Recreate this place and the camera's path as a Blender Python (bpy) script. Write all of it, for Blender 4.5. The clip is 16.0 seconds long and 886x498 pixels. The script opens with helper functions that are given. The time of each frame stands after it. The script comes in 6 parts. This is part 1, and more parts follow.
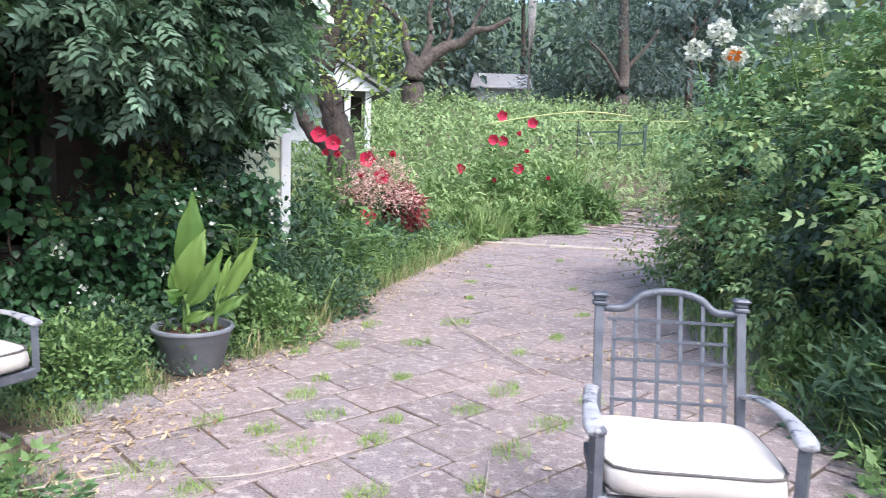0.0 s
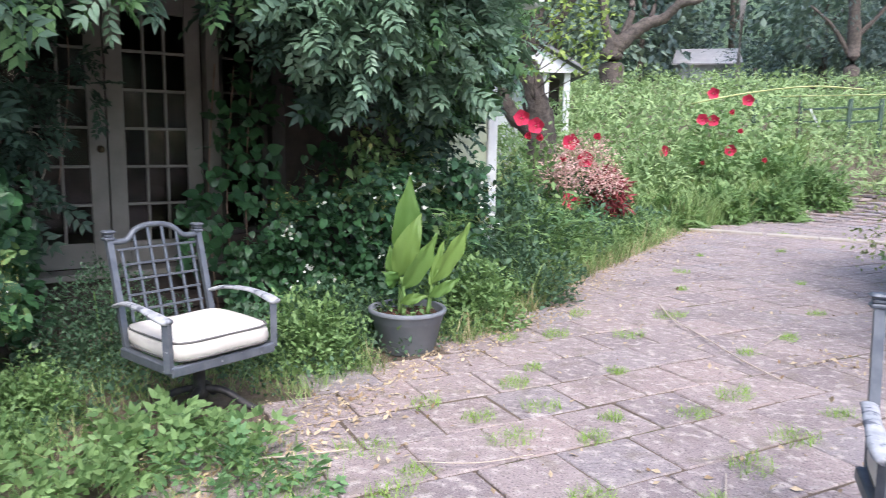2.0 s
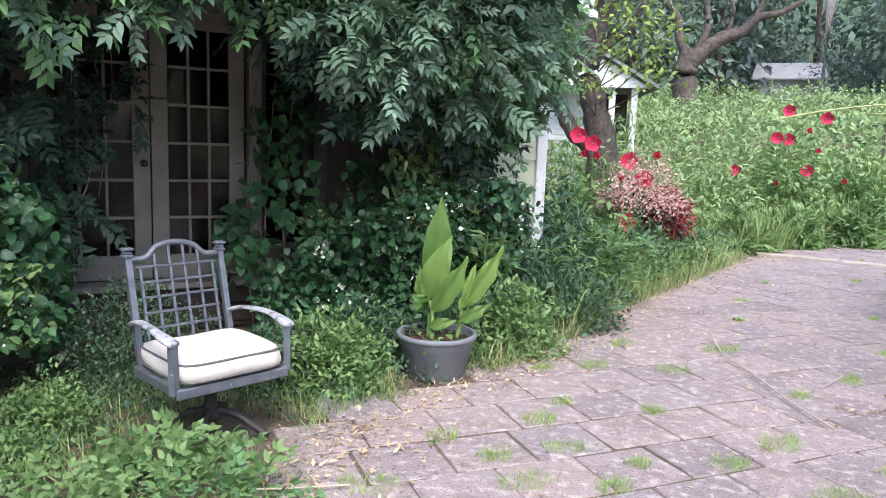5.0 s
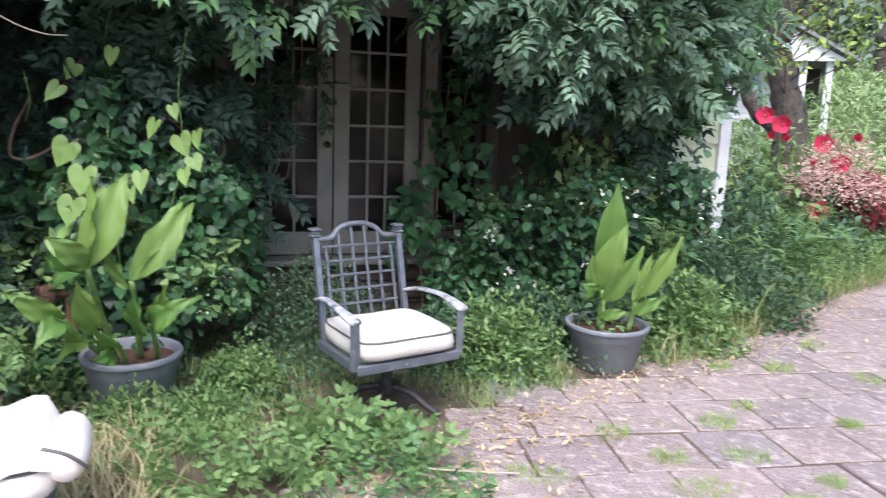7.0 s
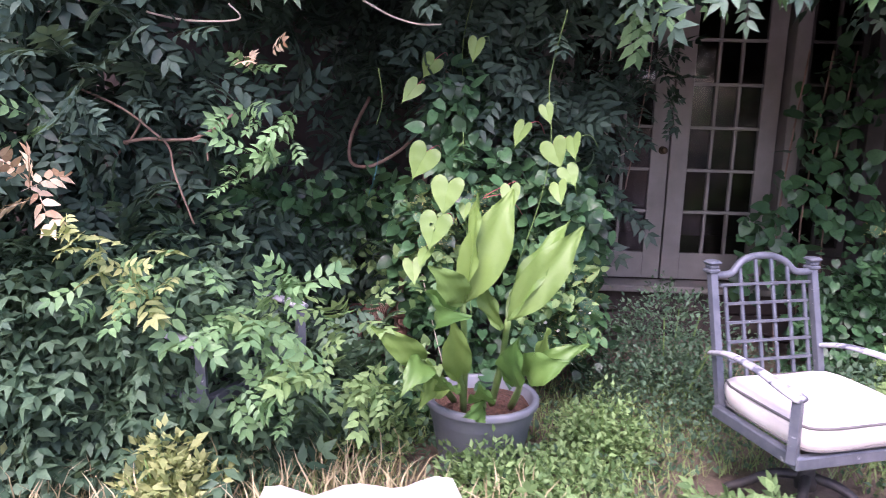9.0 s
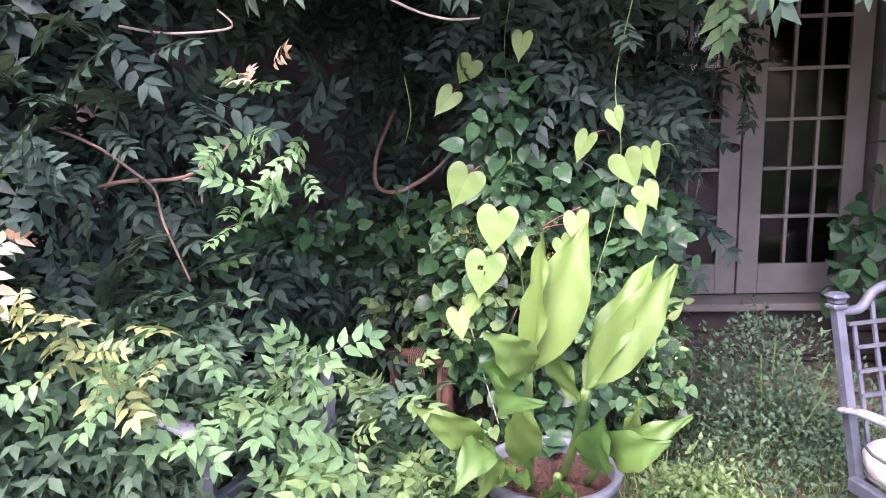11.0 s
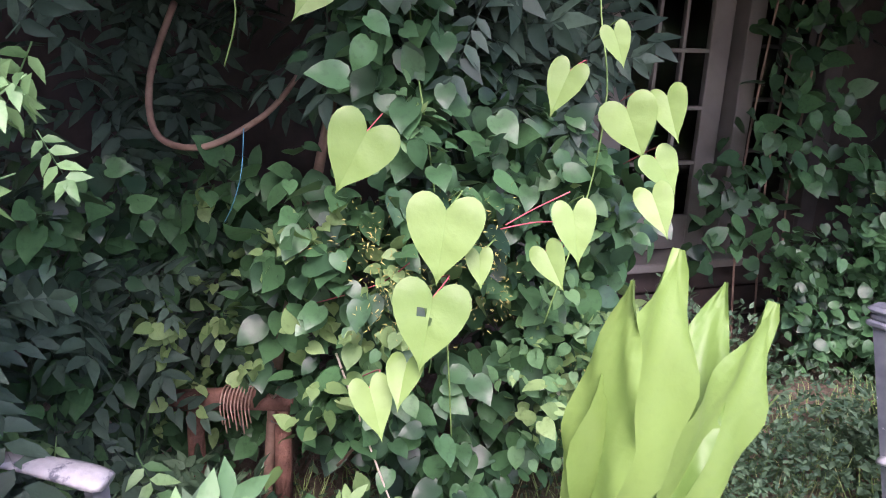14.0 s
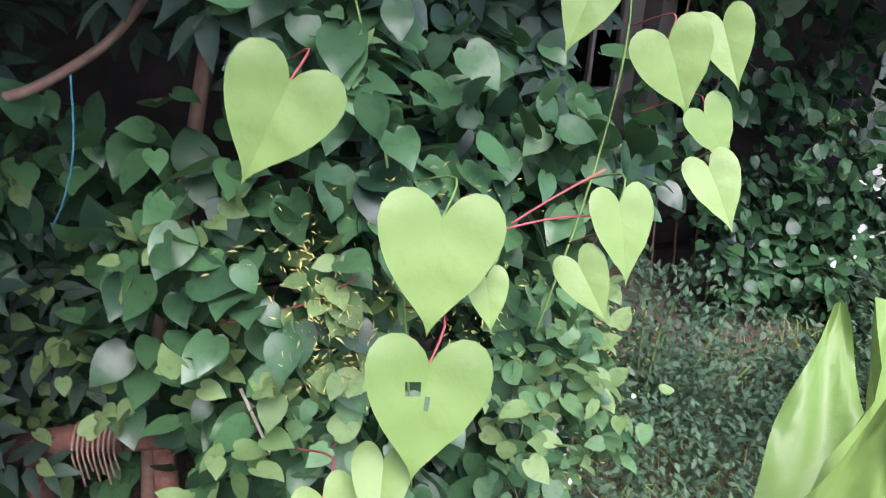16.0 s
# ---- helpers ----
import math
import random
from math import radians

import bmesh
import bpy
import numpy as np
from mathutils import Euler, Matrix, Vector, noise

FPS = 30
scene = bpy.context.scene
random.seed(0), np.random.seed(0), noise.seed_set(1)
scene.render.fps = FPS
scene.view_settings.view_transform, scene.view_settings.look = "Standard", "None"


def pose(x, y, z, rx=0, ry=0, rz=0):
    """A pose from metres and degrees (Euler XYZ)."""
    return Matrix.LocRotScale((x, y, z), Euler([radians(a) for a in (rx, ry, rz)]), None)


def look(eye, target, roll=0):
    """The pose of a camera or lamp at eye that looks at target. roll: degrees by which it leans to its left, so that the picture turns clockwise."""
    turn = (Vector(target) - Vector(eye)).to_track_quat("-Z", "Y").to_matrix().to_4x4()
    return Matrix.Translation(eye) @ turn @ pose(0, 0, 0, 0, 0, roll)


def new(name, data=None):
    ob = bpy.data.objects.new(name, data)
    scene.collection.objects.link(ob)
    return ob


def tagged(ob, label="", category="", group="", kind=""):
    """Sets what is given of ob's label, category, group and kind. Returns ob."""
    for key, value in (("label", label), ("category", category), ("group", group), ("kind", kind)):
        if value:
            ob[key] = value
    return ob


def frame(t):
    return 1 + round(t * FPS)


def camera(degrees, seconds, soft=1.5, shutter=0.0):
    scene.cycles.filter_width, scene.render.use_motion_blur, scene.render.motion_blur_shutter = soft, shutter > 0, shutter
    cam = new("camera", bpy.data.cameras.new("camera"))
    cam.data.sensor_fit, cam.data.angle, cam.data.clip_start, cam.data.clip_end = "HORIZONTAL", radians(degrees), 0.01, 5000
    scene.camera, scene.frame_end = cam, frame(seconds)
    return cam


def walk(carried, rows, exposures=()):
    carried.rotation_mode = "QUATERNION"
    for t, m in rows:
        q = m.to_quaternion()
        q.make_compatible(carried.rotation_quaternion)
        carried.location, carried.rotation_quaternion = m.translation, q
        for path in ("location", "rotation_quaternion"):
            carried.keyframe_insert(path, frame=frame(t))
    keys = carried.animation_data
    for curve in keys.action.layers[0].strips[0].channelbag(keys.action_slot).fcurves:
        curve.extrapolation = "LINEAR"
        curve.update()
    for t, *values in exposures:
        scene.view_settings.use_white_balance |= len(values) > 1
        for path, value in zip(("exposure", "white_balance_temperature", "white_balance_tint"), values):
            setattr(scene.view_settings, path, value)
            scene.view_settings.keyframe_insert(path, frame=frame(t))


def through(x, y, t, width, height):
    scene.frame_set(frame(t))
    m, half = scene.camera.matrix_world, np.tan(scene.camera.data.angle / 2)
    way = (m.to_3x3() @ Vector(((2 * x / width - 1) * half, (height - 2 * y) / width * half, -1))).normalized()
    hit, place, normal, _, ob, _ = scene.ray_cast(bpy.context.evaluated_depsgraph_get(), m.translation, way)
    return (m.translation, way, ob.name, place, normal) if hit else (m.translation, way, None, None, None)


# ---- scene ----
SKY, SUN = 0.15, 1.0
EXPOSURE = [(0.0, 1.39, 6050, 14), (6.0, 1.39, 6000, 15), (7.5, 1.57, 6000, 19), (9.0, 1.97, 6000, 44), (11.5, 2.4, 6150, 44), (13.0, 2.3, 6250, 42), (14.0, 2.07, 6200, 38), (15.0, 2.05, 6050, 34), (16.0, 1.9, 5900, 27)]
cam = camera(63.3, 16.0, soft=0.7, shutter=0.3)
PATH = [
    (0, (-2.625, 1.091, 1.488), (-2.41, 3.064, 1.238), 2.1),
    (0.5, (-2.714, 1.188, 1.501), (-2.622, 3.172, 1.261), 2.2),
    (1, (-2.775, 1.223, 1.484), (-2.764, 3.208, 1.237), 1.8),
    (1.5, (-2.818, 1.237, 1.477), (-2.9, 3.213, 1.179), 2.2),
    (2, (-2.803, 1.245, 1.478), (-3.104, 3.198, 1.169), 1.2),
    (2.5, (-2.745, 1.3, 1.481), (-3.212, 3.224, 1.197), 0.3),
    (3, (-2.683, 1.373, 1.49), (-3.115, 3.311, 1.251), 1.4),
    (3.5, (-2.628, 1.438, 1.495), (-3.046, 3.383, 1.293), 2.1),
    (3.7, (-2.617, 1.459, 1.492), (-3.075, 3.395, 1.287), 2.7),
    (5.8, (-2.541, 1.473, 1.558), (-3.07, 3.376, 1.247), 1.4),
    (6, (-2.529, 1.479, 1.548), (-3.092, 3.373, 1.242), 1.4),
    (6.5, (-2.605, 1.453, 1.57), (-3.154, 3.35, 1.253), 2.5),
    (7, (-2.687, 1.473, 1.582), (-3.579, 3.226, 1.222), 2.1),
    (7.5, (-2.985, 1.417, 1.58), (-3.959, 3.138, 1.281), 1.3),
    (8, (-3.228, 1.439, 1.561), (-4.431, 2.995, 1.199), -0.1),
    (8.5, (-3.49, 1.588, 1.557), (-4.785, 3.071, 1.208), 0.5),
    (9, (-3.784, 1.66, 1.558), (-5.16, 3.061, 1.18), 1.6),
    (9.2, (-3.895, 1.681, 1.559), (-5.261, 3.092, 1.178), 0.8),
    (11.3, (-4.342, 2.106, 1.635), (-5.786, 3.431, 1.232), -2.2),
    (11.5, (-4.43, 2.149, 1.643), (-5.804, 3.526, 1.178), -2.9),
    (12, (-4.68, 2.299, 1.614), (-5.943, 3.78, 1.154), -1.8),
    (12.5, (-4.889, 2.444, 1.614), (-6.059, 3.982, 1.097), 1.7),
    (13, (-5.125, 2.519, 1.61), (-6.127, 4.168, 1.083), -0.6),
    (13.5, (-5.281, 2.561, 1.602), (-6.074, 4.299, 1.012), 2.3),
    (14, (-5.344, 2.654, 1.592), (-6.152, 4.381, 0.989), 1.9),
    (14.5, (-5.399, 2.826, 1.593), (-6.266, 4.536, 1.026), 2.1),
    (15, (-5.489, 2.97, 1.566), (-6.369, 4.657, 0.949), 2.5),
    (15.5, (-5.653, 3.051, 1.568), (-6.259, 4.83, 0.884), 0.4),
    (16, (-5.711, 3.09, 1.55), (-6.131, 4.874, 0.75), 3.6),
]
walk(cam, [(t, look(eye, target, roll)) for t, eye, target, roll in PATH], EXPOSURE)

# ---- world, sun, exposure ----
world = bpy.data.worlds.new("overcast_sky")
scene.world = world
world.use_nodes = True
wn = world.node_tree
sky = wn.nodes.new("ShaderNodeTexSky")
sky.sky_type = "NISHITA"
sky.sun_disc = False
sky.sun_elevation, sky.sun_rotation = radians(52), radians(150)
sky.air_density, sky.dust_density = 1.0, 3.0
wn.nodes["Background"].inputs["Strength"].default_value = SKY
wn.links.new(sky.outputs[0], wn.nodes["Background"].inputs["Color"])
sun = new("sun", bpy.data.lights.new("sun", "SUN"))
sun.data.energy, sun.data.angle, sun.data.color = SUN, radians(25), (1.0, 0.95, 0.88)
sun.matrix_world = look((3, -6, 11), (0, 1.5, 0))


# ---- materials ----
def mat(name):
    m = bpy.data.materials.new(name)
    m.use_nodes = True
    nt = m.node_tree
    return m, nt, nt.nodes["Principled BSDF"]


def ramp(nt, fac, stops):
    r = nt.nodes.new("ShaderNodeValToRGB")
    while len(r.color_ramp.elements) < len(stops):
        r.color_ramp.elements.new(0.5)
    for e, (p, c) in zip(r.color_ramp.elements, stops):
        e.position, e.color = p, (*c, 1)
    nt.links.new(fac, r.inputs[0])
    return r.outputs[0]


def noise_tex(nt, scale, detail=4.0, rough=0.6, coord="Object"):
    tc = nt.nodes.new("ShaderNodeTexCoord")
    n = nt.nodes.new("ShaderNodeTexNoise")
    n.inputs["Scale"].default_value, n.inputs["Detail"].default_value, n.inputs["Roughness"].default_value = scale, detail, rough
    nt.links.new(tc.outputs[coord], n.inputs["Vector"])
    return n.outputs[0]


def mixc(nt, a, b, fac, mode="MIX"):
    x = nt.nodes.new("ShaderNodeMix")
    x.data_type, x.blend_type = "RGBA", mode
    for sock, v in ((x.inputs[0], fac), (x.inputs[6], a), (x.inputs[7], b)):
        if isinstance(v, (int, float)):
            sock.default_value = v
        elif isinstance(v, tuple):
            sock.default_value = (*v, 1)
        else:
            nt.links.new(v, sock)
    return x.outputs[2]


def bump(nt, b, height, strength=0.3, dist=0.01):
    n = nt.nodes.new("ShaderNodeBump")
    n.inputs["Strength"].default_value, n.inputs["Distance"].default_value = strength, dist
    nt.links.new(height, n.inputs["Height"])
    nt.links.new(n.outputs[0], b.inputs["Normal"])


def leaf_mat(name, dark, light, rough=0.5, through=0.25, odd=None, spec=0.3, cool=1.75, speck=0.5):
    """Foliage: every leaf its own shade between dark and light, a few odd ones, some light through the blade."""
    m, nt, b = mat(name)
    geo = nt.nodes.new("ShaderNodeNewGeometry")
    dark, light = ((c[0] * (1.14 if cool > 1.2 else 1), c[1], c[2] * cool) for c in (dark, light))
    stops = [(0.0, dark), (0.75, light)]
    if odd:
        stops += [(0.93, light), (0.96, odd)]
    own = nt.nodes.new("ShaderNodeObjectInfo")
    col = ramp(nt, own.outputs["Random"] if cool == 1.1 and speck < 0.2 else geo.outputs["Random Per Island"], stops)
    big = noise_tex(nt, 1.7, 3)
    col = mixc(nt, col, tuple(min(1, c * 1.5) for c in light), ramp(nt, big, [(0.45, (0, 0, 0)), (0.75, (0.6, 0.6, 0.6))]))
    fine = noise_tex(nt, 60, 3)
    col = mixc(nt, col, tuple(c * 0.6 for c in dark), ramp(nt, fine, [(0.5, (0, 0, 0)), (0.8, (speck, speck, speck))]))
    nt.links.new(col, b.inputs["Base Color"])
    if cool < 1.2:
        bump(nt, b, noise_tex(nt, 38, 4), 0.25, 0.006)
    b.inputs["Roughness"].default_value = rough
    b.inputs["Specular IOR Level"].default_value = spec
    tr = nt.nodes.new("ShaderNodeBsdfTranslucent")
    nt.links.new(mixc(nt, col, (0.5, 0.75, 0.15), 0.18), tr.inputs["Color"])
    mx = nt.nodes.new("ShaderNodeMixShader")
    mx.inputs[0].default_value = through
    nt.links.new(b.outputs[0], mx.inputs[1])
    nt.links.new(tr.outputs[0], mx.inputs[2])
    nt.links.new(mx.outputs[0], nt.nodes["Material Output"].inputs["Surface"])
    return m


def plain(name, a, c, scale=8.0, rough=0.6, metal=0.0, relief=0.2, rscale=40.0, spots=None, sscale=25.0, slo=0.6, shi=0.68, dist=0.005):
    """A surface whose colour wanders between two shades, with fine relief and optional worn spots."""
    m, nt, b = mat(name)
    col = ramp(nt, noise_tex(nt, scale), [(0.3, a), (0.7, c)])
    if spots:
        col = mixc(nt, col, spots, ramp(nt, noise_tex(nt, sscale, 5), [(slo, (0, 0, 0)), (shi, (1, 1, 1))]))
    nt.links.new(col, b.inputs["Base Color"])
    b.inputs["Roughness"].default_value, b.inputs["Metallic"].default_value = rough, metal
    if relief:
        bump(nt, b, noise_tex(nt, rscale, 6), relief, dist)
    return m


# wisteria as a shaded and a lit copy: light put into leaf colour
M_WIST = leaf_mat("wisteria_shade_leaf", (0.018, 0.044, 0.024), (0.052, 0.105, 0.052), 0.52, 0.12, spec=0.3, cool=1.4)
M_WIST_LIT = leaf_mat("wisteria_lit_leaf", (0.06, 0.16, 0.05), (0.15, 0.31, 0.10), 0.45, 0.2, cool=1.3)
M_HYD = leaf_mat("hydrangea_leaf", (0.012, 0.042, 0.018), (0.055, 0.16, 0.045), 0.38, 0.12, spec=0.45, cool=1.4)
M_HEART = leaf_mat("heart_leaf", (0.125, 0.215, 0.05), (0.175, 0.275, 0.075), 0.45, 0.12, cool=1.1, speck=0.12)
M_CANNA = leaf_mat("canna_leaf", (0.07, 0.165, 0.035), (0.155, 0.255, 0.055), 0.4, 0.2, cool=1.1, speck=0.12)
M_WEED = leaf_mat("weed_leaf", (0.07, 0.16, 0.04), (0.19, 0.34, 0.10), 0.55, 0.25, cool=1.3)
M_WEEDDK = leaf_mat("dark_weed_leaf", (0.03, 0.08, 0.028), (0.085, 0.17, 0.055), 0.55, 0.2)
M_YELLOW = leaf_mat("yellowing_leaf", (0.20, 0.26, 0.08), (0.38, 0.42, 0.15), 0.55, 0.25, cool=1.15)
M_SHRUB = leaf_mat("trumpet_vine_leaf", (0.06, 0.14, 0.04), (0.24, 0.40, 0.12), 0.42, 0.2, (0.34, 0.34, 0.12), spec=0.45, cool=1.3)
M_FIELD = leaf_mat("field_weed_leaf", (0.14, 0.26, 0.08), (0.30, 0.46, 0.16), 0.6, 0.25, cool=1.3)
M_TREE = leaf_mat("tree_leaf", (0.09, 0.17, 0.075), (0.21, 0.32, 0.14), 0.6, 0.25)
M_TREEDK = leaf_mat("dark_tree_leaf", (0.05, 0.10, 0.06), (0.12, 0.19, 0.10), 0.6, 0.2)
M_MAPLE = leaf_mat("tree_young_leaf", (0.15, 0.27, 0.05), (0.30, 0.44, 0.09), 0.5, 0.3, cool=1.3)
M_GRASS = leaf_mat("grass_blade", (0.11, 0.22, 0.05), (0.26, 0.41, 0.12), 0.55, 0.2, (0.42, 0.38, 0.2), cool=1.3)
# half-lit wisteria copy: paler and glossier for the sky-lit canopy face
M_WIST_MID = leaf_mat("wisteria_half_lit_leaf", (0.06, 0.135, 0.05), (0.175, 0.31, 0.13), 0.42, 0.18, spec=0.45, cool=1.6)
M_TUFT = leaf_mat("bright_grass_blade", (0.17, 0.32, 0.04), (0.34, 0.52, 0.10), 0.5, 0.2, cool=1.1)
# window paint darkened to carry the shade of the recess
M_DIMPAINT = plain("shaded_window_paint", (0.06, 0.055, 0.05), (0.11, 0.10, 0.09), 4, 0.7, 0, 0.2, 40)
# lit copy of the hydrangea leaf: brightness is in the colour
M_HYD_LIT = leaf_mat("lit_hydrangea_leaf", (0.035, 0.11, 0.04), (0.11, 0.25, 0.08), 0.45, 0.18, spec=0.3, cool=1.3)
M_STRAW = leaf_mat("dry_grass", (0.30, 0.25, 0.13), (0.48, 0.42, 0.25), 0.7, 0.1, cool=1.0)
M_LITTER = leaf_mat("fallen_leaf", (0.22, 0.13, 0.06), (0.55, 0.45, 0.30), 0.7, 0.05, cool=1.0)
M_RED = leaf_mat("hibiscus_petal", (0.42, 0.012, 0.05), (0.78, 0.05, 0.14), 0.5, 0.2, cool=1.0)
M_PINK = leaf_mat("dusty_pink_floret", (0.50, 0.28, 0.24), (0.78, 0.52, 0.48), 0.6, 0.2, cool=1.0)
M_SMOKE = leaf_mat("dark_red_plume", (0.17, 0.03, 0.04), (0.30, 0.06, 0.07), 0.7, 0.15, cool=1.0)
M_WHITEFL = leaf_mat("white_floret", (0.62, 0.64, 0.52), (0.85, 0.86, 0.78), 0.6, 0.2, cool=1.0)
M_SEED = leaf_mat("seed_cluster", (0.22, 0.20, 0.06), (0.40, 0.38, 0.12), 0.7, 0.1, cool=1.0)
M_BARK = plain("grey_brown_bark", (0.055, 0.045, 0.038), (0.16, 0.13, 0.11), 9, 0.9, 0, 0.9, 22, dist=0.03)
M_STEM = plain("vine_stem", (0.16, 0.10, 0.07), (0.34, 0.23, 0.17), 14, 0.7, 0, 0.4, 60)
M_TWIG = plain("pale_twig", (0.42, 0.35, 0.27), (0.62, 0.54, 0.44), 20, 0.8, 0, 0.3, 80)
M_GREENSTEM = plain("green_stem", (0.10, 0.20, 0.05), (0.22, 0.34, 0.10), 12, 0.6, 0, 0.1)
M_REDSTEM = plain("red_stem", (0.30, 0.05, 0.07), (0.45, 0.12, 0.12), 12, 0.6, 0, 0.1)
M_FRAME = plain("weathered_grey_metal", (0.10, 0.115, 0.14), (0.17, 0.185, 0.21), 14, 0.5, 0.35, 0.25, 90, spots=(0.62, 0.63, 0.64), sscale=22, slo=0.67, shi=0.72)
M_ARM = plain("flaking_grey_paint", (0.30, 0.31, 0.33), (0.52, 0.53, 0.55), 18, 0.6, 0.1, 0.3, 90, spots=(0.13, 0.14, 0.17), sscale=15, slo=0.56, shi=0.62)
M_FRAMEDK = plain("dark_metal_base", (0.03, 0.03, 0.035), (0.07, 0.065, 0.06), 20, 0.6, 0.4, 0.2)
M_CUSHION = plain("cream_canvas", (0.62, 0.58, 0.52), (0.76, 0.72, 0.67), 5, 0.9, 0, 0.25, 180, spots=(0.50, 0.44, 0.38), sscale=4, slo=0.66, shi=0.9)
M_PIPING = plain("dark_piping", (0.10, 0.095, 0.09), (0.18, 0.17, 0.16), 30, 0.8, 0, 0.1)
M_POT = plain("charcoal_plastic", (0.165, 0.18, 0.205), (0.23, 0.246, 0.27), 6, 0.55, 0, 0.12, 50, spots=(0.24, 0.25, 0.26), sscale=9, slo=0.62, shi=0.8)
M_SOIL = plain("bark_mulch", (0.045, 0.025, 0.018), (0.17, 0.085, 0.055), 70, 0.95, 0, 1.0, 90, dist=0.02)
M_WHITE = plain("white_paint", (0.66, 0.68, 0.68), (0.80, 0.81, 0.80), 5, 0.6, 0, 0.15, 40, spots=(0.42, 0.43, 0.40), sscale=7, slo=0.66, shi=0.85)
# worn cream paint, base lowered to include the shade under the canopy
M_DOOR = plain("old_cream_paint_shaded", (0.20, 0.188, 0.165), (0.28, 0.262, 0.23), 4, 0.6, 0, 0.2, 40, spots=(0.25, 0.22, 0.18), sscale=11, slo=0.68, shi=0.85)
M_SIDING = plain("pale_yellow_green_siding", (0.50, 0.55, 0.38), (0.62, 0.66, 0.47), 3, 0.7, 0, 0.3, 30, spots=(0.36, 0.38, 0.28), sscale=4, slo=0.66, shi=0.9)
# brown boards, darkened so that the colour itself holds the deep shade
M_DARKWALL = plain("brown_board_shade_darkened", (0.045, 0.036, 0.032), (0.09, 0.068, 0.058), 6, 0.85, 0, 0.4, 25)
M_ROOF = plain("grey_shingle", (0.16, 0.16, 0.17), (0.28, 0.28, 0.29), 7, 0.9, 0, 0.5, 40)
M_SHINGLE = plain("white_shingle", (0.55, 0.58, 0.58), (0.72, 0.74, 0.73), 5, 0.75, 0, 0.3, 30)
M_POLE = plain("weathered_pole", (0.20, 0.19, 0.18), (0.34, 0.33, 0.31), 5, 0.9, 0, 0.5, 20)
M_CANE = plain("bamboo_cane", (0.36, 0.40, 0.14), (0.52, 0.55, 0.25), 6, 0.6, 0, 0.1)
M_FENCE = plain("green_weathered_rail", (0.05, 0.09, 0.07), (0.12, 0.18, 0.14), 6, 0.8, 0, 0.3)
M_LOG = plain("red_brown_log", (0.09, 0.045, 0.032), (0.24, 0.12, 0.085), 18, 0.85, 0, 0.8, 45, dist=0.01)
M_TWINE = plain("brown_twine", (0.28, 0.17, 0.12), (0.45, 0.31, 0.24), 40, 0.9, 0, 0.2)
M_BLUE = plain("blue_twine", (0.02, 0.10, 0.14), (0.04, 0.17, 0.23), 30, 0.7, 0, 0.1)
M_BRASS = plain("dark_brass", (0.07, 0.055, 0.03), (0.13, 0.10, 0.06), 20, 0.4, 0.8, 0.1)
M_ORANGE = leaf_mat("orange_petal", (0.75, 0.16, 0.02), (0.85, 0.25, 0.04), 0.5, 0.2, cool=1.0)

M_GLASS, nt, b = mat("old_window_glass")
b.inputs["Base Color"].default_value = (0.9, 0.95, 0.95, 1)
b.inputs["Roughness"].default_value = 0.03
b.inputs["Transmission Weight"].default_value = 1.0
b.inputs["IOR"].default_value = 1.45
bump(nt, b, noise_tex(nt, 5, 2), 0.08, 0.01)

M_PAVER, nt, b = mat("worn_concrete_paver")
info = nt.nodes.new("ShaderNodeObjectInfo")
isl = nt.nodes.new("ShaderNodeNewGeometry")
rnd = nt.nodes.new("ShaderNodeMath")
rnd.operation = "FRACT"
add = nt.nodes.new("ShaderNodeMath")
nt.links.new(info.outputs["Random"], add.inputs[0])
nt.links.new(isl.outputs["Random Per Island"], add.inputs[1])
nt.links.new(add.outputs[0], rnd.inputs[0])
col = ramp(nt, rnd.outputs[0], [(0.0, (0.25, 0.205, 0.205)), (0.35, (0.32, 0.262, 0.255)), (0.7, (0.37, 0.29, 0.27)), (1.0, (0.28, 0.25, 0.258))])
col = mixc(nt, col, (0.42, 0.36, 0.34), ramp(nt, noise_tex(nt, 2.2, 5, coord="Generated"), [(0.45, (0, 0, 0)), (0.7, (0.55, 0.55, 0.55))]))
geo = nt.nodes.new("ShaderNodeNewGeometry")
for sc, lo, hi, c, k in ((1.3, 0.52, 0.68, (0.19, 0.155, 0.15), 0.55), (17, 0.52, 0.68, (0.56, 0.49, 0.45), 0.8), (90, 0.53, 0.68, (0.09, 0.075, 0.07), 0.75), (6, 0.56, 0.68, (0.20, 0.17, 0.13), 0.55), (160, 0.60, 0.70, (0.62, 0.55, 0.50), 0.7)):
    nz = nt.nodes.new("ShaderNodeTexNoise")
    nz.inputs["Scale"].default_value, nz.inputs["Detail"].default_value = sc, 5
    nt.links.new(geo.outputs["Position"], nz.inputs["Vector"])
    col = mixc(nt, col, c, ramp(nt, nz.outputs[0], [(lo, (0, 0, 0)), (hi, (k, k, k))]))
nt.links.new(col, b.inputs["Base Color"])
b.inputs["Roughness"].default_value = 0.85
nz = nt.nodes.new("ShaderNodeTexNoise")
nz.inputs["Scale"].default_value, nz.inputs["Detail"].default_value = 45, 7
nt.links.new(geo.outputs["Position"], nz.inputs["Vector"])
bump(nt, b, nz.outputs[0], 0.8, 0.016)

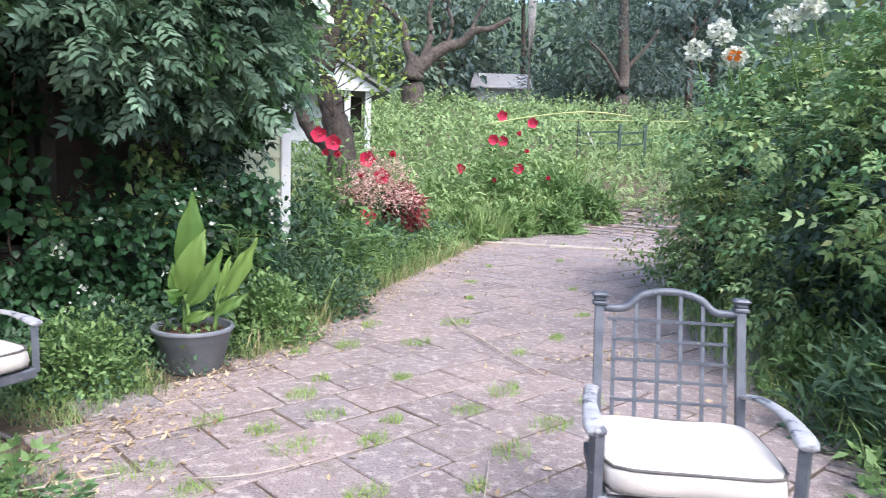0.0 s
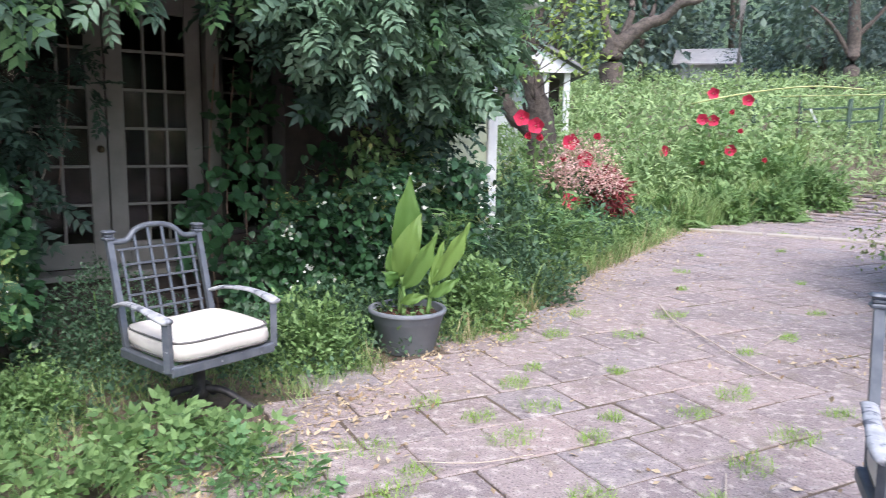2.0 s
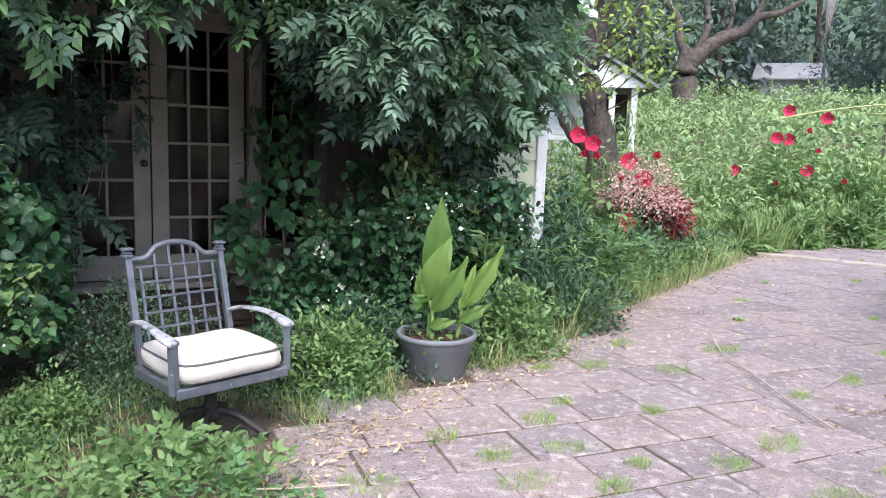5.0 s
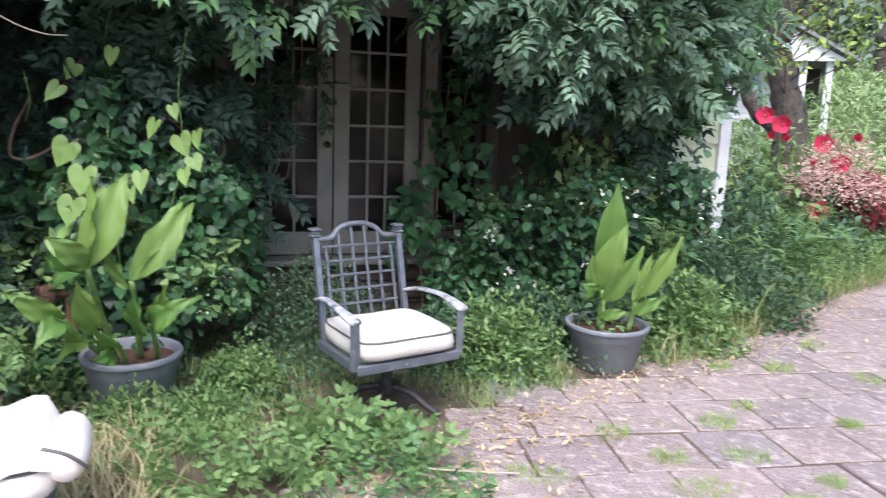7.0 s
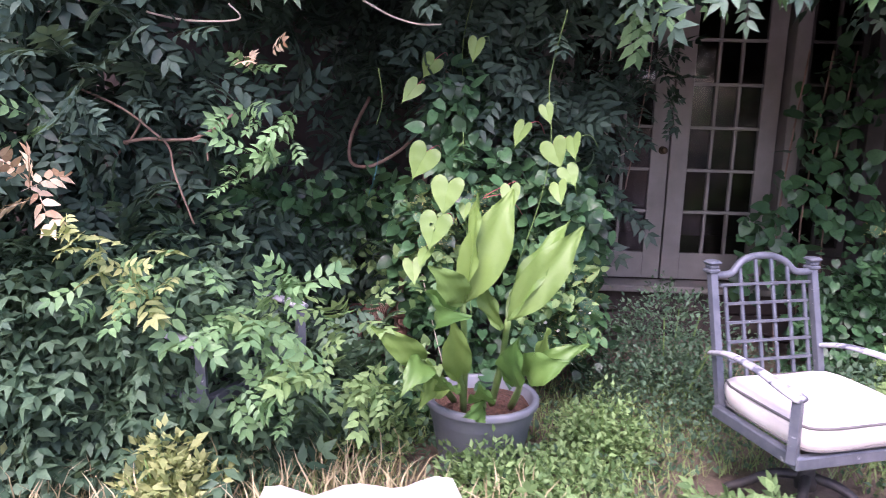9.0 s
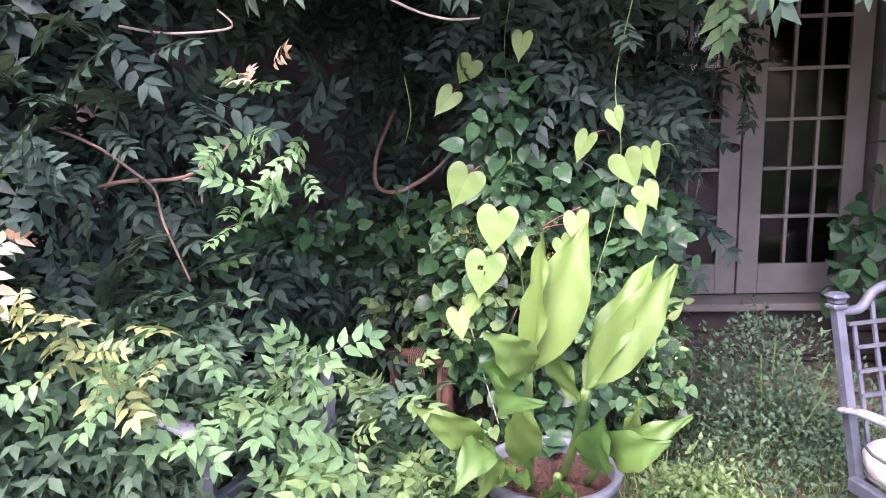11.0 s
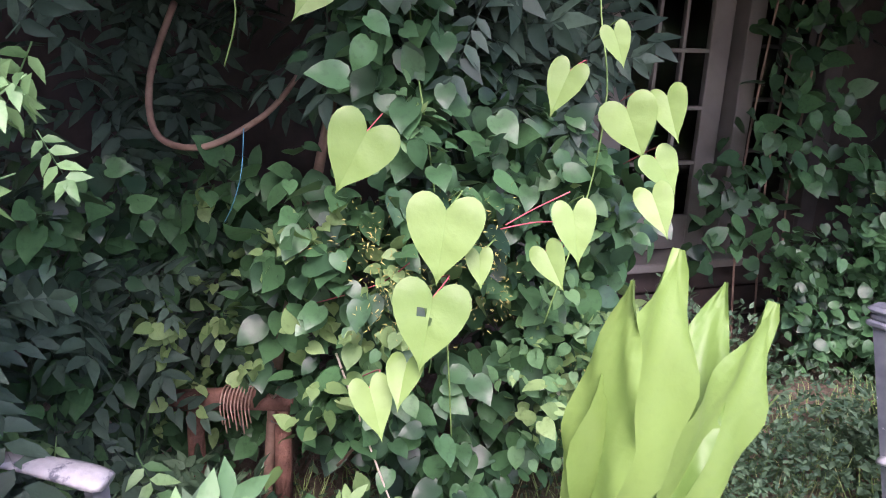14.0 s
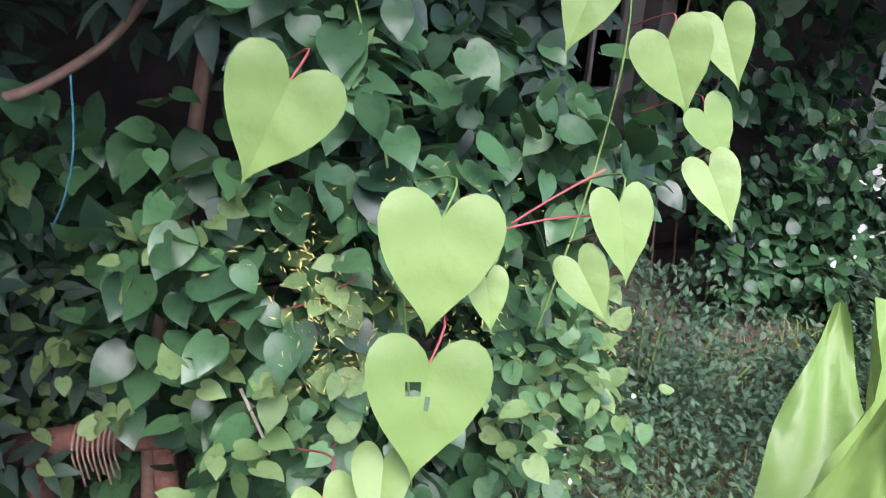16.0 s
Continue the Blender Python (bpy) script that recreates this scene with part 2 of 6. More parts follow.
M_EARTH, nt, b = mat("earth_and_moss")
col = ramp(nt, noise_tex(nt, 3, 8, 0.7), [(0.3, (0.10, 0.075, 0.055)), (0.5, (0.19, 0.145, 0.11)), (0.62, (0.13, 0.13, 0.065)), (0.75, (0.24, 0.19, 0.145))])
col = mixc(nt, col, (0.30, 0.22, 0.15), ramp(nt, noise_tex(nt, 45, 6, 0.8), [(0.52, (0, 0, 0)), (0.7, (0.8, 0.8, 0.8))]))
nt.links.new(col, b.inputs["Base Color"])
b.inputs["Roughness"].default_value = 0.95
bump(nt, b, noise_tex(nt, 30, 8, 0.75), 0.9, 0.03)


# ---- shape helpers ----
RNG = np.random.default_rng(7)
O2 = Vector((-6.08, 6.367))
U2, N2 = Vector((0.733, 0.680)), Vector((0.680, -0.733))
HOUSE = Matrix.Translation((O2.x, O2.y, 0)) @ Matrix.Rotation(math.atan2(0.680, 0.733), 4, "Z")


def spot(s, d, z=0.0):
    """World place from metres along the house wall, metres out from it, and height."""
    return Vector((O2.x + s * U2.x + d * N2.x, O2.y + s * U2.y + d * N2.y, z))


def spots(s, d, z):
    return np.stack([O2.x + s * U2.x + d * N2.x, O2.y + s * U2.y + d * N2.y, z + 0 * s], -1)


class Geo:
    """Points and faces that are gathered before they become one mesh."""

    def __init__(self):
        self.v, self.f = [], []

    def add(self, verts, faces):
        n = len(self.v)
        self.v += [tuple(p) for p in verts]
        self.f += [tuple(i + n for i in q) for q in faces]
        return self

    def box(self, a, c, bevel=0.0, m=None):
        (x0, y0, z0), (x1, y1, z1) = a, c
        k = min(bevel, (x1 - x0) / 2.2, (y1 - y0) / 2.2, (z1 - z0) / 2.2)
        if k <= 0:
            v = [Vector((x, y, z)) for z in (z0, z1) for x, y in ((x0, y0), (x1, y0), (x1, y1), (x0, y1))]
            f = [(3, 2, 1, 0), (4, 5, 6, 7)] + [(i, (i + 1) % 4, (i + 1) % 4 + 4, i + 4) for i in range(4)]
        else:
            v, f = [], []
            rings = ((z0, k), (z0 + k, 0), (z1 - k, 0), (z1, k))
            for z, e in rings:
                q = k
                v += [Vector(p) for p in ((x0 + e + q, y0 + e, z), (x1 - e - q, y0 + e, z), (x1 - e, y0 + e + q, z), (x1 - e, y1 - e - q, z),
                                          (x1 - e - q, y1 - e, z), (x0 + e + q, y1 - e, z), (x0 + e, y1 - e - q, z), (x0 + e, y0 + e + q, z))]
            for r in range(3):
                f += [(r * 8 + i, r * 8 + (i + 1) % 8, r * 8 + 8 + (i + 1) % 8, r * 8 + 8 + i) for i in range(8)]
            f += [tuple(reversed(range(8))), tuple(range(24, 32))]
        return self.add([m @ p for p in v] if m else v, f)

    def tube(self, pts, rad, sides=8, flat=1.0, caps=True, up=(0, 0, 1)):
        """A tube along points; rad is one radius or one for each point; flat squeezes it across."""
        pts = [Vector(p) for p in pts]
        rs = rad if hasattr(rad, "__len__") else [rad] * len(pts)
        v, f = [], []
        for i, p in enumerate(pts):
            t = (pts[min(i + 1, len(pts) - 1)] - pts[max(i - 1, 0)]).normalized()
            a = t.cross(Vector(up))
            if a.length < 1e-3:
                a = t.cross(Vector((1, 0, 0)))
            a.normalize()
            c = a.cross(t)
            v += [p + rs[i] * (math.cos(w) * a + flat * math.sin(w) * c) for w in (2 * math.pi * (k + 0.5) / sides for k in range(sides))]
        for i in range(len(pts) - 1):
            f += [(i * sides + k, i * sides + (k + 1) % sides, (i + 1) * sides + (k + 1) % sides, (i + 1) * sides + k) for k in range(sides)]
        if caps:
            f += [tuple(reversed(range(sides))), tuple(range((len(pts) - 1) * sides, len(pts) * sides))]
        return self.add(v, f)

    def lathe(self, prof, sides=32, at=(0, 0, 0)):
        v = [(at[0] + r * math.cos(2 * math.pi * k / sides), at[1] + r * math.sin(2 * math.pi * k / sides), at[2] + z) for r, z in prof for k in range(sides)]
        f = [(i * sides + k, i * sides + (k + 1) % sides, (i + 1) * sides + (k + 1) % sides, (i + 1) * sides + k) for i in range(len(prof) - 1) for k in range(sides)]
        return self.add(v, f)

    def mesh(self, name, material, smooth=False):
        me = bpy.data.meshes.new(name)
        me.from_pydata(self.v, [], self.f)
        me.materials.append(material)
        if smooth:
            me.polygons.foreach_set("use_smooth", [True] * len(me.polygons))
        me.update()
        return me


def thing(name, label, category, at=None, group="", kind="", geo=None, material=None, smooth=False):
    ob = new(name, geo.mesh(name, material, smooth) if geo else None)
    if at is not None:
        ob.matrix_world = at
    return tagged(ob, label, category, group, kind)


def part(name, geo, material, parent, label="", smooth=False):
    """One mesh under a thing or under a part; geo is a Geo or a finished mesh."""
    ob = new(name, geo.mesh(name, material, smooth) if isinstance(geo, Geo) else geo)
    ob.parent = parent
    return tagged(ob, label) if label else ob


# ---- leaves ----
def blade(width, fold=0.06, droop=0.12, wide_at=0.4):
    """A folded leaf of length 1 along y, its face to z: four triangles."""
    v = np.array([(0, 0, 0), (-width / 2, wide_at, fold), (0, wide_at + 0.05, 0), (width / 2, wide_at, fold), (0, 1, -droop)])
    return v, np.array([(0, 2, 1), (0, 3, 2), (1, 2, 4), (2, 3, 4)])


def round_leaf(width, fold=0.05, droop=0.15):
    """A broad rounded leaf with a drawn-out tip, folded at its midrib: eighteen triangles."""
    w = width / 2
    side = [(0.35, 0.0), (0.75, 0.06), (1.0, 0.26), (1.0, 0.45), (0.78, 0.66), (0.42, 0.84)]
    mid = [(0, 0.05, 0), (0, 0.3, -0.02), (0, 0.6, -0.03)]
    v = mid + [(-w * a, y, fold * (1 - y) - droop * y * y * 0.7) for a, y in side] + [(w * a, y, fold * (1 - y) - droop * y * y * 0.7) for a, y in side] + [(0, 1, -droop)]
    f = []
    for o, flip in ((3, 0), (9, 1)):
        t = [(0, o + 1, o), (0, 1, o + 1), (1, o + 2, o + 1), (1, o + 3, o + 2), (1, 2, o + 3), (2, o + 4, o + 3), (2, o + 5, o + 4), (2, 15, o + 5)]
        f += [q if not flip else q[::-1] for q in t]
    return np.array(v), np.array(f)


def pinnate(pairs=5, width=0.34, arch=0.22, fine=False):
    """A feathered leaf of length 1: leaflets in pairs along a bending rib, and one at the tip."""
    vs, fs = [], []
    w2 = width / 2
    lv = np.array([(0, 0, 0), (-w2 * 0.9, 0.25, 0.04), (-w2 * 0.75, 0.6, 0.01), (w2 * 0.9, 0.25, 0.04), (w2 * 0.75, 0.6, 0.01), (0, 0.4, -0.01), (0, 1, -0.15)]) if fine else None
    lf = np.array([(0, 5, 1), (1, 5, 2), (2, 5, 6), (0, 3, 5), (3, 4, 5), (4, 6, 5)]) if fine else None
    if not fine:
        lv, lf = blade(width, 0.05, 0.15)
    nl = len(lv)

    def put(y, turn, size, seed):
        z = -arch * y * y
        c, s = math.cos(turn), math.sin(turn)
        q = lv * size
        tip = 0.25 * math.sin(seed * 3.7)
        vs.append(np.stack([q[:, 0] * c - q[:, 1] * s, q[:, 0] * s + q[:, 1] * c + y, q[:, 2] + z - abs(q[:, 1]) * 0.18 + q[:, 0] * tip], -1))
        fs.append(lf + nl * (len(vs) - 1))

    for i in range(pairs):
        y = 0.16 + 0.62 * i / max(1, pairs - 1)
        k = 0.34 * (1 - 0.25 * abs(i / (pairs - 1) - 0.4)) * (1 + 0.14 * math.sin(i * 5.3 + pairs))
        put(y, 1.0 + 0.18 * math.sin(i * 2.7), k, i)
        put(y + 0.03, -1.0 - 0.18 * math.sin(i * 3.9 + 1), k * 0.96, i + 9)
    put(0.80, 0, 0.34, 5)
    n = nl * len(vs)
    rib = np.array([(-0.008, 0, 0.0), (0.008, 0, 0.0), (0.0, 0.5, -arch * 0.25), (0, 0.82, -arch * 0.67)])
    vs.append(rib)
    fs.append(np.array([(0, 1, 2), (0, 2, 3)]) + n)
    return np.concatenate(vs), np.concatenate(fs)


def grass_tpl(width=0.03, bend=0.45):
    v = np.array([(-width, 0, 0), (width, 0, 0), (-width * 0.8, bend * 0.18, 0.45), (width * 0.8, bend * 0.18, 0.45), (-width * 0.5, bend * 0.55, 0.8), (width * 0.5, bend * 0.55, 0.8), (0, bend * 1.15, 0.95)])
    return v, np.array([(0, 1, 3), (0, 3, 2), (2, 3, 5), (2, 5, 4), (4, 5, 6)])


T_OVATE, T_LANCE, T_ROUND, T_PINN, T_PINN_S = blade(0.5), blade(0.22, 0.04, 0.25), round_leaf(0.78, 0.12, 0.28), pinnate(5, 0.47, 0.3), pinnate(3, 0.5)
T_SPRIG = pinnate(4, 0.52, 0.25, True)
T_PINN_F, T_SEEDLING = pinnate(5, 0.46, 0.3, True), pinnate(3, 0.56, 0.2, True)
T_GRASS, T_GRASS_UP = grass_tpl(0.02, 0.5), grass_tpl(0.016, 0.2)
T_TUFT = grass_tpl(0.035, 0.9)
T_PETAL = round_leaf(1.05, 0.1, -0.25)


def unit(a):
    return a / np.maximum(np.linalg.norm(a, axis=-1, keepdims=True), 1e-9)


def frames(along, face):
    """Turning matrices whose y runs along the leaf and whose z is its face, as near as can be."""
    y = unit(along)
    x = unit(np.cross(y, face))
    return np.stack([x, y, np.cross(x, y)], -1)


def baked(name, tpl, places, turns, sizes, material, smooth=False):
    """One mesh of many leaves, from a pattern and a place, a turn and a size for each."""
    v, f = tpl
    n, k = len(places), len(v)
    sizes = np.asarray(sizes, float)
    sizes = sizes[:, None, None] if sizes.ndim == 1 else sizes[:, None, :]
    pts = np.einsum("nij,nkj->nki", turns, v[None] * sizes) + places[:, None]
    tri = (f[None] + (np.arange(n) * k)[:, None, None]).reshape(-1)
    me = bpy.data.meshes.new(name)
    me.vertices.add(n * k)
    me.vertices.foreach_set("co", pts.reshape(-1).astype(np.float32))
    me.loops.add(len(tri))
    me.loops.foreach_set("vertex_index", tri.astype(np.int32))
    me.polygons.add(len(tri) // 3)
    me.polygons.foreach_set("loop_start", np.arange(0, len(tri), 3, dtype=np.int32))
    if smooth:
        me.polygons.foreach_set("use_smooth", np.ones(len(tri) // 3, bool))
    me.update(calc_edges=True)
    me.materials.append(material)
    return me


def leaves(name, tpl, places, outward, size, material, droop=0.5, face_up=0.7, jitter=0.7, spread=0.35):
    """Leaves that point outward and hang, their faces turned up and out."""
    n = len(places)
    along = unit(outward) + RNG.normal(0, jitter, (n, 3)) - np.array([0, 0, droop])
    face = unit(outward) * (1 - face_up) + np.array([0, 0, face_up]) + RNG.normal(0, 0.35, (n, 3))
    return baked(name, tpl, places, frames(along, face), size * RNG.uniform(1 - spread, 1 + spread, n), material)


def lump(p, scale, seed=0.0):
    """Smooth noise between about -1 and 1 at many places."""
    q = p * scale + seed
    return (np.sin(q[:, 0] * 1.7 + 1.3 * np.sin(q[:, 1] * 1.1 + q[:, 2])) + np.sin(q[:, 1] * 1.9 + 1.1 * np.sin(q[:, 2] * 1.3 + seed)) + np.sin(q[:, 2] * 2.1 + 1.2 * np.sin(q[:, 0] * 0.9))) / 3


def shell(centre, radii, n, depth=0.35, low=-0.6, rough=0.16, seed=0.0):
    """Places in the outer part of a lumpy round mass, with the way out at each."""
    d = unit(RNG.normal(0, 1, (n * 2, 3)))
    d = d[d[:, 2] > low][:n]
    r = 1 - depth * RNG.random(len(d)) ** 1.6
    bulge = 1 + rough * lump(d, 3.1, seed) + rough * 0.8 * lump(d, 7.3, seed + 4)
    p = np.array(centre) + d * np.array(radii) * (r * bulge)[:, None]
    return p, unit(d / np.array(radii))


def sprays(centres, outs, k, r):
    """A cluster of k leaf places round each centre, with the way out at each."""
    n = len(centres)
    off = RNG.normal(0, r, (n, k, 3))
    p = centres[:, None] + off
    o = np.broadcast_to(outs[:, None], p.shape) + off / r * 0.5
    return p.reshape(-1, 3), o.reshape(-1, 3)


def curve(points, steps=6):
    """A smooth line through points."""
    p = [Vector(q) for q in points]
    out = []
    for i in range(len(p) - 1):
        a, b0, c, e = p[max(i - 1, 0)], p[i], p[i + 1], p[min(i + 2, len(p) - 1)]
        for k in range(steps):
            t = k / steps
            out.append(0.5 * ((2 * b0) + (c - a) * t + (2 * a - 5 * b0 + 4 * c - e) * t * t + (3 * b0 - a - 3 * c + e) * t ** 3))
    return out + [p[-1]]


# ---- ground ----
def ground_z(x, y):
    k = np.maximum(0, np.asarray(y, float) - 15.0)
    return np.minimum(0.165 * k * np.minimum(1, k / 4), 4.6) - 0.02


def ground():
    xs = np.concatenate([[-900, -300, -100, -50], np.linspace(-30, 30, 61), [50, 100, 300, 900]])
    ys = np.concatenate([[-900, -300, -100, -40, -20], np.linspace(-8, 52, 61), [70, 100, 200, 400, 900]])
    g = Geo()
    g.v = [(x, y, float(ground_z(x, y)) + (0.012 * math.sin(x * 2.1) * math.sin(y * 1.7) if abs(x) < 30 and y < 14 else 0)) for y in ys for x in xs]
    w = len(xs)
    g.f = [(j * w + i, j * w + i + 1, (j + 1) * w + i + 1, (j + 1) * w + i) for j in range(len(ys) - 1) for i in range(w - 1)]
    thing("ground", "bare brown earth with moss and leaf litter", "ground", kind="structure", geo=g, material=M_EARTH, smooth=True)


ground()

# the paved strip: its edges as (y, x) lines
LEFT_EDGE = [(-6, -4.6), (2.6, -4.3), (3.6, -4.25), (4.5, -4.06), (5.1, -3.95), (6.2, -3.4), (7.1, -2.95), (8.5, -2.55), (10.5, -1.9), (13.0, -0.9), (16.4, 1.4), (20, 3.2), (25, 5.0), (33, 7.5)]
RIGHT_EDGE = [(-6, 1.2), (3.0, 0.0), (5.5, -0.1), (7.5, 0.5), (9.9, 1.2), (13.0, 2.3), (16.8, 3.8), (20, 5.0), (25, 6.9), (33, 9.6)]


def edge_x(line, y):
    return float(np.interp(y, [p[0] for p in line], [p[1] for p in line]))


# ---- the house ----
def house_wall(name, label, geo, material):
    ob = thing(name, label, "wall", HOUSE, kind="structure", geo=geo, material=material)
    return ob


DOOR_L, DOOR_R, SILL, HEAD = -0.93, 0.63, 0.42, 2.52
WIN_L, WIN_R, WIN_B, WIN_T = 0.74, 1.16, 0.62, 2.42
g = Geo()
g.box((-7, 0, 0), (DOOR_L - 0.09, 0.2, 4.2))
g.box((DOOR_L - 0.09, 0, HEAD + 0.09), (DOOR_R + 0.09, 0.2, 4.2))
g.box((DOOR_L - 0.09, 0, 0), (DOOR_R + 0.09, 0.2, SILL - 0.04))
g.box((DOOR_R + 0.09, 0, 0), (WIN_R + 0.02, 0.2, WIN_B))
g.box((DOOR_R + 0.09, 0, WIN_T), (WIN_R + 0.02, 0.2, 4.2))
g.box((WIN_R + 0.02, 0, 0), (2.5, 0.2, 4.2))
# front wall: shade behind the vines comes partly from this dark colour
wall_front = house_wall("wall_front", "brown board wall behind vines, deep shade put in its dark colour", g, M_DARKWALL)
g = Geo()
g.box((2.5, 0, 0), (3.5, 0.2, 3.3))
wall_corner = house_wall("wall_corner", "pale yellow-green shingled house corner, half hidden by vines", g, M_SIDING)
g = Geo()
g.box((3.3, 0.2, 0), (3.5, 7.0, 2.8))
wall_side = house_wall("wall_side", "pale yellow-green shingled side wall of the house", g, M_SIDING)
g = Geo()
g.box((-7, 6.8, 0), (3.3, 7.0, 3.4)).box((-7.2, 0, 0), (-7, 7.0, 3.4))
house_wall("wall_back", "plain rear wall of the house", g, M_SIDING)
# room surfaces reuse the dark colour to look unlit through the panes
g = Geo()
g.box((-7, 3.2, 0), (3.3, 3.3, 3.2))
house_wall("wall_inside", "inner wall of the room behind the glass doors, coloured dark for dimness", g, M_DARKWALL)
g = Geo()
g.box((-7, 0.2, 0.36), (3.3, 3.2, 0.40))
thing("floor_inside", "wooden floor of the room, coloured dark as if unlit", "floor", HOUSE, kind="structure", geo=g, material=M_DARKWALL)
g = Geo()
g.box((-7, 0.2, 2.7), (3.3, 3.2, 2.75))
thing("ceiling", "plain ceiling of the room, coloured dark as if unlit", "ceiling", HOUSE, kind="structure", geo=g, material=M_DARKWALL)

# roof: the gable faces the terrace, one slope falls towards the path
g = Geo()
for s0, z0, s1, z1 in ((3.62, 2.86, -1.6, 7.0), (-1.6, 7.0, -7.6, 2.4)):
    v = [(s, y, z + t) for y in (-0.42, 7.3) for s, z in ((s0, z0), (s1, z1)) for t in (0, 0.14)]
    g.add(v, [(0, 1, 3, 2), (4, 6, 7, 5), (0, 4, 5, 1), (2, 3, 7, 6), (1, 5, 7, 3), (0, 2, 6, 4)])
roof = thing("roof", "grey shingled gable roof with a white rake board", "roof", HOUSE, kind="structure", geo=g, material=M_ROOF)
g = Geo()
v = [(s, y, z + t) for y in (-0.47, -0.425) for s, z in ((3.67, 2.80), (-1.6, 6.95)) for t in (-0.02, 0.15)]
g.add(v, [(0, 1, 3, 2), (4, 6, 7, 5), (0, 4, 5, 1), (2, 3, 7, 6), (1, 5, 7, 3), (0, 2, 6, 4)])
part("rake_board", g, M_WHITE, roof, "white painted rake board")
g = Geo()
v = [(s, y, z + t) for y in (-0.5, -0.475) for s, z in ((3.70, 2.88), (-1.6, 7.08)) for t in (0.0, 0.07)]
g.add(v, [(0, 1, 3, 2), (4, 6, 7, 5), (0, 4, 5, 1), (2, 3, 7, 6), (1, 5, 7, 3), (0, 2, 6, 4)])
part("rake_trim", g, M_WHITE, roof)
g = Geo()
g.box((3.62, -0.5, 2.74), (3.78, 7.3, 2.86), 0.03)
part("gutter", g, M_WHITE, roof, "white gutter end")
g = Geo()
v = [(s, y, z + t) for y in (-0.41, 0.0) for s, z in ((3.6, 2.80), (-1.6, 6.93)) for t in (0, 0.02)]
g.add(v, [(0, 1, 3, 2), (4, 6, 7, 5), (0, 4, 5, 1), (2, 3, 7, 6), (1, 5, 7, 3), (0, 2, 6, 4)])
part("soffit", g, plain("bare_wood_soffit", (0.30, 0.20, 0.12), (0.42, 0.30, 0.19), 8, 0.8), roof, "bare wood soffit")
g = Geo()
v = [(-7, 0.02, 2.8), (3.5, 0.02, 2.8), (3.5, 0.02, 3.0), (-1.6, 0.02, 6.95), (-7, 0.02, 2.95)]
v += [(a, 0.18, c) for a, _, c in v]
g.add(v, [(0, 1, 2, 3, 4), (9, 8, 7, 6, 5)] + [(i, i + 5, (i + 1) % 5 + 5, (i + 1) % 5) for i in range(5)])
house_wall("wall_gable", "gable wall above the vines", g, M_SIDING)

# siding boards on the corner, each its own piece
course = 0.27
for j in range(11):
    z = 0.35 + j * course
    g = Geo()
    g.add([(2.5, -0.004, z + course), (3.47, -0.004, z + course), (3.47, -0.028, z + 0.004), (2.5, -0.028, z + 0.004), (2.5, 0.0, z + 0.004), (3.47, 0.0, z + 0.004)], [(0, 3, 2, 1), (3, 4, 5, 2)])
    part("siding_board", g, M_SIDING, wall_corner)
g = Geo().box((3.47, -0.05, 0.0), (3.59, 0.06, 2.72), 0.006)
thing("corner_trim", "white painted corner board with peeling paint", "trim", HOUSE, kind="structure", geo=g, material=M_WHITE)


def glazed(name, label, category, x0, x1, z0, z1, cols, rows, stile, top, bottom, glass_z0, knob=None, paint=None):
    """A glazed leaf: stiles, rails, thin bars and single panes."""
    ob = thing(name, label, category, HOUSE, kind="structure")
    y0, y1 = 0.06, 0.105
    part("stile", Geo().box((x0, y0, z0), (x0 + stile, y1, z1), 0.004), paint or M_DOOR, ob)
    part("stile", Geo().box((x1 - stile, y0, z0), (x1, y1, z1), 0.004), paint or M_DOOR, ob)
    part("rail", Geo().box((x0 + stile, y0, z1 - top), (x1 - stile, y1, z1), 0.004), paint or M_DOOR, ob)
    part("rail", Geo().box((x0 + stile, y0, z0), (x1 - stile, y1, glass_z0), 0.004), paint or M_DOOR, ob)
    gx0, gx1, gz0, gz1 = x0 + stile, x1 - stile, glass_z0, z1 - top
    for i in range(1, cols):
        x = gx0 + (gx1 - gx0) * i / cols
        part("glazing_bar", Geo().box((x - 0.011, y0 + 0.004, gz0), (x + 0.011, y1 - 0.004, gz1), 0.003), paint or M_DOOR, ob)
    for j in range(1, rows):
        z = gz0 + (gz1 - gz0) * j / rows
        part("glazing_bar", Geo().box((gx0, y0 + 0.002, z - 0.011), (gx1, y1 - 0.002, z + 0.011), 0.003), paint or M_DOOR, ob)
    for i in range(cols):
        for j in range(rows):
            a, c = gx0 + (gx1 - gx0) * i / cols, gx0 + (gx1 - gx0) * (i + 1) / cols
            e, h = gz0 + (gz1 - gz0) * j / rows, gz0 + (gz1 - gz0) * (j + 1) / rows
            t = 0.004 * math.sin(i * 5.1 + j * 3.3)
            gp = Geo()
            gp.add([(a, 0.084 + t, e), (c, 0.084, e), (c, 0.084 - t, h), (a, 0.084, h)], [(0, 1, 2, 3)])
            p = part("pane", gp, M_GLASS, ob)
            p.visible_shadow = False
    if knob:
        kb = part("door_knob", Geo().lathe([(0.0, -0.055), (0.02, -0.053), (0.026, -0.04), (0.02, -0.028), (0.009, -0.022), (0.009, 0.0), (0.028, 0.0), (0.028, 0.006), (0.0, 0.006)], 16), M_BRASS, ob, "dark brass knob", True)
        kb.matrix_basis = Matrix.Translation((knob[0], y0 - 0.006, knob[1])) @ Matrix.Rotation(radians(-90), 4, "X")
    return ob


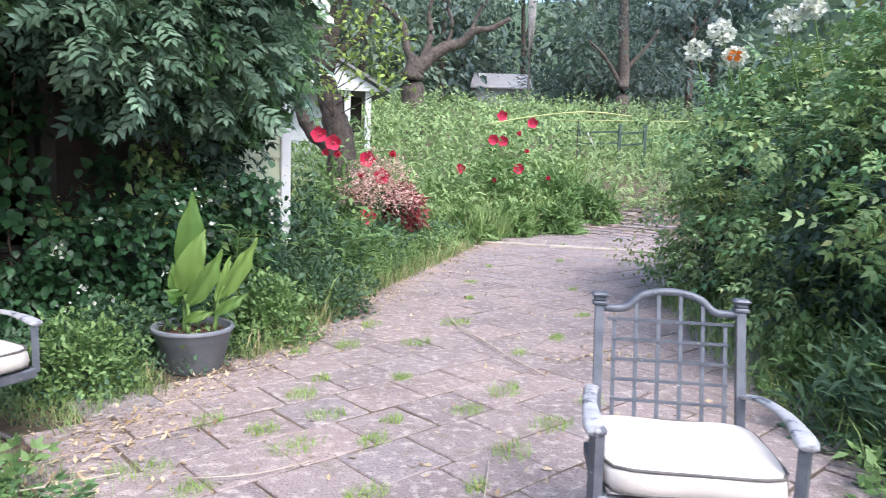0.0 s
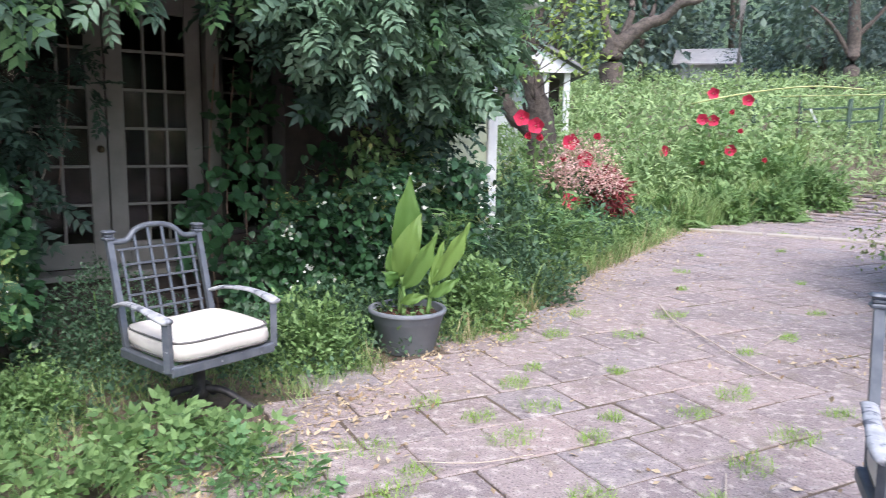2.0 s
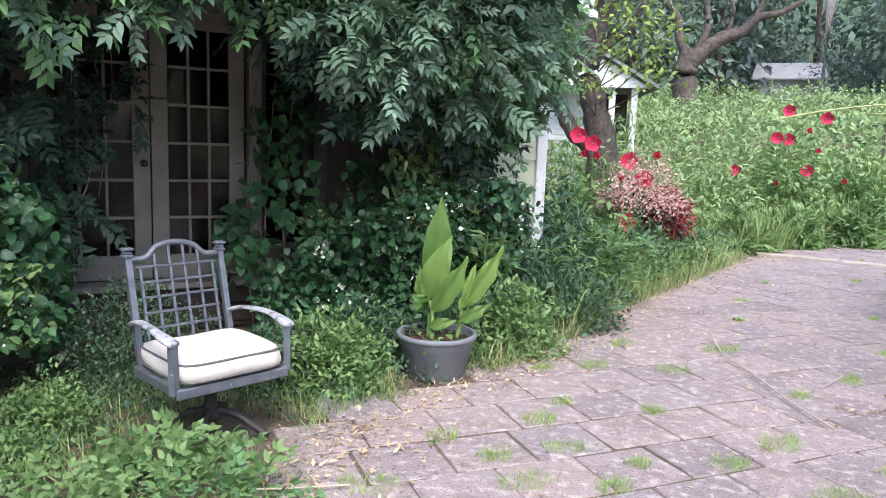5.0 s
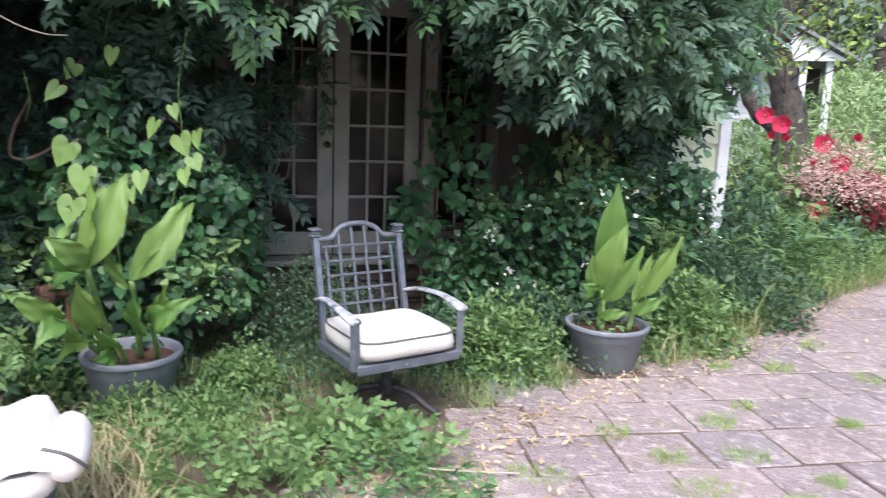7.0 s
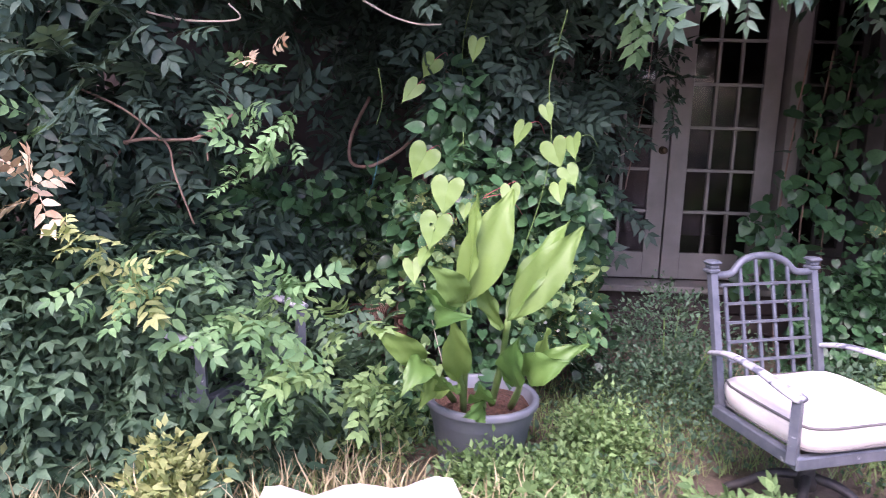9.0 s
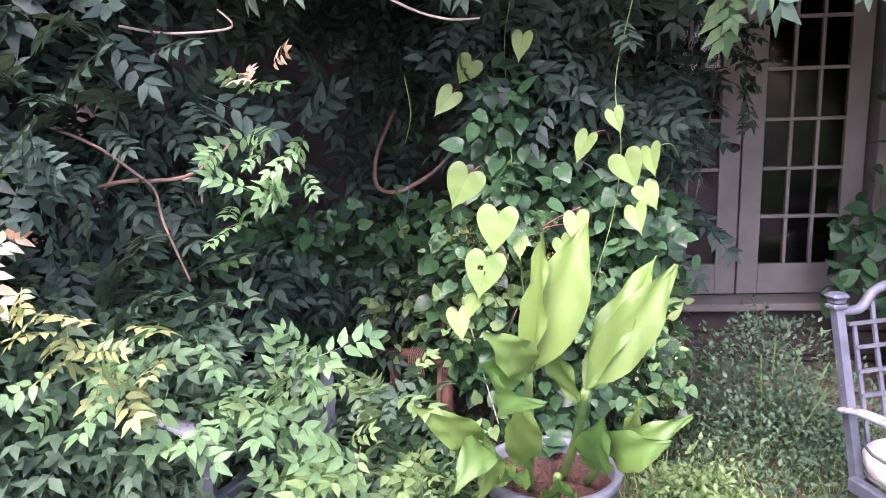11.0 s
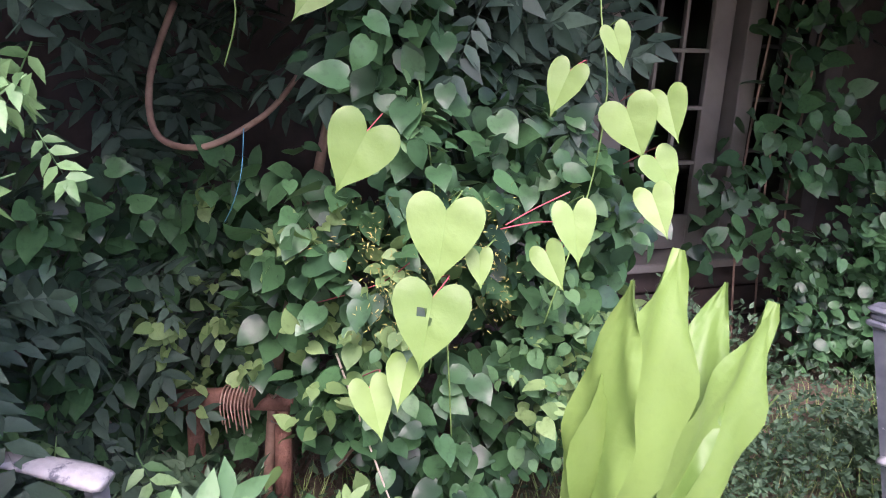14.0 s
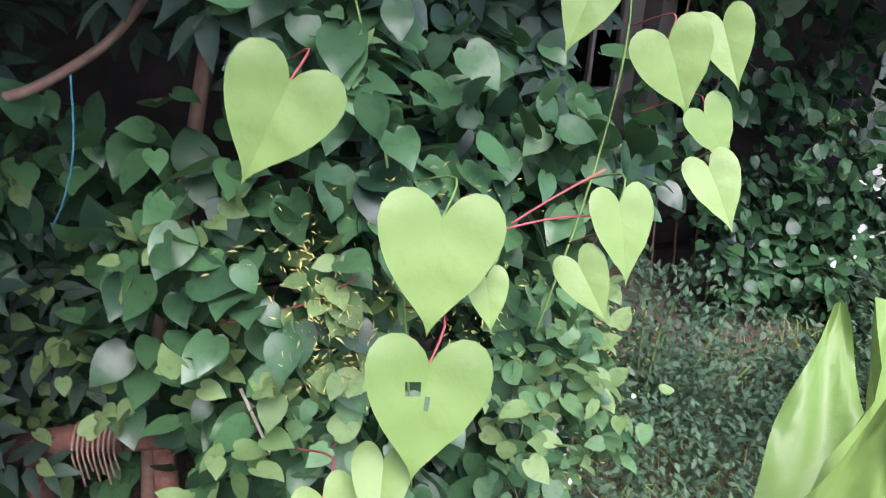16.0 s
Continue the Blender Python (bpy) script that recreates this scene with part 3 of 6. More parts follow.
# door leaves: part of the doorway shade is in the paint colour
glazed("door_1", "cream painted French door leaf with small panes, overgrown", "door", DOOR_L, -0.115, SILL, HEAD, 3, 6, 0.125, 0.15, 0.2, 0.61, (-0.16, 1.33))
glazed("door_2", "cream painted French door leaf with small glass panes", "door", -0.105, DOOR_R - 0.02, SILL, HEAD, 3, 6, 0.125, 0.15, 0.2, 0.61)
# side window: its dark frame colour stands in for deep shade
glazed("window_1", "narrow side window with small panes, recess shade put in its dark paint", "window", WIN_L, WIN_R, WIN_B, WIN_T, 2, 6, 0.05, 0.06, 0.06, WIN_B + 0.06, None, M_DIMPAINT)
g = Geo()
g.box((DOOR_L - 0.09, -0.03, SILL - 0.04), (DOOR_L - 0.005, 0.12, HEAD + 0.09), 0.005)
g.box((DOOR_R, -0.03, SILL - 0.04), (DOOR_R + 0.10, 0.12, HEAD + 0.09), 0.005)
g.box((DOOR_L - 0.005, -0.028, HEAD + 0.005), (DOOR_R, 0.12, HEAD + 0.09), 0.005)
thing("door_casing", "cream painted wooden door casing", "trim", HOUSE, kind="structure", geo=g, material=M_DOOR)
g = Geo().box((DOOR_L - 0.15, -0.14, SILL - 0.06), (DOOR_R + 0.12, 0.1, SILL - 0.012), 0.008)
# casing takes the same shade-darkened colour
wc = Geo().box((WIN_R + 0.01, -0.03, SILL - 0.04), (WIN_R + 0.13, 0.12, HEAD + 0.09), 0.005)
thing("window_casing", "window casing coloured dark for the deep shade of the recess", "trim", HOUSE, kind="structure", geo=wc, material=M_DIMPAINT)
thing("door_sill", "worn pale wooden door sill", "trim", HOUSE, kind="structure", geo=g, material=M_DOOR)
for k in range(2):
    g = Geo().box((-1.3, -0.02 - 0.006 * k, 0.04 + k * 0.16), (1.5, -0.002, 0.19 + k * 0.16), 0.008)
    part("board", g, M_DARKWALL, wall_front)


# ---- patio chairs ----
def rounded_pad(cx, cy, w, d, z0, z1, sag=0.0, n=14):
    """A soft seat pad: rounded corners, swollen sides, a slightly uneven top."""
    g = Geo()
    rings = [(z0, 0.86), (z0 + (z1 - z0) * 0.12, 0.965), (z0 + (z1 - z0) * 0.4, 1.0), (z0 + (z1 - z0) * 0.72, 0.995), (z0 + (z1 - z0) * 0.93, 0.955), (z1, 0.86), (z1 + 0.008, 0.5), (z1 + 0.004 - sag, 0.0)]
    m = 40
    v = []
    for z, k in rings:
        for i in range(m):
            a = 2 * math.pi * i / m
            c, s = math.cos(a), math.sin(a)
            r = 1 / (abs(c) ** 7 + abs(s) ** 7) ** (1 / 7)
            wob = 1 + 0.012 * math.sin(a * 5 + z * 40)
            v.append((cx + w / 2 * r * c * k * wob, cy + d / 2 * r * s * k * wob, z + 0.004 * math.sin(a * 3 + k * 9)))
    f = [(i * m + j, i * m + (j + 1) % m, (i + 1) * m + (j + 1) % m, (i + 1) * m + j) for i in range(len(rings) - 1) for j in range(m)]
    f.append(tuple(reversed(range(m))))
    g.add(v, f)
    return g


def pad_piping(cx, cy, w, d, z, k):
    pts = []
    for i in range(41):
        a = 2 * math.pi * i / 40
        c, s = math.cos(a), math.sin(a)
        r = 1 / (abs(c) ** 7 + abs(s) ** 7) ** (1 / 7)
        pts.append((cx + w / 2 * r * c * k, cy + d / 2 * r * s * k, z))
    return Geo().tube(pts, 0.006, 6, caps=False)


def patio_chair(label, at, group, padded=True):
    """A swivel garden armchair with a lattice back; it faces +x."""
    ch = thing("patio_chair", label, "chair", at, group)
    base = part("swivel_base", Geo().lathe([(0.0, 0.10), (0.045, 0.10), (0.05, 0.14), (0.035, 0.17), (0.035, 0.28), (0.11, 0.31), (0.13, 0.345), (0.0, 0.345)], 20), M_FRAMEDK, ch, "dark metal swivel base", True)
    for k in range(4):
        a = math.pi / 4 + k * math.pi / 2
        c, s = math.cos(a), math.sin(a)
        part("foot", Geo().tube(curve([(0.03 * c, 0.03 * s, 0.15), (0.14 * c, 0.14 * s, 0.13), (0.25 * c, 0.25 * s, 0.06), (0.33 * c, 0.33 * s, 0.018)], 4), [0.024] * 12 + [0.02], 8, 0.8), M_FRAMEDK, base, smooth=True)
    fr = Geo()
    for y in (-0.30, 0.30):
        fr.box((-0.27, y - 0.02, 0.335), (0.29, y + 0.02, 0.385), 0.006)
    fr.box((0.25, -0.32, 0.332), (0.292, 0.32, 0.382), 0.006).box((-0.29, -0.27, 0.335), (-0.25, 0.27, 0.383), 0.006).box((-0.25, -0.03, 0.34), (0.25, 0.03, 0.37), 0.004)
    part("seat_frame", fr, M_FRAME, ch)
    if padded:
        cu = part("cushion", rounded_pad(0.015, 0, 0.60, 0.61, 0.388, 0.505), M_CUSHION, ch, "cream canvas cushion with dark piping", True)
        part("piping", pad_piping(0.015, 0, 0.60, 0.61, 0.49, 0.975), M_PIPING, cu, "dark piping", True)
        part("piping", pad_piping(0.015, 0, 0.60, 0.61, 0.405, 0.968), M_PIPING, cu, "dark piping", True)

    def bx(z):
        return -0.27 - 0.17 * (z - 0.36) / 0.57

    for y in (-0.275, 0.275):
        post = part("back_post", Geo().tube([(bx(0.34), y, 0.34), (bx(0.92), y, 0.92)], 0.024, 4), M_FRAME, ch)
        part("finial", Geo().box((bx(0.93) - 0.03, y - 0.03, 0.915), (bx(0.93) + 0.03, y + 0.03, 0.932), 0.005).box((bx(0.93) - 0.024, y - 0.024, 0.932), (bx(0.93) + 0.024, y + 0.024, 0.95), 0.005).box((bx(0.93) - 0.034, y - 0.034, 0.95), (bx(0.93) + 0.034, y + 0.034, 0.968), 0.008), M_FRAME, post)
    top = [(bx(z), y, z) for y, z in ((-0.26, 0.905), (-0.20, 0.905), (-0.165, 0.915), (-0.12, 0.955), (-0.06, 0.975), (0, 0.98), (0.06, 0.975), (0.12, 0.955), (0.165, 0.915), (0.20, 0.905), (0.26, 0.905))]
    part("top_rail", Geo().tube(curve(top, 3), 0.02, 8, 0.8), M_FRAME, ch, smooth=True)
    y0, y1, z0, z1 = -0.215, 0.215, 0.475, 0.865
    for i in range(6):
        y = y0 + (y1 - y0) * i / 5
        zt = z1 if i in (0, 5) else (0.93 if i in (1, 4) else 0.965)
        part("lattice_bar", Geo().tube([(bx(z0 - 0.03) + 0.004, y, z0 - 0.03), (bx(zt) + 0.004, y, zt)], 0.0105, 4, 0.7), M_FRAME, ch)
    for i in range(6):
        z = z0 + (z1 - z0) * i / 5
        part("lattice_bar", Geo().tube([(bx(z) + 0.012, -0.245 if i in (0, 5) else y0 - 0.01, z), (bx(z) + 0.012, 0.245 if i in (0, 5) else y1 + 0.01, z)], 0.0105, 4, 0.7), M_FRAME, ch)
    for sgn in (-1, 1):
        pts = curve([(bx(0.6) - 0.01, sgn * 0.29, 0.585), (-0.2, sgn * 0.31, 0.622), (0.02, sgn * 0.335, 0.632), (0.18, sgn * 0.338, 0.618), (0.29, sgn * 0.33, 0.602)], 5)
        arm = part("armrest", Geo().tube(pts, [0.027] * 12 + [0.029, 0.031, 0.034, 0.036, 0.038, 0.039, 0.039, 0.037, 0.03][: len(pts) - 12], 10, 0.42), M_ARM, ch, "grey metal armrest with flaking paint", True)
        part("arm_post", Geo().tube([(0.265, sgn * 0.328, 0.60), (0.27, sgn * 0.325, 0.36)], 0.026, 4), M_FRAME, ch)
        part("arm_brace", Geo().tube([(0.27, sgn * 0.32, 0.362), (0.25, sgn * 0.27, 0.36)], 0.02, 6), M_FRAME, ch)
    return ch


patio_chair("grey metal lattice-back patio chair with cream cushion among weeds", pose(-4.60, 4.62, 0, 0, 0, -30) @ Matrix.Diagonal((0.87, 0.93, 1, 1)), "patio chairs")
near = patio_chair("grey metal lattice-back patio chair with cream cushion on the paving", pose(-1.465, 3.485, 0.0, 0, 0, -102) @ Matrix.Diagonal((0.87, 1.02, 1, 1)), "patio chairs")

patio_chair("grey metal patio chair swallowed by wisteria, its arm showing", pose(-6.69, 3.13, 0.03, 0, 0, 20), "patio chairs", False)


# ---- pots and cannas ----
def big_pot(label, at, r=0.245, h=0.34):
    p = thing("plant_pot", label, "plant pot", at, "large plant pots")
    part("body", Geo().lathe([(0.0, 0.0), (r * 0.72, 0.0), (r * 0.75, 0.01), (r * 0.93, h * 0.72), (r * 0.95, h * 0.73), (r * 0.95, h * 0.80), (r * 0.97, h * 0.81), (r * 0.97, h * 0.9), (r, h * 0.91)], 40), M_POT, p, smooth=True)
    part("rim", Geo().lathe([(r * 0.98, h * 0.895), (r * 1.035, h * 0.90), (r * 1.05, h * 0.93), (r * 1.05, h * 0.98), (r * 1.03, h), (r * 0.95, h), (r * 0.93, h * 0.97), (r * 0.9, h * 0.7)], 40), M_POT, p, "thick rolled rim", True)
    g = Geo()
    m = 20
    v = [(0, 0, h * 0.86)]
    for k in range(1, 6):
        for i in range(m):
            a = 2 * math.pi * i / m
            v.append((r * 0.93 * k / 5 * math.cos(a), r * 0.93 * k / 5 * math.sin(a), h * 0.83 + 0.012 * math.sin(k * 7 + i * 3.1) + 0.01 * math.cos(i * 5 + k)))
    f = [(0, 1 + i, 1 + (i + 1) % m) for i in range(m)]
    f += [(1 + k * m + i, 1 + (k + 1) * m + i, 1 + (k + 1) * m + (i + 1) % m, 1 + k * m + (i + 1) % m) for k in range(4) for i in range(m)]
    part("soil", g.add(v, f), M_SOIL, p, "reddish-brown bark mulch")
    return p


def canna_leaf(base, tip, width, sag=0.05, cup=0.22, turn=0.0, wide=0.42):
    """A broad pointed blade from base to tip, cupped along its midrib."""
    a, c = Vector(base), Vector(tip)
    t = (c - a)
    ln = t.length
    t.normalize()
    side = t.cross(Vector((0.45, -0.85, 0.35))).normalized()
    side = Matrix.Rotation(turn, 3, t) @ side
    nrm = side.cross(t)
    n, m = 16, 9
    v = []
    for i in range(n + 1):
        x = i / n
        w = width / 2 * (math.sin(math.pi * x ** (math.log(0.5) / math.log(wide))) ** 1.1 if 0 < x < 1 else 0.0) + 0.004
        mid = a + t * (ln * x) + nrm * (sag * 4 * x * (1 - x) * ln) - Vector((0, 0, sag * x * x * ln))
        for j in range(m):
            q = (j / (m - 1)) * 2 - 1
            ripple = 0.012 * math.sin(x * 17 + j * 1.3) * abs(q)
            v.append(mid + side * (w * q) + nrm * (1.5 * cup * w * abs(q) ** 0.85 - 0.5 * cup * w * abs(q) ** 3 + ripple))
    f = [(i * m + j, i * m + j + 1, (i + 1) * m + j + 1, (i + 1) * m + j) for i in range(n) for j in range(m - 1)]
    return Geo().add(v, f)


def canna(label, at, stalks, blades):
    """A canna: fleshy stalks and single broad leaves, all from the soil of a pot."""
    p = thing("canna_plant", label, "plant", at, "potted cannas")
    for a, c in stalks:
        part("stalk", Geo().tube(curve([a, (Vector(a) + Vector(c)) / 2 + Vector((0.01, 0.0, 0)), c], 4), [0.016] * 4 + [0.013] * 5, 8), M_GREENSTEM, p, smooth=True)
    for base, tip, w, sag, turn in blades:
        part("leaf", canna_leaf(base, tip, w, sag, turn=turn), M_CANNA, p, smooth=True)
    return p


LP, RP = Vector((-5.79, 3.98, 0)), Vector((-3.79, 6.07, 0))
big_pot("large charcoal plastic pot half sunk in low weeds", pose(LP.x, LP.y, -0.03, 0, 0, 20))
big_pot("large charcoal plastic pot at the edge of the paving", pose(RP.x, RP.y, -0.012, 0, 0, 0), 0.262, 0.305)


def rel(o, *p):
    return Vector(p) - o


CANNA_TIPS = [(-0.005, 0.05, 1.229), (0.098, -0.037, 1.014), (0.196, 0.008, 0.85), (0.411, 0.124, 0.917), (0.248, 0.062, 0.784), (-0.15, -0.12, 0.591), (-0.126, -0.011, 0.75), (0.159, -0.084, 0.426), (0.361, 0.029, 0.544)]
S1, S2, S3, S4 = (0.26, -0.43, 0.86), (0.34, -0.26, 0.78), (0.36, -0.18, 0.56), (0.06, -0.42, 0.56)
canna("tall canna with broad bright green leaves in a charcoal pot", pose(*LP),
      [((-0.04, -0.08, 0.27), S1), ((0.04, 0.02, 0.27), S2), ((0.12, 0.06, 0.27), S3), ((-0.1, -0.08, 0.27), S4), ((0.0, -0.12, 0.27), (0.18, -0.36, 0.56)), ((0.08, -0.1, 0.27), (0.28, -0.32, 0.5))],
      [(S1, rel(LP, -5.46, 3.73, 1.305), 0.17, 0.05, 0.3),
       (S1, rel(LP, -5.495, 3.575, 1.265), 0.10, -0.02, -0.7),
       (S1, rel(LP, -5.53, 3.37, 1.06), 0.11, 0.12, 0.5),
       ((0.25, -0.44, 0.86), rel(LP, -5.30, 3.34, 1.0), 0.13, 0.30, 0.1),
       (S2, rel(LP, -5.315, 3.985, 1.155), 0.145, 0.04, 0.35),
       (S2, rel(LP, -5.40, 4.02, 1.16), 0.12, 0.03, -0.5),
       ((0.32, -0.27, 0.74), rel(LP, -5.57, 3.66, 0.99), 0.07, 0.06, -0.4),
       (S3, rel(LP, -5.215, 3.925, 0.765), 0.075, 0.20, 0.2),
       (S3, rel(LP, -5.215, 3.80, 0.70), 0.13, 0.16, 0.1),
       ((0.40, -0.2, 0.58), rel(LP, -5.30, 3.78, 0.78), 0.05, 0.03, 0.9),
       ((0.34, -0.2, 0.5), rel(LP, -5.33, 3.64, 0.78), 0.12, 0.08, -0.3),
       ((0.18, -0.36, 0.52), rel(LP, -5.52, 3.49, 0.83), 0.11, 0.05, 0.5),
       ((0.18, -0.36, 0.50), rel(LP, -5.50, 3.42, 0.66), 0.09, 0.14, 0.0),
       (S4, rel(LP, -5.78, 3.32, 0.80), 0.10, 0.12, 0.3),
       (S4, rel(LP, -5.66, 3.36, 0.56), 0.12, 0.25, -0.2),
       ((0.04, -0.34, 0.5), rel(LP, -5.90, 3.60, 0.52), 0.10, 0.18, 0.1),
       ((0.02, -0.26, 0.42), rel(LP, -5.70, 3.50, 0.44), 0.11, 0.14, 0.2),
       ((0.28, -0.32, 0.46), rel(LP, -5.40, 3.52, 0.62), 0.10, 0.12, 0.5),
       ((0.26, -0.3, 0.42), rel(LP, -5.46, 3.50, 0.48), 0.09, 0.14, -0.3)])
canna("canna with broad bright green leaves in a charcoal pot", pose(*RP),
      [((-0.05, -0.02, 0.25), (-0.07, 0.0, 0.58)), ((-0.01, -0.08, 0.25), (-0.03, -0.08, 0.52)), ((0.14, 0.0, 0.25), (0.16, 0.02, 0.52))],
      [((-0.07, 0.04, 0.6), CANNA_TIPS[0], 0.19, 0.04, 0.1),
       ((-0.07, -0.04, 0.5), CANNA_TIPS[1], 0.17, 0.10, -0.3),
       ((-0.03, -0.08, 0.42), CANNA_TIPS[2], 0.15, 0.06, 0.4),
       ((0.16, 0.0, 0.46), CANNA_TIPS[3], 0.14, 0.05, 0.4),
       ((0.16, -0.02, 0.46), CANNA_TIPS[4], 0.06, 0.02, -0.6),
       ((-0.09, -0.02, 0.44), CANNA_TIPS[5], 0.12, 0.16, 0.1),
       ((-0.09, 0.0, 0.46), CANNA_TIPS[6], 0.10, 0.08, -0.3),
       ((-0.03, -0.1, 0.34), CANNA_TIPS[7], 0.07, 0.12, 0.0),
       ((0.15, -0.04, 0.38), CANNA_TIPS[8], 0.08, 0.12, 0.2)])


# ---- low stool with a folded cushion ----
stool = thing("footstool", "low grey metal patio footstool among dry grass", "stool", pose(-5.06, 2.70, 0, 0, 0, 53))
g = Geo()
for y in (-0.2, 0.2):
    g.box((-0.26, y - 0.016, 0.30), (0.26, y + 0.016, 0.33), 0.005)
for x in (-0.25, 0.0, 0.25):
    g.box((x - 0.014, -0.2, 0.302), (x + 0.014, 0.2, 0.328), 0.004)
part("seat_frame", g, M_FRAME, stool)
for x in (-0.24, 0.24):
    for y in (-0.19, 0.19):
        part("leg", Geo().tube([(x * 1.1, y * 1.1, 0.0), (x, y, 0.31)], 0.016, 8), M_FRAME, stool, smooth=True)
cush = thing("folded_cushion", "thick cream seat cushion folded over on a stool", "cushion", pose(-5.06, 2.70, 0.328, 0, 0, 53))
g = Geo()
n, m = 22, 14
v = []
for i in range(n + 1):
    a = -math.pi / 2 + math.pi * i / n
    for j in range(m + 1):
        q = j / m * 2 - 1
        edge = (1 - abs(q) ** 6) ** 0.4
        hgt = 0.10 + 0.018 * math.sin(q * 4 + i * 0.3)
        x = 0.30 * q
        y = 0.24 * math.copysign(abs(math.sin(a)) ** 0.55, math.sin(a)) * (0.86 + 0.14 * edge)
        z = 0.115 + hgt * abs(math.cos(a)) ** 0.45 * edge + 0.02 * math.sin(q * 7 + a * 2)
        v.append((x, y, z))
g.add(v, [(i * (m + 1) + j, i * (m + 1) + j + 1, (i + 1) * (m + 1) + j + 1, (i + 1) * (m + 1) + j) for i in range(n) for j in range(m)])
part("upper_fold", g, M_CUSHION, cush, smooth=True)
part("lower_fold", rounded_pad(0, 0, 0.60, 0.46, 0.004, 0.13), M_CUSHION, cush, smooth=True)
part("rolled_edge", Geo().tube(curve([(0.31, -0.22, 0.10), (0.335, -0.1, 0.12), (0.34, 0.05, 0.115), (0.32, 0.2, 0.10)], 5), [0.035, 0.05, 0.058, 0.06] + [0.06] * 8 + [0.058, 0.05, 0.045, 0.035], 12), M_CUSHION, cush, smooth=True)
part("piping", Geo().tube(curve([(0.26, -0.24, 0.20), (0.33, -0.245, 0.17), (0.38, -0.2, 0.1), (0.36, -0.1, 0.06)], 6), 0.006, 6), M_PIPING, cush, "dark piping", True)
part("piping", pad_piping(0, 0, 0.60, 0.46, 0.115, 0.97), M_PIPING, cush, "dark piping", True)


# ---- vines over the house front ----
def sheet(n, s0, s1, low, high, depth, rough=0.22, seed=0.0, keep=None, holes=None):
    """Places on a hanging, lumpy sheet of leaves before the wall."""
    s = RNG.uniform(s0, s1, n)
    z = RNG.uniform(-0.1, 4.2, n)
    lo, hi = np.interp(s, *zip(*low)), np.interp(s, *zip(*high))
    ok = (z > lo + 0.10 * np.sin(s * 9 + seed) + 0.06 * np.sin(s * 23)) & (z < hi)
    s, z = s[ok], z[ok]
    q = np.stack([s, z, 0 * s], -1)
    d = np.interp(s, *zip(*depth)) + rough * lump(q, 2.6, seed) + rough * 0.7 * lump(q, 6.1, seed + 2) - 0.25 * RNG.random(len(s)) ** 2
    if holes is not None:
        h = lump(q, 4.3, seed + 9) + 0.5 * lump(q, 9.7, seed + 5)
        ok = h < holes + RNG.normal(0, 0.1, len(s))
        s, z, d = s[ok], z[ok], d[ok]
    if keep is not None:
        ok = keep(s, z, d)
        s, z, d = s[ok], z[ok], d[ok]
    return spots(s, d, z)


OUT = np.array([N2.x, N2.y, 0.25])


def vine(name, label, category, layers, group="", kind=""):
    """One plant whose foliage is a few meshes of leaves."""
    p = thing(name, label, category, group=group, kind=kind)
    for nm, me in layers:
        tagged(part(nm, me, None, p), kind="stuff")
    return p


def facing(p):
    return np.tile(OUT, (len(p), 1))


def spray_layer(name, tpl, centres, k, r, size, material, droop=0.6, face=0.55):
    p, o = sprays(centres, facing(centres), k, r)
    return name, leaves(name, tpl, p, o, size, material, droop, face)


# over the doors and down the right side
canopy_low = [(-3.6, 2.3), (-1.2, 2.28), (-0.6, 2.34), (-0.3, 2.44), (0.1, 2.52), (0.45, 2.46), (0.7, 2.1), (1.0, 1.95), (1.55, 1.74), (2.0, 1.8), (2.3, 1.5), (2.65, 1.6), (2.8, 2.1), (2.95, 2.6)]
canopy_high = [(-3.6, 3.9), (2.2, 3.7), (3.0, 2.9)]
canopy_depth = [(-3.6, 2.2), (-1.2, 1.6), (0.5, 1.25), (1.9, 1.1), (2.4, 0.85), (3.0, 0.35)]
p1 = sheet(6800, -3.6, 3.2, canopy_low, canopy_high, canopy_depth, 0.2, 1.0)
c1 = sheet(680, -1.2, 3.15, canopy_low, canopy_high, [(a, d + 0.12) for a, d in canopy_depth], 0.3, 1.0, holes=0.15)
c1b = sheet(1800, 1.0, 3.25, [(1.0, 2.6), (1.5, 2.3), (2.0, 2.0), (2.6, 1.75), (2.8, 2.1), (2.95, 2.6)], canopy_high, [(a, d + 0.2) for a, d in canopy_depth], 0.3, 1.4, holes=0.25)
c1c = sheet(500, -1.0, 0.6, [(-1.0, 2.25), (0.6, 2.4)], [(-1.0, 2.7), (0.6, 2.7)], [(-1.0, 1.95), (0.6, 1.7)], 0.2, 2.2, holes=-0.1)
c1b = np.concatenate([c1b, c1c])
c1d = sheet(3400, 0.5, 3.2, [(0.5, 2.4), (0.8, 2.2), (1.5, 2.0), (2.2, 1.75), (2.6, 1.75), (2.8, 2.1), (2.95, 2.6)], canopy_high, [(a, d + 0.26) for a, d in canopy_depth], 0.28, 1.0, holes=0.2)
c1e = sheet(1500, -3.6, 0.5, [(-3.6, 2.3), (0.5, 2.45)], canopy_high, [(a, d + 0.24) for a, d in canopy_depth], 0.28, 1.0, holes=0.15)
c1d = np.concatenate([c1d, c1e])
# unseen layer above the canopy, added to keep skylight off the doors
s = RNG.uniform(-4.2, 2.6, 3800)
roofp = spots(s, RNG.uniform(-0.1, 2.0, 3800), 2.7 + 0.7 * RNG.random(3800) + 0.15 * np.sin(s * 3))
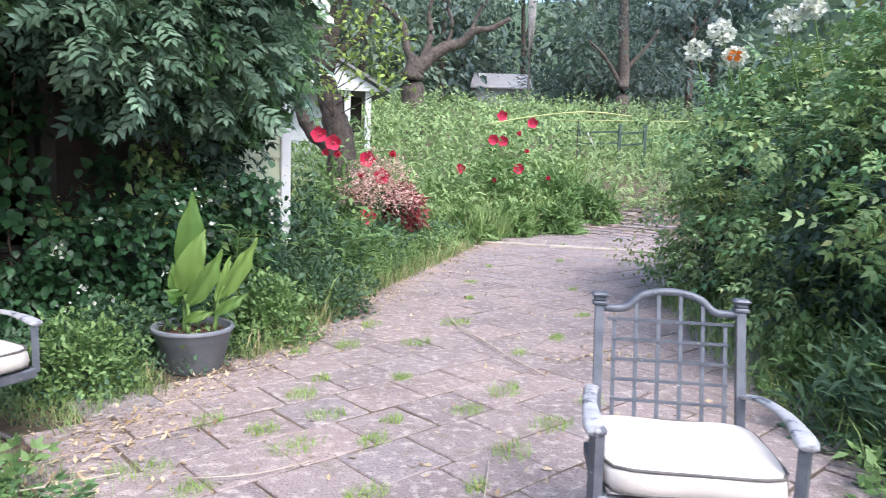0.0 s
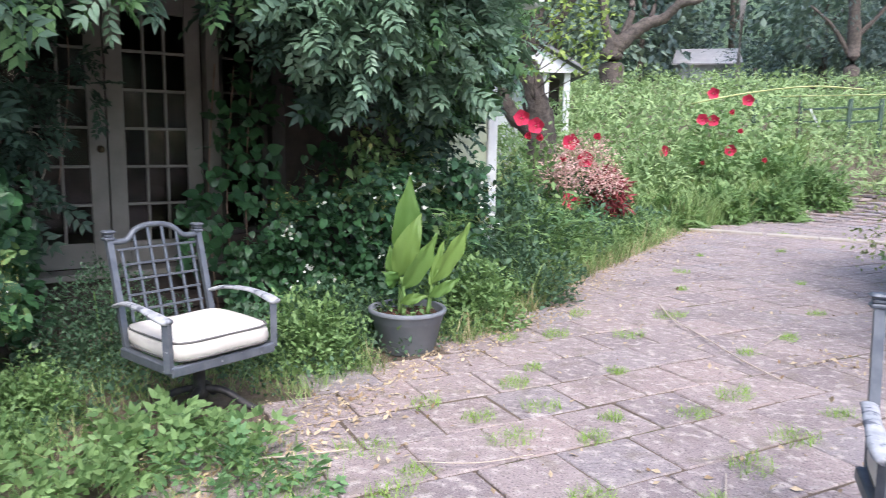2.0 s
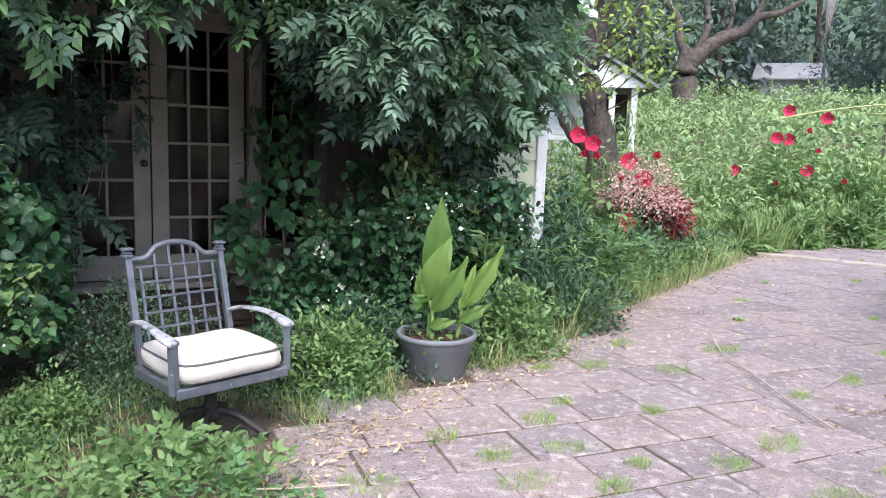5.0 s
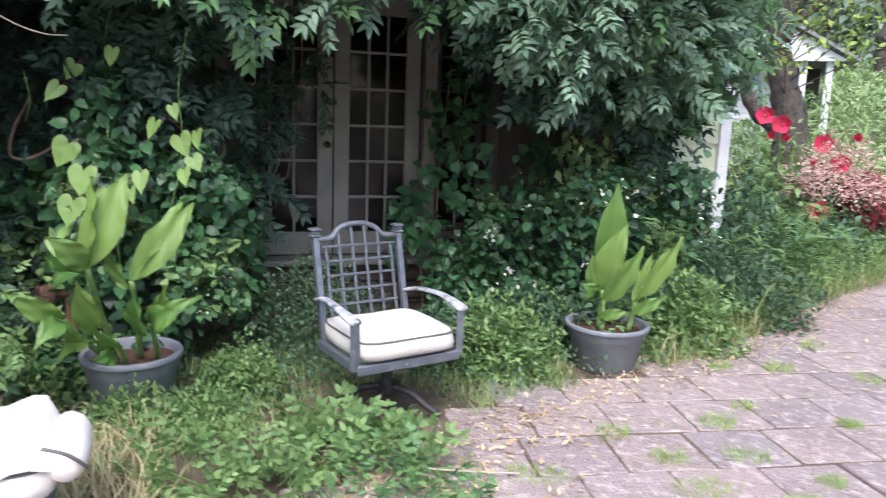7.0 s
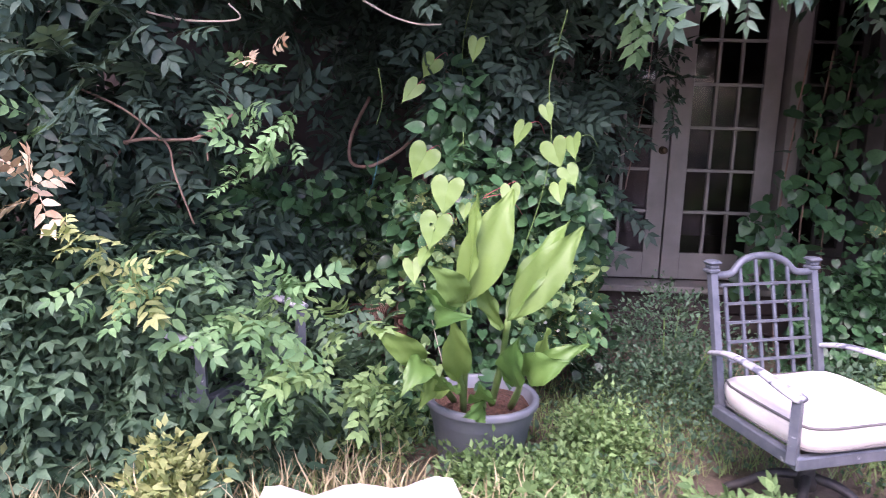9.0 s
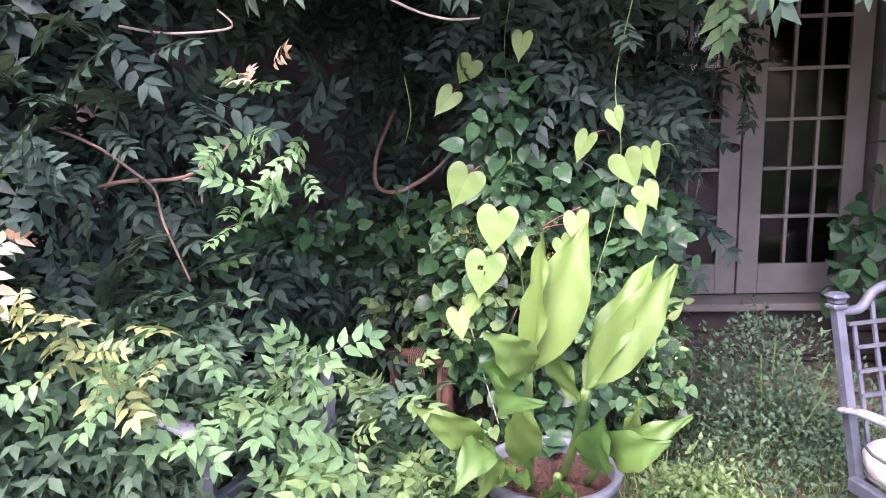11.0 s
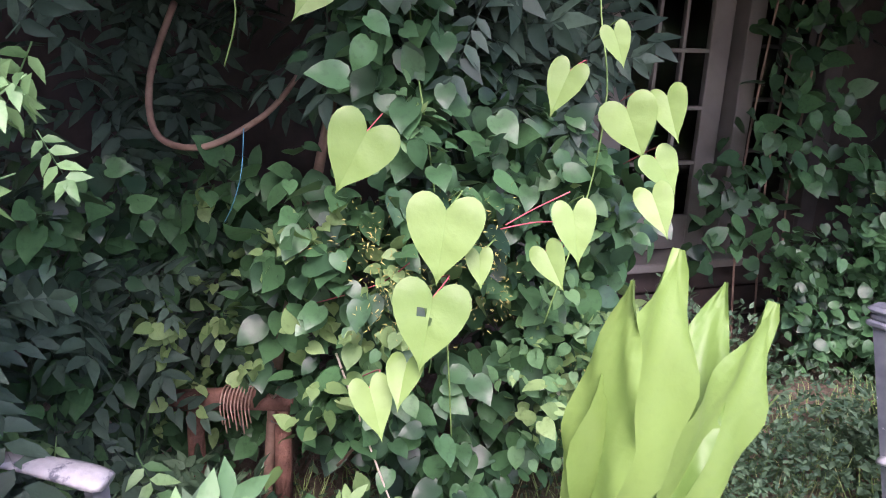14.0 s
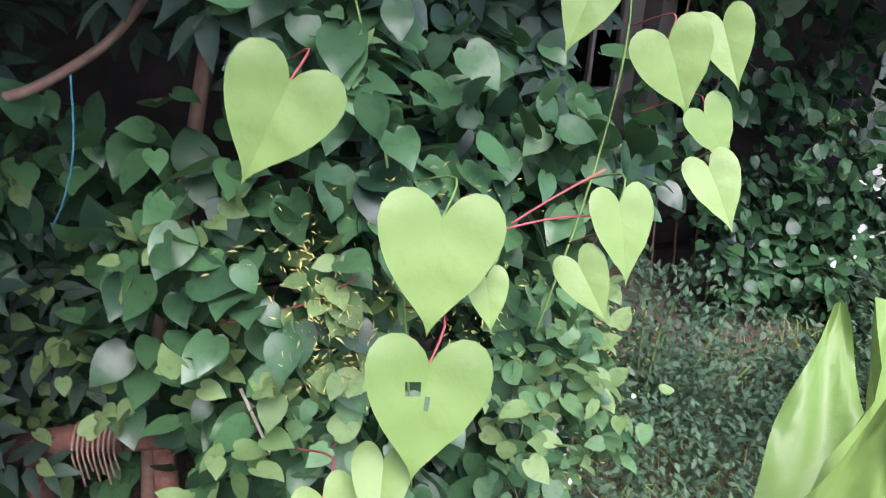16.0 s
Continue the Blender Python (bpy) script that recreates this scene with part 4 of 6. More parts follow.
# dark inner leaves paint the shade, paler outer sprays the light
vine("wisteria_vine", "wisteria hanging over the doors and wall, shade and light put in its greens", "climbing vine",
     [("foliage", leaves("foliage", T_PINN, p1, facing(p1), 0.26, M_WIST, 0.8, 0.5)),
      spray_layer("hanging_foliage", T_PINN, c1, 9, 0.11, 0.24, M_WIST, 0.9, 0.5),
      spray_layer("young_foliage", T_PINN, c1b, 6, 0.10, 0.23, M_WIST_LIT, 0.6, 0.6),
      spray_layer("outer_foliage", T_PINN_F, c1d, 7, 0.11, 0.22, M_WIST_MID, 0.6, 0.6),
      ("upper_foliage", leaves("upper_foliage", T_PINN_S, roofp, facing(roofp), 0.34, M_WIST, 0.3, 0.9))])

# left wall of leaves
left_low = [(-6, 0.0), (-2.6, 0.0), (-2.3, 0.5), (-1.9, 0.75), (-1.6, 0.6), (-1.0, 0.5), (-0.8, 0.9), (-0.55, 1.5)]
left_high = [(-6, 3.6), (-0.9, 3.2), (-0.5, 2.6)]
left_depth = [(-6, 2.9), (-3.6, 2.35), (-2.9, 2.0), (-2.5, 1.35), (-2.2, 1.05), (-1.95, 1.15), (-1.75, 1.5), (-1.5, 1.62), (-1.0, 1.62), (-0.85, 1.45), (-0.7, 1.0), (-0.5, 0.65)]
back_depth = [(a, d - 0.3) for a, d in left_depth]
NICHE = lambda s, z, d: (s > -2.46) & (s < -1.68) & (z > 1.18) & (z < 1.82) & (d > 0.8)
p2 = sheet(5600, -6, -0.85, left_low, left_high, back_depth, 0.14, 3.0, keep=lambda s, z, d: ((z > 1.35) | (s < -2.1)) & ~NICHE(s, z, d), holes=0.55)
c2 = sheet(1900, -6, -0.9, left_low, left_high, left_depth, 0.3, 3.0, keep=lambda s, z, d: ((z > 1.5) | (s < -2.15)) & ~NICHE(s, z, d) & ~((s > -1.95) & (s < -0.95) & (z < 1.8) & (d > 1.38)), holes=0.05)
c2c = sheet(3200, -3.6, -2.2, [(-3.6, 0.0), (-2.2, 0.0)], [(-3.6, 1.0), (-2.75, 0.95), (-2.5, 0.62), (-2.2, 0.42)], [(-3.6, 2.4), (-2.5, 2.15), (-2.2, 1.9)], 0.2, 7.0, holes=0.5)
c2b = sheet(520, -6, -2.3, [(-6, 0.25), (-2.3, 0.45)], [(-6, 1.3), (-2.9, 1.15), (-2.3, 0.9)], [(a, d + 0.25) for a, d in left_depth], 0.3, 6.0, holes=-0.05)
# shaded leaf colour at the back, lit colour on the low front sprays
vine("wisteria_vine", "dense wisteria covering the wall beside the doors, shade and light put in its greens", "climbing vine",
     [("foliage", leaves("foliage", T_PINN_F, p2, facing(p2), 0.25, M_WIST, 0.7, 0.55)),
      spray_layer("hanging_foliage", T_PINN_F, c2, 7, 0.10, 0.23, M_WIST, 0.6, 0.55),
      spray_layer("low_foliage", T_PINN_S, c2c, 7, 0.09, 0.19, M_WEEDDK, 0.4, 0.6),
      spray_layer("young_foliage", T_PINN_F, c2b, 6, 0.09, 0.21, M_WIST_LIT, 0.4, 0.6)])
hyd_low = [(-2.7, 0.1), (-2.0, 0.15), (-1.7, 0.3), (-0.95, 0.3), (-0.7, 0.35)]
hyd_high = [(-2.7, 1.3), (-2.2, 1.35), (-1.9, 1.6), (-1.6, 1.75), (-1.2, 1.5), (-0.95, 1.3), (-0.7, 0.95)]
p3 = sheet(5600, -2.7, -0.72, hyd_low, hyd_high, [(a, d - 0.14) for a, d in left_depth], 0.1, 5.0, keep=lambda s, z, d: ~NICHE(s, z, d))
c3 = sheet(2100, -2.6, -0.72, hyd_low, hyd_high, left_depth, 0.2, 5.0, holes=0.1, keep=lambda s, z, d: ~NICHE(s, z, d))
# clusters in a lighter leaf colour, painted as lit hydrangea
lit3 = sheet(420, -2.3, -0.8, [(-2.3, 0.3), (-0.8, 0.35)], [(-2.3, 1.1), (-1.7, 1.2), (-0.8, 0.9)], [(a, d + 0.10) for a, d in left_depth], 0.15, 5.5, holes=0.0)
vine("climbing_hydrangea", "climbing hydrangea with rounded glossy leaves on the wall", "climbing vine",
     [("foliage", leaves("foliage", T_ROUND, p3, facing(p3), 0.076, M_HYD, 0.6, 0.4, 0.9)),
      spray_layer("leaf_mass", T_ROUND, c3, 6, 0.055, 0.072, M_HYD, 0.5, 0.55),
      spray_layer("young_leaf", T_ROUND, lit3, 7, 0.035, 0.05, M_WEED, 0.1, 0.6)])

c5 = sheet(260, -1.05, -0.3, [(-1.0, 0.3), (-0.28, 1.7)], [(-1.0, 2.3), (-0.28, 2.3)], [(-1.0, 0.7), (-0.28, 0.4)], 0.12, 4.0, holes=0.15)
thin = vine("wisteria_vine", "thin wisteria shoots hanging over the door leaf", "climbing vine", [spray_layer("foliage", T_PINN, c5, 5, 0.08, 0.20, M_WIST, 0.7, 0.5)])
for a in (-0.95, -0.7, -0.45):
    part("shoot", Geo().tube(curve([spot(a, 0.5, 2.6), spot(a + 0.05, 0.4, 1.9), spot(a - 0.06, 0.45, 1.1)], 6), 0.004, 5), M_STEM, thin)
# bush right of the doors
bush_low, bush_high = [(0.5, 0.0), (3.2, 0.0)], [(0.5, 0.42), (0.75, 0.7), (1.0, 0.92), (1.7, 1.2), (2.2, 1.3), (2.6, 1.25), (3.0, 0.95)]
bush_depth = [(0.5, 0.75), (1.2, 0.95), (2.4, 1.05), (3.0, 0.6)]
p4 = sheet(13000, 0.5, 2.95, bush_low, bush_high, bush_depth, 0.2, 8.0)
c4 = sheet(1250, 0.6, 2.9, bush_low, bush_high, [(a, d + 0.15) for a, d in bush_depth], 0.25, 8.0, holes=0.15)
c4b = sheet(420, 1.5, 2.4, [(1.5, 1.0), (3.1, 0.7)], [(1.5, 1.7), (2.6, 2.0), (3.1, 1.7)], [(1.5, 1.1), (2.4, 0.9)], 0.25, 8.5, holes=0.1)
s5 = sheet(2600, 0.78, 2.6, [(0.5, 0.3), (2.6, 1.2)], [(0.5, 2.1), (2.6, 2.0)], [(0.5, 0.3), (2.6, 0.5)], 0.15, 2.0, holes=0.0)
fl4 = sheet(380, 0.6, 2.6, [(0.6, 0.35), (2.6, 0.45)], [(0.6, 0.8), (1.6, 1.15), (2.6, 1.3)], [(0.6, 1.1), (1.6, 1.35), (2.6, 1.35)], 0.15, 8.0, holes=-0.25)
sd4 = sheet(700, 0.8, 2.9, [(0.8, 0.6), (3.1, 0.9)], [(0.8, 1.1), (2.0, 1.5), (3.1, 1.7)], [(0.8, 1.1), (2.6, 1.3), (3.1, 0.9)], 0.2, 8.0, holes=-0.25)
d5 = sheet(900, 0.3, 0.95, [(0.3, 0.4), (0.95, 0.4)], [(0.3, 0.75), (0.55, 1.35), (0.7, 2.2), (0.95, 2.2)], [(0.3, 0.3), (0.95, 0.45)], 0.12, 2.6, holes=0.1)
creep = vine("climbing_hydrangea", "dark hydrangea shoots creeping over the door casing", "climbing vine", [("foliage", leaves("foliage", T_ROUND, d5, facing(d5), 0.095, M_HYD, 0.6, 0.4, 0.9))])
for a in (0.6, 0.75, 0.9):
    part("shoot", Geo().tube(curve([spot(a, 0.3, 0.0), spot(a - 0.05, 0.25, 0.9), spot(a + 0.04, 0.22, 2.0)], 6), 0.006, 5), M_STEM, creep)
vine("climbing_hydrangea", "climbing hydrangea bush with white lacecap flowers and brown seed heads", "shrub",
     [("foliage", leaves("foliage", T_ROUND, p4, facing(p4), 0.068, M_HYD, 0.5, 0.5)),
      spray_layer("leaf_mass", T_ROUND, c4, 7, 0.055, 0.062, M_HYD, 0.5, 0.55),
      spray_layer("upper_leaf", T_OVATE, c4b, 7, 0.07, 0.10, M_SHRUB, 0.5, 0.5),
      ("wall_foliage", leaves("wall_foliage", T_ROUND, s5, facing(s5), 0.10, M_HYD, 0.6, 0.4)),
      spray_layer("white_flower", T_PETAL, fl4, 3, 0.025, 0.026, M_WHITEFL, 0.0, 0.4),
      spray_layer("seed_head", T_LANCE, sd4, 14, 0.03, 0.022, M_SEED, 0.0, 0.5)])
lf = np.array([spot(-1.02 + 0.1 * math.sin(i * 1.7), 1.62 + 0.06 * math.cos(i * 2.1), 0.35 + 0.35 * (i % 17) / 17) for i in range(16)])
sdl = np.array([spot(-0.98 + 0.09 * math.sin(i * 1.3), 1.6 + 0.06 * math.cos(i * 2.7), 0.42 + 0.42 * (i % 13) / 13) for i in range(40)])
sdm = np.array([spot(-1.55 + 0.16 * math.sin(i * 1.9), 1.8 + 0.05 * math.cos(i * 2.7), 0.95 + 0.28 * (i % 11) / 11) for i in range(34)])
vine("lacecap_flowers", "spent lacecap flower heads with a few white petals", "flowers",
     [spray_layer("white_flower", T_PETAL, lf, 2, 0.02, 0.014, M_WHITEFL, 0.0, 0.4), spray_layer("seed_head", T_LANCE, np.concatenate([sdl, sdm]), 16, 0.03, 0.012, M_SEED, 0.0, 0.5)])


# lit clusters: pale colour stands in for light on the hydrangea
shoots = np.array([spot(a, d, z) for a, d, z in [(-1.23, 1.66, 0.81), (-1.14, 1.66, 0.63), (-0.99, 1.66, 0.63), (-1.08, 1.66, 0.74), (-0.9, 1.66, 0.45), (-1.07, 1.66, 0.44), (-1.2, 1.66, 0.55), (-0.89, 1.66, 0.54), (-1.27, 1.66, 0.71), (-1.08, 1.66, 0.85), (-1.17, 1.66, 0.97), (-1.06, 1.66, 1.13), (-1.17, 1.66, 1.23), (-1.58, 1.66, 0.86), (-1.63, 1.66, 0.74), (-1.58, 1.66, 1.37)]])
vine("climbing_hydrangea", "hydrangea shoots round the heart-leaved vine, light put in their pale leaves", "climbing vine",
     [spray_layer("young_leaf", T_ROUND, shoots, 11, 0.035, 0.05, M_HYD_LIT, 0.2, 0.5), spray_layer("shoot_tip", T_OVATE, shoots, 6, 0.015, 0.028, M_WEED, 0.0, 0.6)])


# ---- heart-leaved vine ----
def heart_leaf(width, long, hole=False):
    """A heart-shaped blade, notch at the origin and tip down along -y, its face to z."""
    out = [(0, 0), (0.05, 0.09), (0.13, 0.17), (0.23, 0.215), (0.33, 0.21), (0.42, 0.16), (0.48, 0.07), (0.5, -0.04), (0.485, -0.16), (0.445, -0.28), (0.385, -0.40), (0.305, -0.52), (0.215, -0.63), (0.125, -0.73), (0.055, -0.82), (0.02, -0.89), (0, -0.96)]
    n = len(out) - 1
    g = Geo()
    v, f = [], []
    rings = (0.0, 0.35, 0.7, 1.0) if not hole else (0.0, 0.09, 0.36, 0.7, 1.0)
    for sgn in (-1, 1):
        o = len(v)
        for r in rings:
            for x, y in out:
                my = max(-0.96, min(0.0, y * 0.9))
                px, py = x * r, my + (y - my) * r
                v.append((sgn * px * width, py * long, 0.34 * width * abs(px) ** 0.9 * (0.6 - 0.5 * abs(px)) - 0.16 * long * py * py + 0.02 * width * math.sin(abs(px) * 21 + py * 9) * abs(px) * 2 + 0.012 * width * math.sin(py * 14 + px * 5)))
        m = n + 1
        for a in range(len(rings) - 1):
            for i in range(n):
                if hole and ((a == 1 and i == 8 and sgn < 0) or (a == 0 and i == 9 and sgn > 0)):
                    continue
                q = (o + a * m + i, o + a * m + i + 1, o + (a + 1) * m + i + 1, o + (a + 1) * m + i)
                f.append(q if sgn > 0 else q[::-1])
    return g.add(v, f)


hv = thing("heart_leaved_vine", "climbing vine with large pale green heart-shaped leaves", "climbing vine")
HEARTS = [(-6.109, 3.906, 1.375, 0.150, -27, 0), (-5.887, 3.824, 1.258, 0.148, -6, 0), (-5.873, 3.748, 1.115, 0.145, -9, 1), (-5.695, 4.0, 1.245, 0.088, 8, 0), (-5.66, 4.232, 1.428, 0.125, 24, 0),
          (-5.585, 4.275, 1.455, 0.085, 24, 0), (-5.589, 4.244, 1.325, 0.095, 30, 0), (-5.575, 4.17, 1.262, 0.082, 26, 0), (-5.772, 4.169, 1.503, 0.085, -18, 0), (-5.70, 4.22, 1.585, 0.065, 20, 0),
          (-6.22, 4.05, 1.785, 0.105, -35, 0), (-6.05, 4.15, 1.87, 0.08, -10, 0), (-6.25, 3.97, 1.67, 0.09, -40, 0), (-5.92, 3.74, 0.975, 0.075, 4, 0), (-5.99, 3.72, 0.915, 0.085, 8, 0), (-5.84, 3.88, 1.165, 0.055, 6, 0), (-5.735, 3.97, 1.165, 0.07, 34, 0)]
for k, (x, y, z, w, roll, hole) in enumerate(HEARTS):
    away = (Vector((-5.2, 2.4, 1.75)) - Vector((x, y, z))).normalized()
    if w < 0.1:
        away = (away + Vector((0.35 * math.sin(k * 2.3), 0.2 * math.cos(k), 0.25))).normalized()
    right = Vector((0, 0, 1)).cross(away).normalized()
    up = away.cross(right)
    m = Matrix.Translation((x, y, z)) @ Matrix((right, up, away)).transposed().to_4x4() @ Matrix.Rotation(radians(roll), 4, "Z")
    ob = part("leaf", heart_leaf(w, w * (1.0 if w > 0.09 else 1.3), bool(hole)), M_HEART, hv, smooth=True)
    ob.matrix_basis = m
    e = Vector((x, y, z))
    part("petiole", Geo().tube(curve([e, e - away * 0.06 + Vector((0.02, 0.03, 0.04)), e - away * 0.16 + Vector((-0.02, 0.06, 0.02))], 4), 0.0016, 5), M_GREENSTEM if k % 2 else M_REDSTEM, hv, smooth=True)
for pts in ([(-5.98, 4.1, 0.6), (-6.0, 4.07, 1.0), (-6.06, 4.1, 1.3), (-6.17, 4.2, 1.6), (-6.2, 4.22, 1.9), (-6.12, 4.24, 2.2)], [(-5.8, 4.22, 0.9), (-5.74, 4.28, 1.2), (-5.72, 4.3, 1.45), (-5.76, 4.32, 1.7), (-5.7, 4.34, 2.0)]):
    part("stem", Geo().tube(curve(pts, 6), 0.0022, 6), M_GREENSTEM, hv, smooth=True)
for pts in ([(-5.83, 3.99, 1.2), (-5.78, 4.02, 1.235), (-5.72, 4.06, 1.27)], [(-5.84, 3.99, 1.19), (-5.77, 4.01, 1.21), (-5.69, 4.04, 1.215)], [(-6.35, 4.06, 0.9), (-6.15, 4.02, 1.0), (-6.05, 3.99, 1.08)]):
    part("stem", Geo().tube(curve(pts, 6), 0.0016, 6), M_REDSTEM, hv, "red stem", smooth=True)

# bare stems, loop and climbing twigs
st = thing("bare_vine", "bare twisting brown wisteria stems", "vine stems")
STEMS = [([(-7.05, 4.35, 1.62), (-6.99, 4.18, 1.42), (-6.88, 4.08, 1.28), (-6.71, 4.06, 1.26), (-6.60, 4.13, 1.32), (-6.54, 4.19, 1.39), (-6.52, 4.3, 1.5)], 0.011, M_STEM),
         ([spot(-3.25, 2.12, 1.68), spot(-3.16, 2.12, 1.64), spot(-2.92, 2.12, 1.54), spot(-2.78, 2.12, 1.44), spot(-2.72, 2.12, 1.38), spot(-2.7, 2.12, 1.27), spot(-2.63, 2.12, 1.07)], 0.006, M_STEM),
         ([spot(-2.99, 2.08, 1.38), spot(-2.84, 2.08, 1.41), spot(-2.73, 2.08, 1.41), spot(-2.63, 2.08, 1.42), spot(-2.53, 2.08, 1.47), spot(-2.47, 2.08, 1.52)], 0.008, M_STEM),
         ([spot(-2.96, 2.08, 1.34), spot(-2.9, 2.08, 1.4), spot(-2.85, 2.08, 1.48), spot(-2.85, 2.08, 1.54)], 0.006, M_STEM),
         ([spot(-2.63, 2.1, 1.41), spot(-2.58, 2.1, 1.41), spot(-2.57, 2.1, 1.33)], 0.005, M_STEM),
         ([spot(-3.26, 2.3, 1.79), spot(-3.2, 2.3, 1.73), spot(-3.17, 2.3, 1.59), spot(-3.15, 2.3, 1.51), spot(-3.25, 2.3, 1.44), spot(-3.29, 2.3, 1.39)], 0.005, M_TWIG),
         ([spot(-2.84, 2.0, 1.92), spot(-2.67, 2.0, 1.89), spot(-2.46, 2.0, 1.9), spot(-2.5, 2.0, 1.96)], 0.005, M_TWIG),
         ([spot(-1.97, 1.9, 2.0), spot(-1.85, 1.9, 1.94), spot(-1.74, 1.9, 1.91), spot(-1.64, 1.9, 1.91)], 0.005, M_TWIG),
         ([spot(-1.9, 1.1, 0.0), spot(-1.85, 1.2, 0.6), spot(-1.75, 1.3, 1.1), spot(-1.6, 1.3, 1.9), spot(-1.5, 1.0, 2.8)], 0.018, M_STEM),
         ([spot(-1.7, 1.35, 0.3), spot(-1.6, 1.6, 0.62), spot(-1.52, 1.72, 0.85)], 0.005, M_STEM),
         ([spot(-1.72, 1.5, 0.75), spot(-1.66, 1.62, 0.55), spot(-1.6, 1.7, 0.36)], 0.0035, M_TWIG),
         ([spot(-1.95, 1.5, 1.75), spot(-1.93, 1.5, 1.6), spot(-1.96, 1.48, 1.48)], 0.003, M_GREENSTEM),
         ([spot(-0.9, 0.25, 1.15), spot(-0.72, 0.22, 1.3), spot(-0.55, 0.2, 1.28), spot(-0.4, 0.18, 1.38), spot(-0.5, 0.15, 1.5)], 0.006, M_TWIG),
         ([spot(-0.75, 0.2, 0.95), spot(-0.6, 0.2, 1.1), spot(-0.55, 0.2, 1.3), spot(-0.62, 0.2, 1.45), spot(-0.8, 0.2, 1.4)], 0.006, M_TWIG)]
for pts, r, mt in STEMS:
    c = curve(pts, 7)
    part("stem", Geo().tube(c, [r * (1 - 0.35 * i / len(c)) for i in range(len(c))], 7), mt, st, smooth=True)
# a few hanging bright sprigs; the light on the green ones is in their colour
sg = thing("wisteria_sprigs", "wisteria sprigs, the green ones coloured as if lit, hanging before the dark leaves", "climbing vine")
SPRIGS = [(-2.37, -2.36, 2.05, 1.74, 1.76, 3, M_LITTER),
          (-2.39, -2.34, 2.05, 1.69, 1.7, 3, M_WIST_LIT),
          (-2.5, -2.23, 2.05, 1.49, 1.55, 8, M_WIST_LIT),
          (-2.44, -2.28, 2.05, 1.35, 1.44, 7, M_WIST_LIT),
          (-2.51, -2.42, 2.05, 1.23, 1.27, 4, M_WIST_LIT),
          (-3.07, -2.94, 2.6, 1.23, 1.34, 6, M_LITTER),
          (-2.9, -2.79, 2.6, 1.14, 1.18, 4, M_YELLOW),
          (-2.83, -2.68, 2.6, 1.0, 1.05, 7, M_YELLOW),
          (-2.8, -2.48, 2.55, 0.89, 1.0, 16, M_WIST_LIT),
          (-2.48, -2.21, 2.5, 0.76, 0.81, 16, M_WIST_LIT),
          (-2.26, -2.14, 2.45, 0.88, 0.96, 8, M_WIST_LIT),
          (-2.23, -1.97, 2.45, 0.62, 0.7, 12, M_WEED),
          (-2.34, -2.05, 2.5, 0.46, 0.58, 18, M_WIST_LIT),
          (-2.64, -2.54, 2.6, 0.86, 0.9, 6, M_YELLOW),
          (-1.99, -1.76, 2.35, 0.41, 0.58, 16, M_WEED),
          (-3.16, -2.95, 2.4, 1.43, 1.53, 6, M_WIST_LIT),
          (-2.26, -1.91, 2.3, 0.76, 0.79, 8, M_WEED),
          (-1.97, -1.78, 2.2, 0.64, 0.77, 10, M_WEEDDK)]
for s0, s1, d0, z0, z1, n, mt in SPRIGS:
    q = np.array([spot(s0 + (s1 - s0) * u + RNG.normal(0, 0.03), d0 + RNG.normal(0, 0.05), z0 + (z1 - z0) * RNG.random() + RNG.normal(0, 0.03)) for u in RNG.random(n)])
    tagged(part("sprig", leaves("sprig", T_SPRIG, q, facing(q) + RNG.normal(0, 0.6, (n, 3)), 0.15, mt, 0.3, 0.45, 0.6), None, sg), kind="stuff")


# ---- small things on the wall side ----
lg = thing("log_rack", "short red-brown log rail tied with twine", "log", pose(-6.62, 4.26, 0, 0, 0, 24))
part("log", Geo().tube([(-0.36, 0.0, 0.43), (-0.15, 0.005, 0.445), (0.0, 0, 0.45), (0.03, 0, 0.45)], [0.035, 0.037, 0.036, 0.033], 12), M_LOG, lg, "red-brown peeling log", True)
for x in (-0.02, -0.30):
    part("post", Geo().tube([(x, 0.0, 0.0), (x + 0.01, 0, 0.43)], [0.03, 0.026], 9), M_LOG, lg, smooth=True)
for k in range(9):
    x = -0.10 - 0.011 * k
    w = 0.06 + 0.05 * ((k * 7) % 5) / 5
    part("twine", Geo().tube(curve([(x, -0.045, 0.45 - w), (x - 0.004, -0.048, 0.45), (x, 0.0, 0.49), (x + 0.004, 0.045, 0.45), (x, 0.04, 0.45 - w * 0.8)], 4), 0.0028, 5), M_TWINE, lg, "brown twine", True)
bt = thing("blue_twine", "thin faded blue twine tied among leaves", "twine")
part("strand", Geo().tube(curve([spot(-1.93, 1.62, 1.36), spot(-1.94, 1.64, 1.27), spot(-1.96, 1.63, 1.2), spot(-1.98, 1.6, 1.15)], 6), 0.0012, 5), M_BLUE, bt)

# ---- weeds and grass by the house ----
def tuft_points(n, s0, s1, d0, d1):
    s = RNG.uniform(s0, s1, n)
    lo, hi = np.interp(s, *zip(*d0)), np.interp(s, *zip(*d1))
    return spots(s, lo + RNG.random(n) * (hi - lo), 0 * s)


